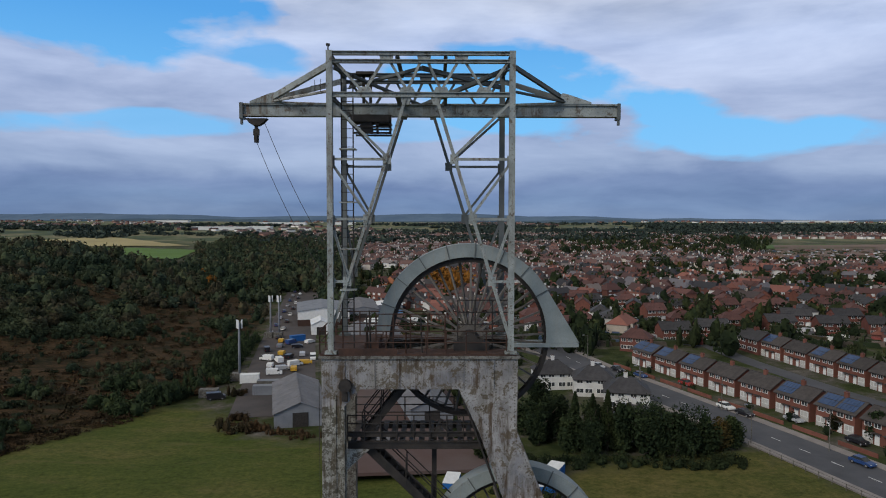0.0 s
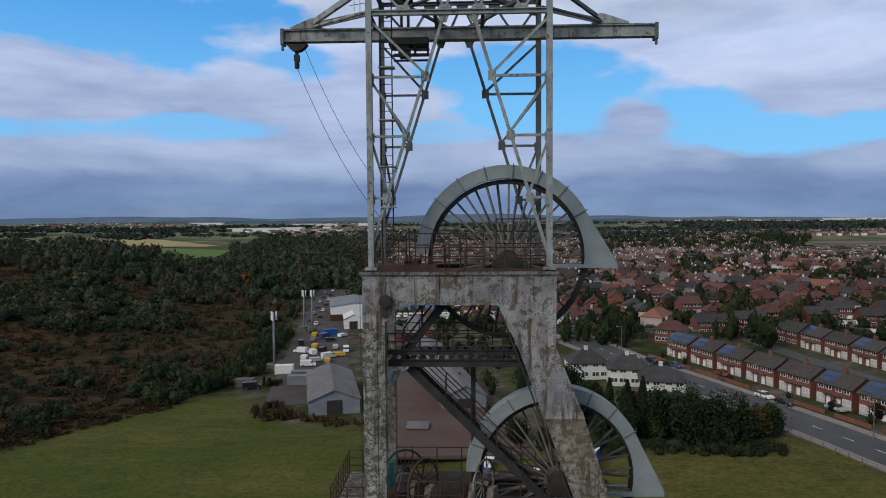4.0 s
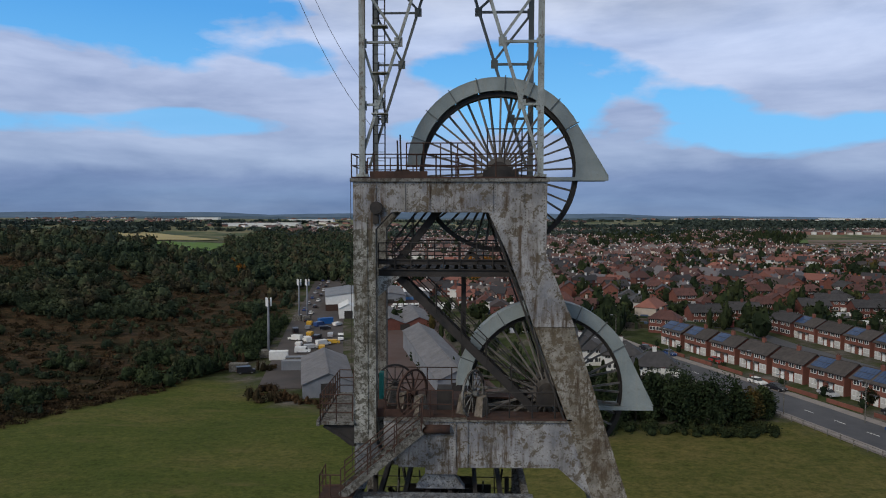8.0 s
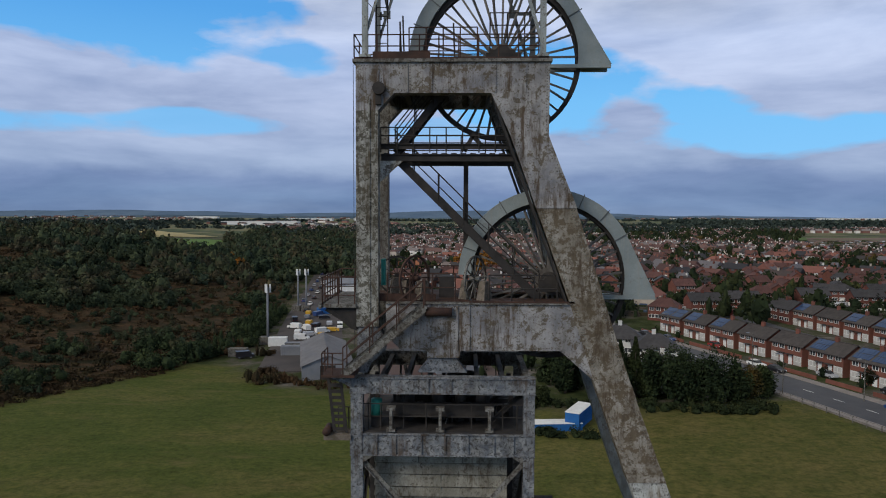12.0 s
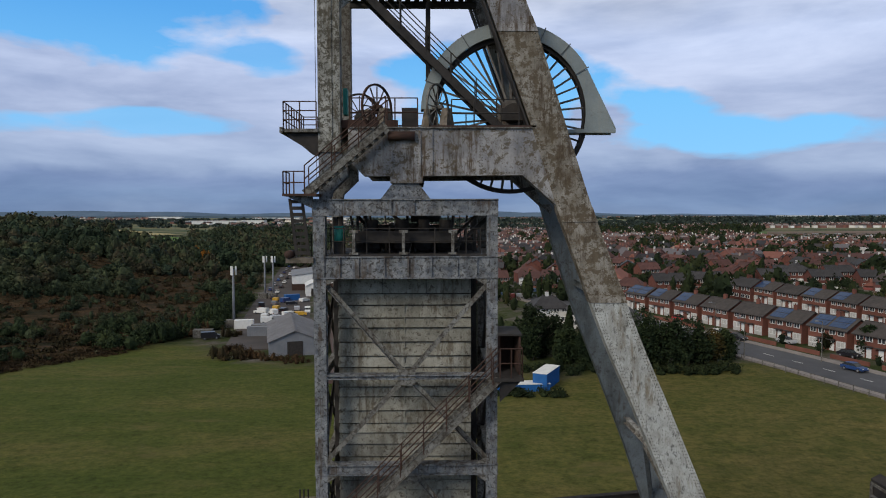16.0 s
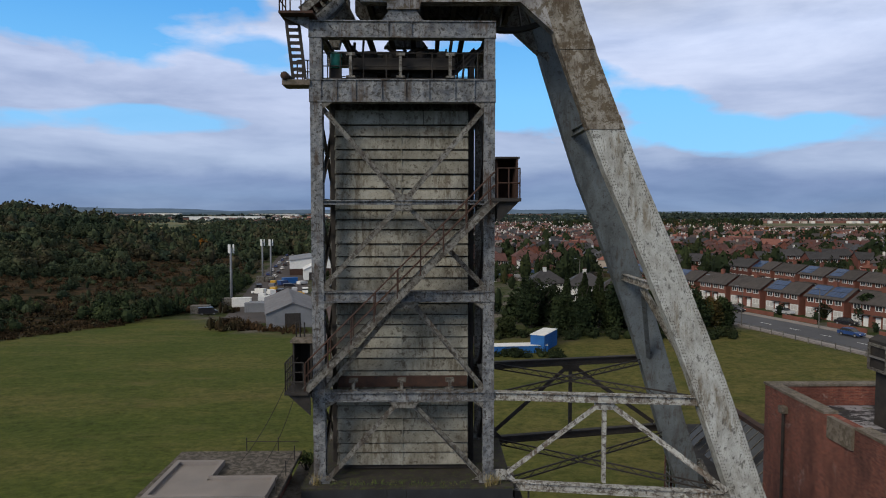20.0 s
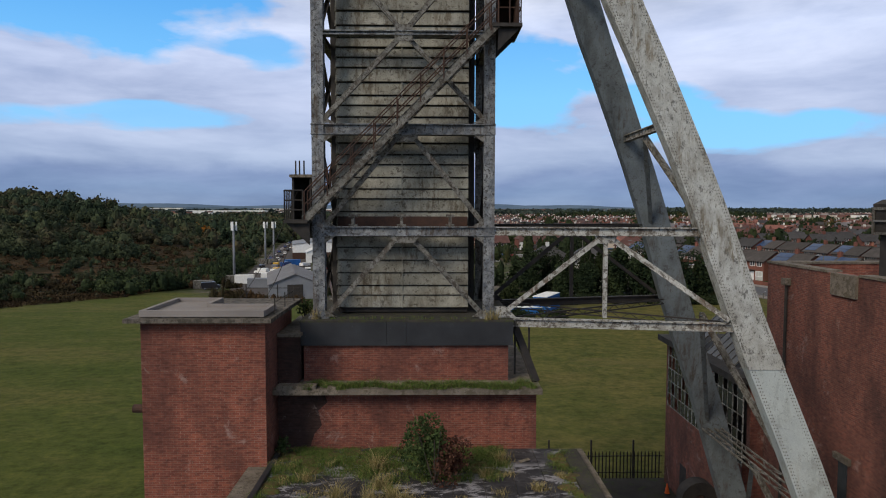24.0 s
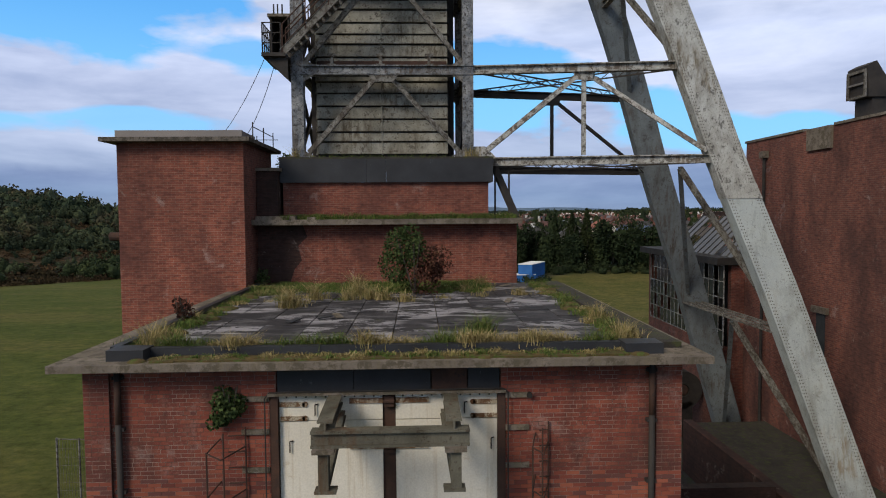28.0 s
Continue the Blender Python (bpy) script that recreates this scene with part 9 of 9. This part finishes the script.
def shrub(name, label, x, y, z, r, h, parts, seed):
    rg2 = random.Random(seed)
    t = thing(name, label, "shrub", (x, y, z))
    for k in range(9):
        a = k * 0.7 + rg2.random()
        part("stem", Form().tube((x, y, z - 0.05), (x + math.cos(a) * r * rg2.uniform(0.2, 0.8), y + math.sin(a) * r * 0.6, z + h * rg2.uniform(0.6, 0.95)), 0.02, 5, 0.008), BARK, t)
    for dx, dz, rr, hh, mat, n in parts:
        arr = leaf_cloud(rg2, n, r * rr, h * hh, 0.05, 0.035)
        part("leaves", quads("leaves", arr.reshape(-1, 3) + np.array((x + dx, y, z + dz)), mat), mat, t)


SHRUB_G = leafy("shrub_leaves", [(0.35, (0.045, 0.075, 0.026)), (0.6, (0.085, 0.12, 0.045)), (0.75, (0.12, 0.145, 0.055))], 3.0)
SHRUB_R = leafy("dark_red_twig_leaves", [(0.35, (0.07, 0.032, 0.026)), (0.6, (0.13, 0.060, 0.042)), (0.75, (0.06, 0.05, 0.025))], 3.0)
shrub("roof_shrub", "large dark green and reddish shrub growing on the roof", 0.35, -3.9, RZ, 0.95, 1.85, ((-0.45, 0.1, 0.75, 0.48, SHRUB_G, 2600), (0.55, 0.0, 0.65, 0.38, SHRUB_R, 1900), (0.1, 0.75, 0.45, 0.26, SHRUB_G, 700)), 3)
shrub("wall_shrub", "leafy shrub growing out of the brick front", -2.78, -12.3, 5.25, 0.36, 0.7, ((0, 0.0, 0.85, 0.40, SHRUB_G, 800), (-0.2, -0.15, 0.5, 0.25, SHRUB_G, 200)), 4)
shrub("corner_shrub", "small shrub by the darkened wall corner", -4.75, -1.4, RZ, 0.3, 0.6, ((0, 0, 0.9, 0.45, SHRUB_G, 350),), 6)
shrub("tower_shrub", "small shrub behind the stair tower", -4.6, 2.2, 10.3, 0.5, 0.9, ((0, 0, 0.9, 0.45, SHRUB_G, 450),), 8)
shrub("corner_twigs", "reddish twiggy shrub at the roof's corner", -4.75, -8.9, RZ, 0.3, 0.7, ((0, 0, 0.8, 0.45, SHRUB_R, 260),), 7)
deb = thing("roof_debris", "scraps of torn felt and slate lying on the roof", "debris", (-1.7, -8.5, RZ))
for x, y, a in ((-1.67, -8.5, 0.3), (-2.3, -8.9, 1.0), (-1.4, -8.3, 2.0), (3.3, -2.2, 0.4), (-2.0, -1.2, 0.2), (-1.0, -1.15, 0.5), (2.9, -6.0, 1.2)):
    part("scrap", Form().bar((x - 0.18 * math.cos(a), y - 0.18 * math.sin(a), RZ + 0.03), (x + 0.18 * math.cos(a), y + 0.18 * math.sin(a), RZ + 0.08), 0.16, 0.02), rg.choice((BLACK, CONC)), deb)
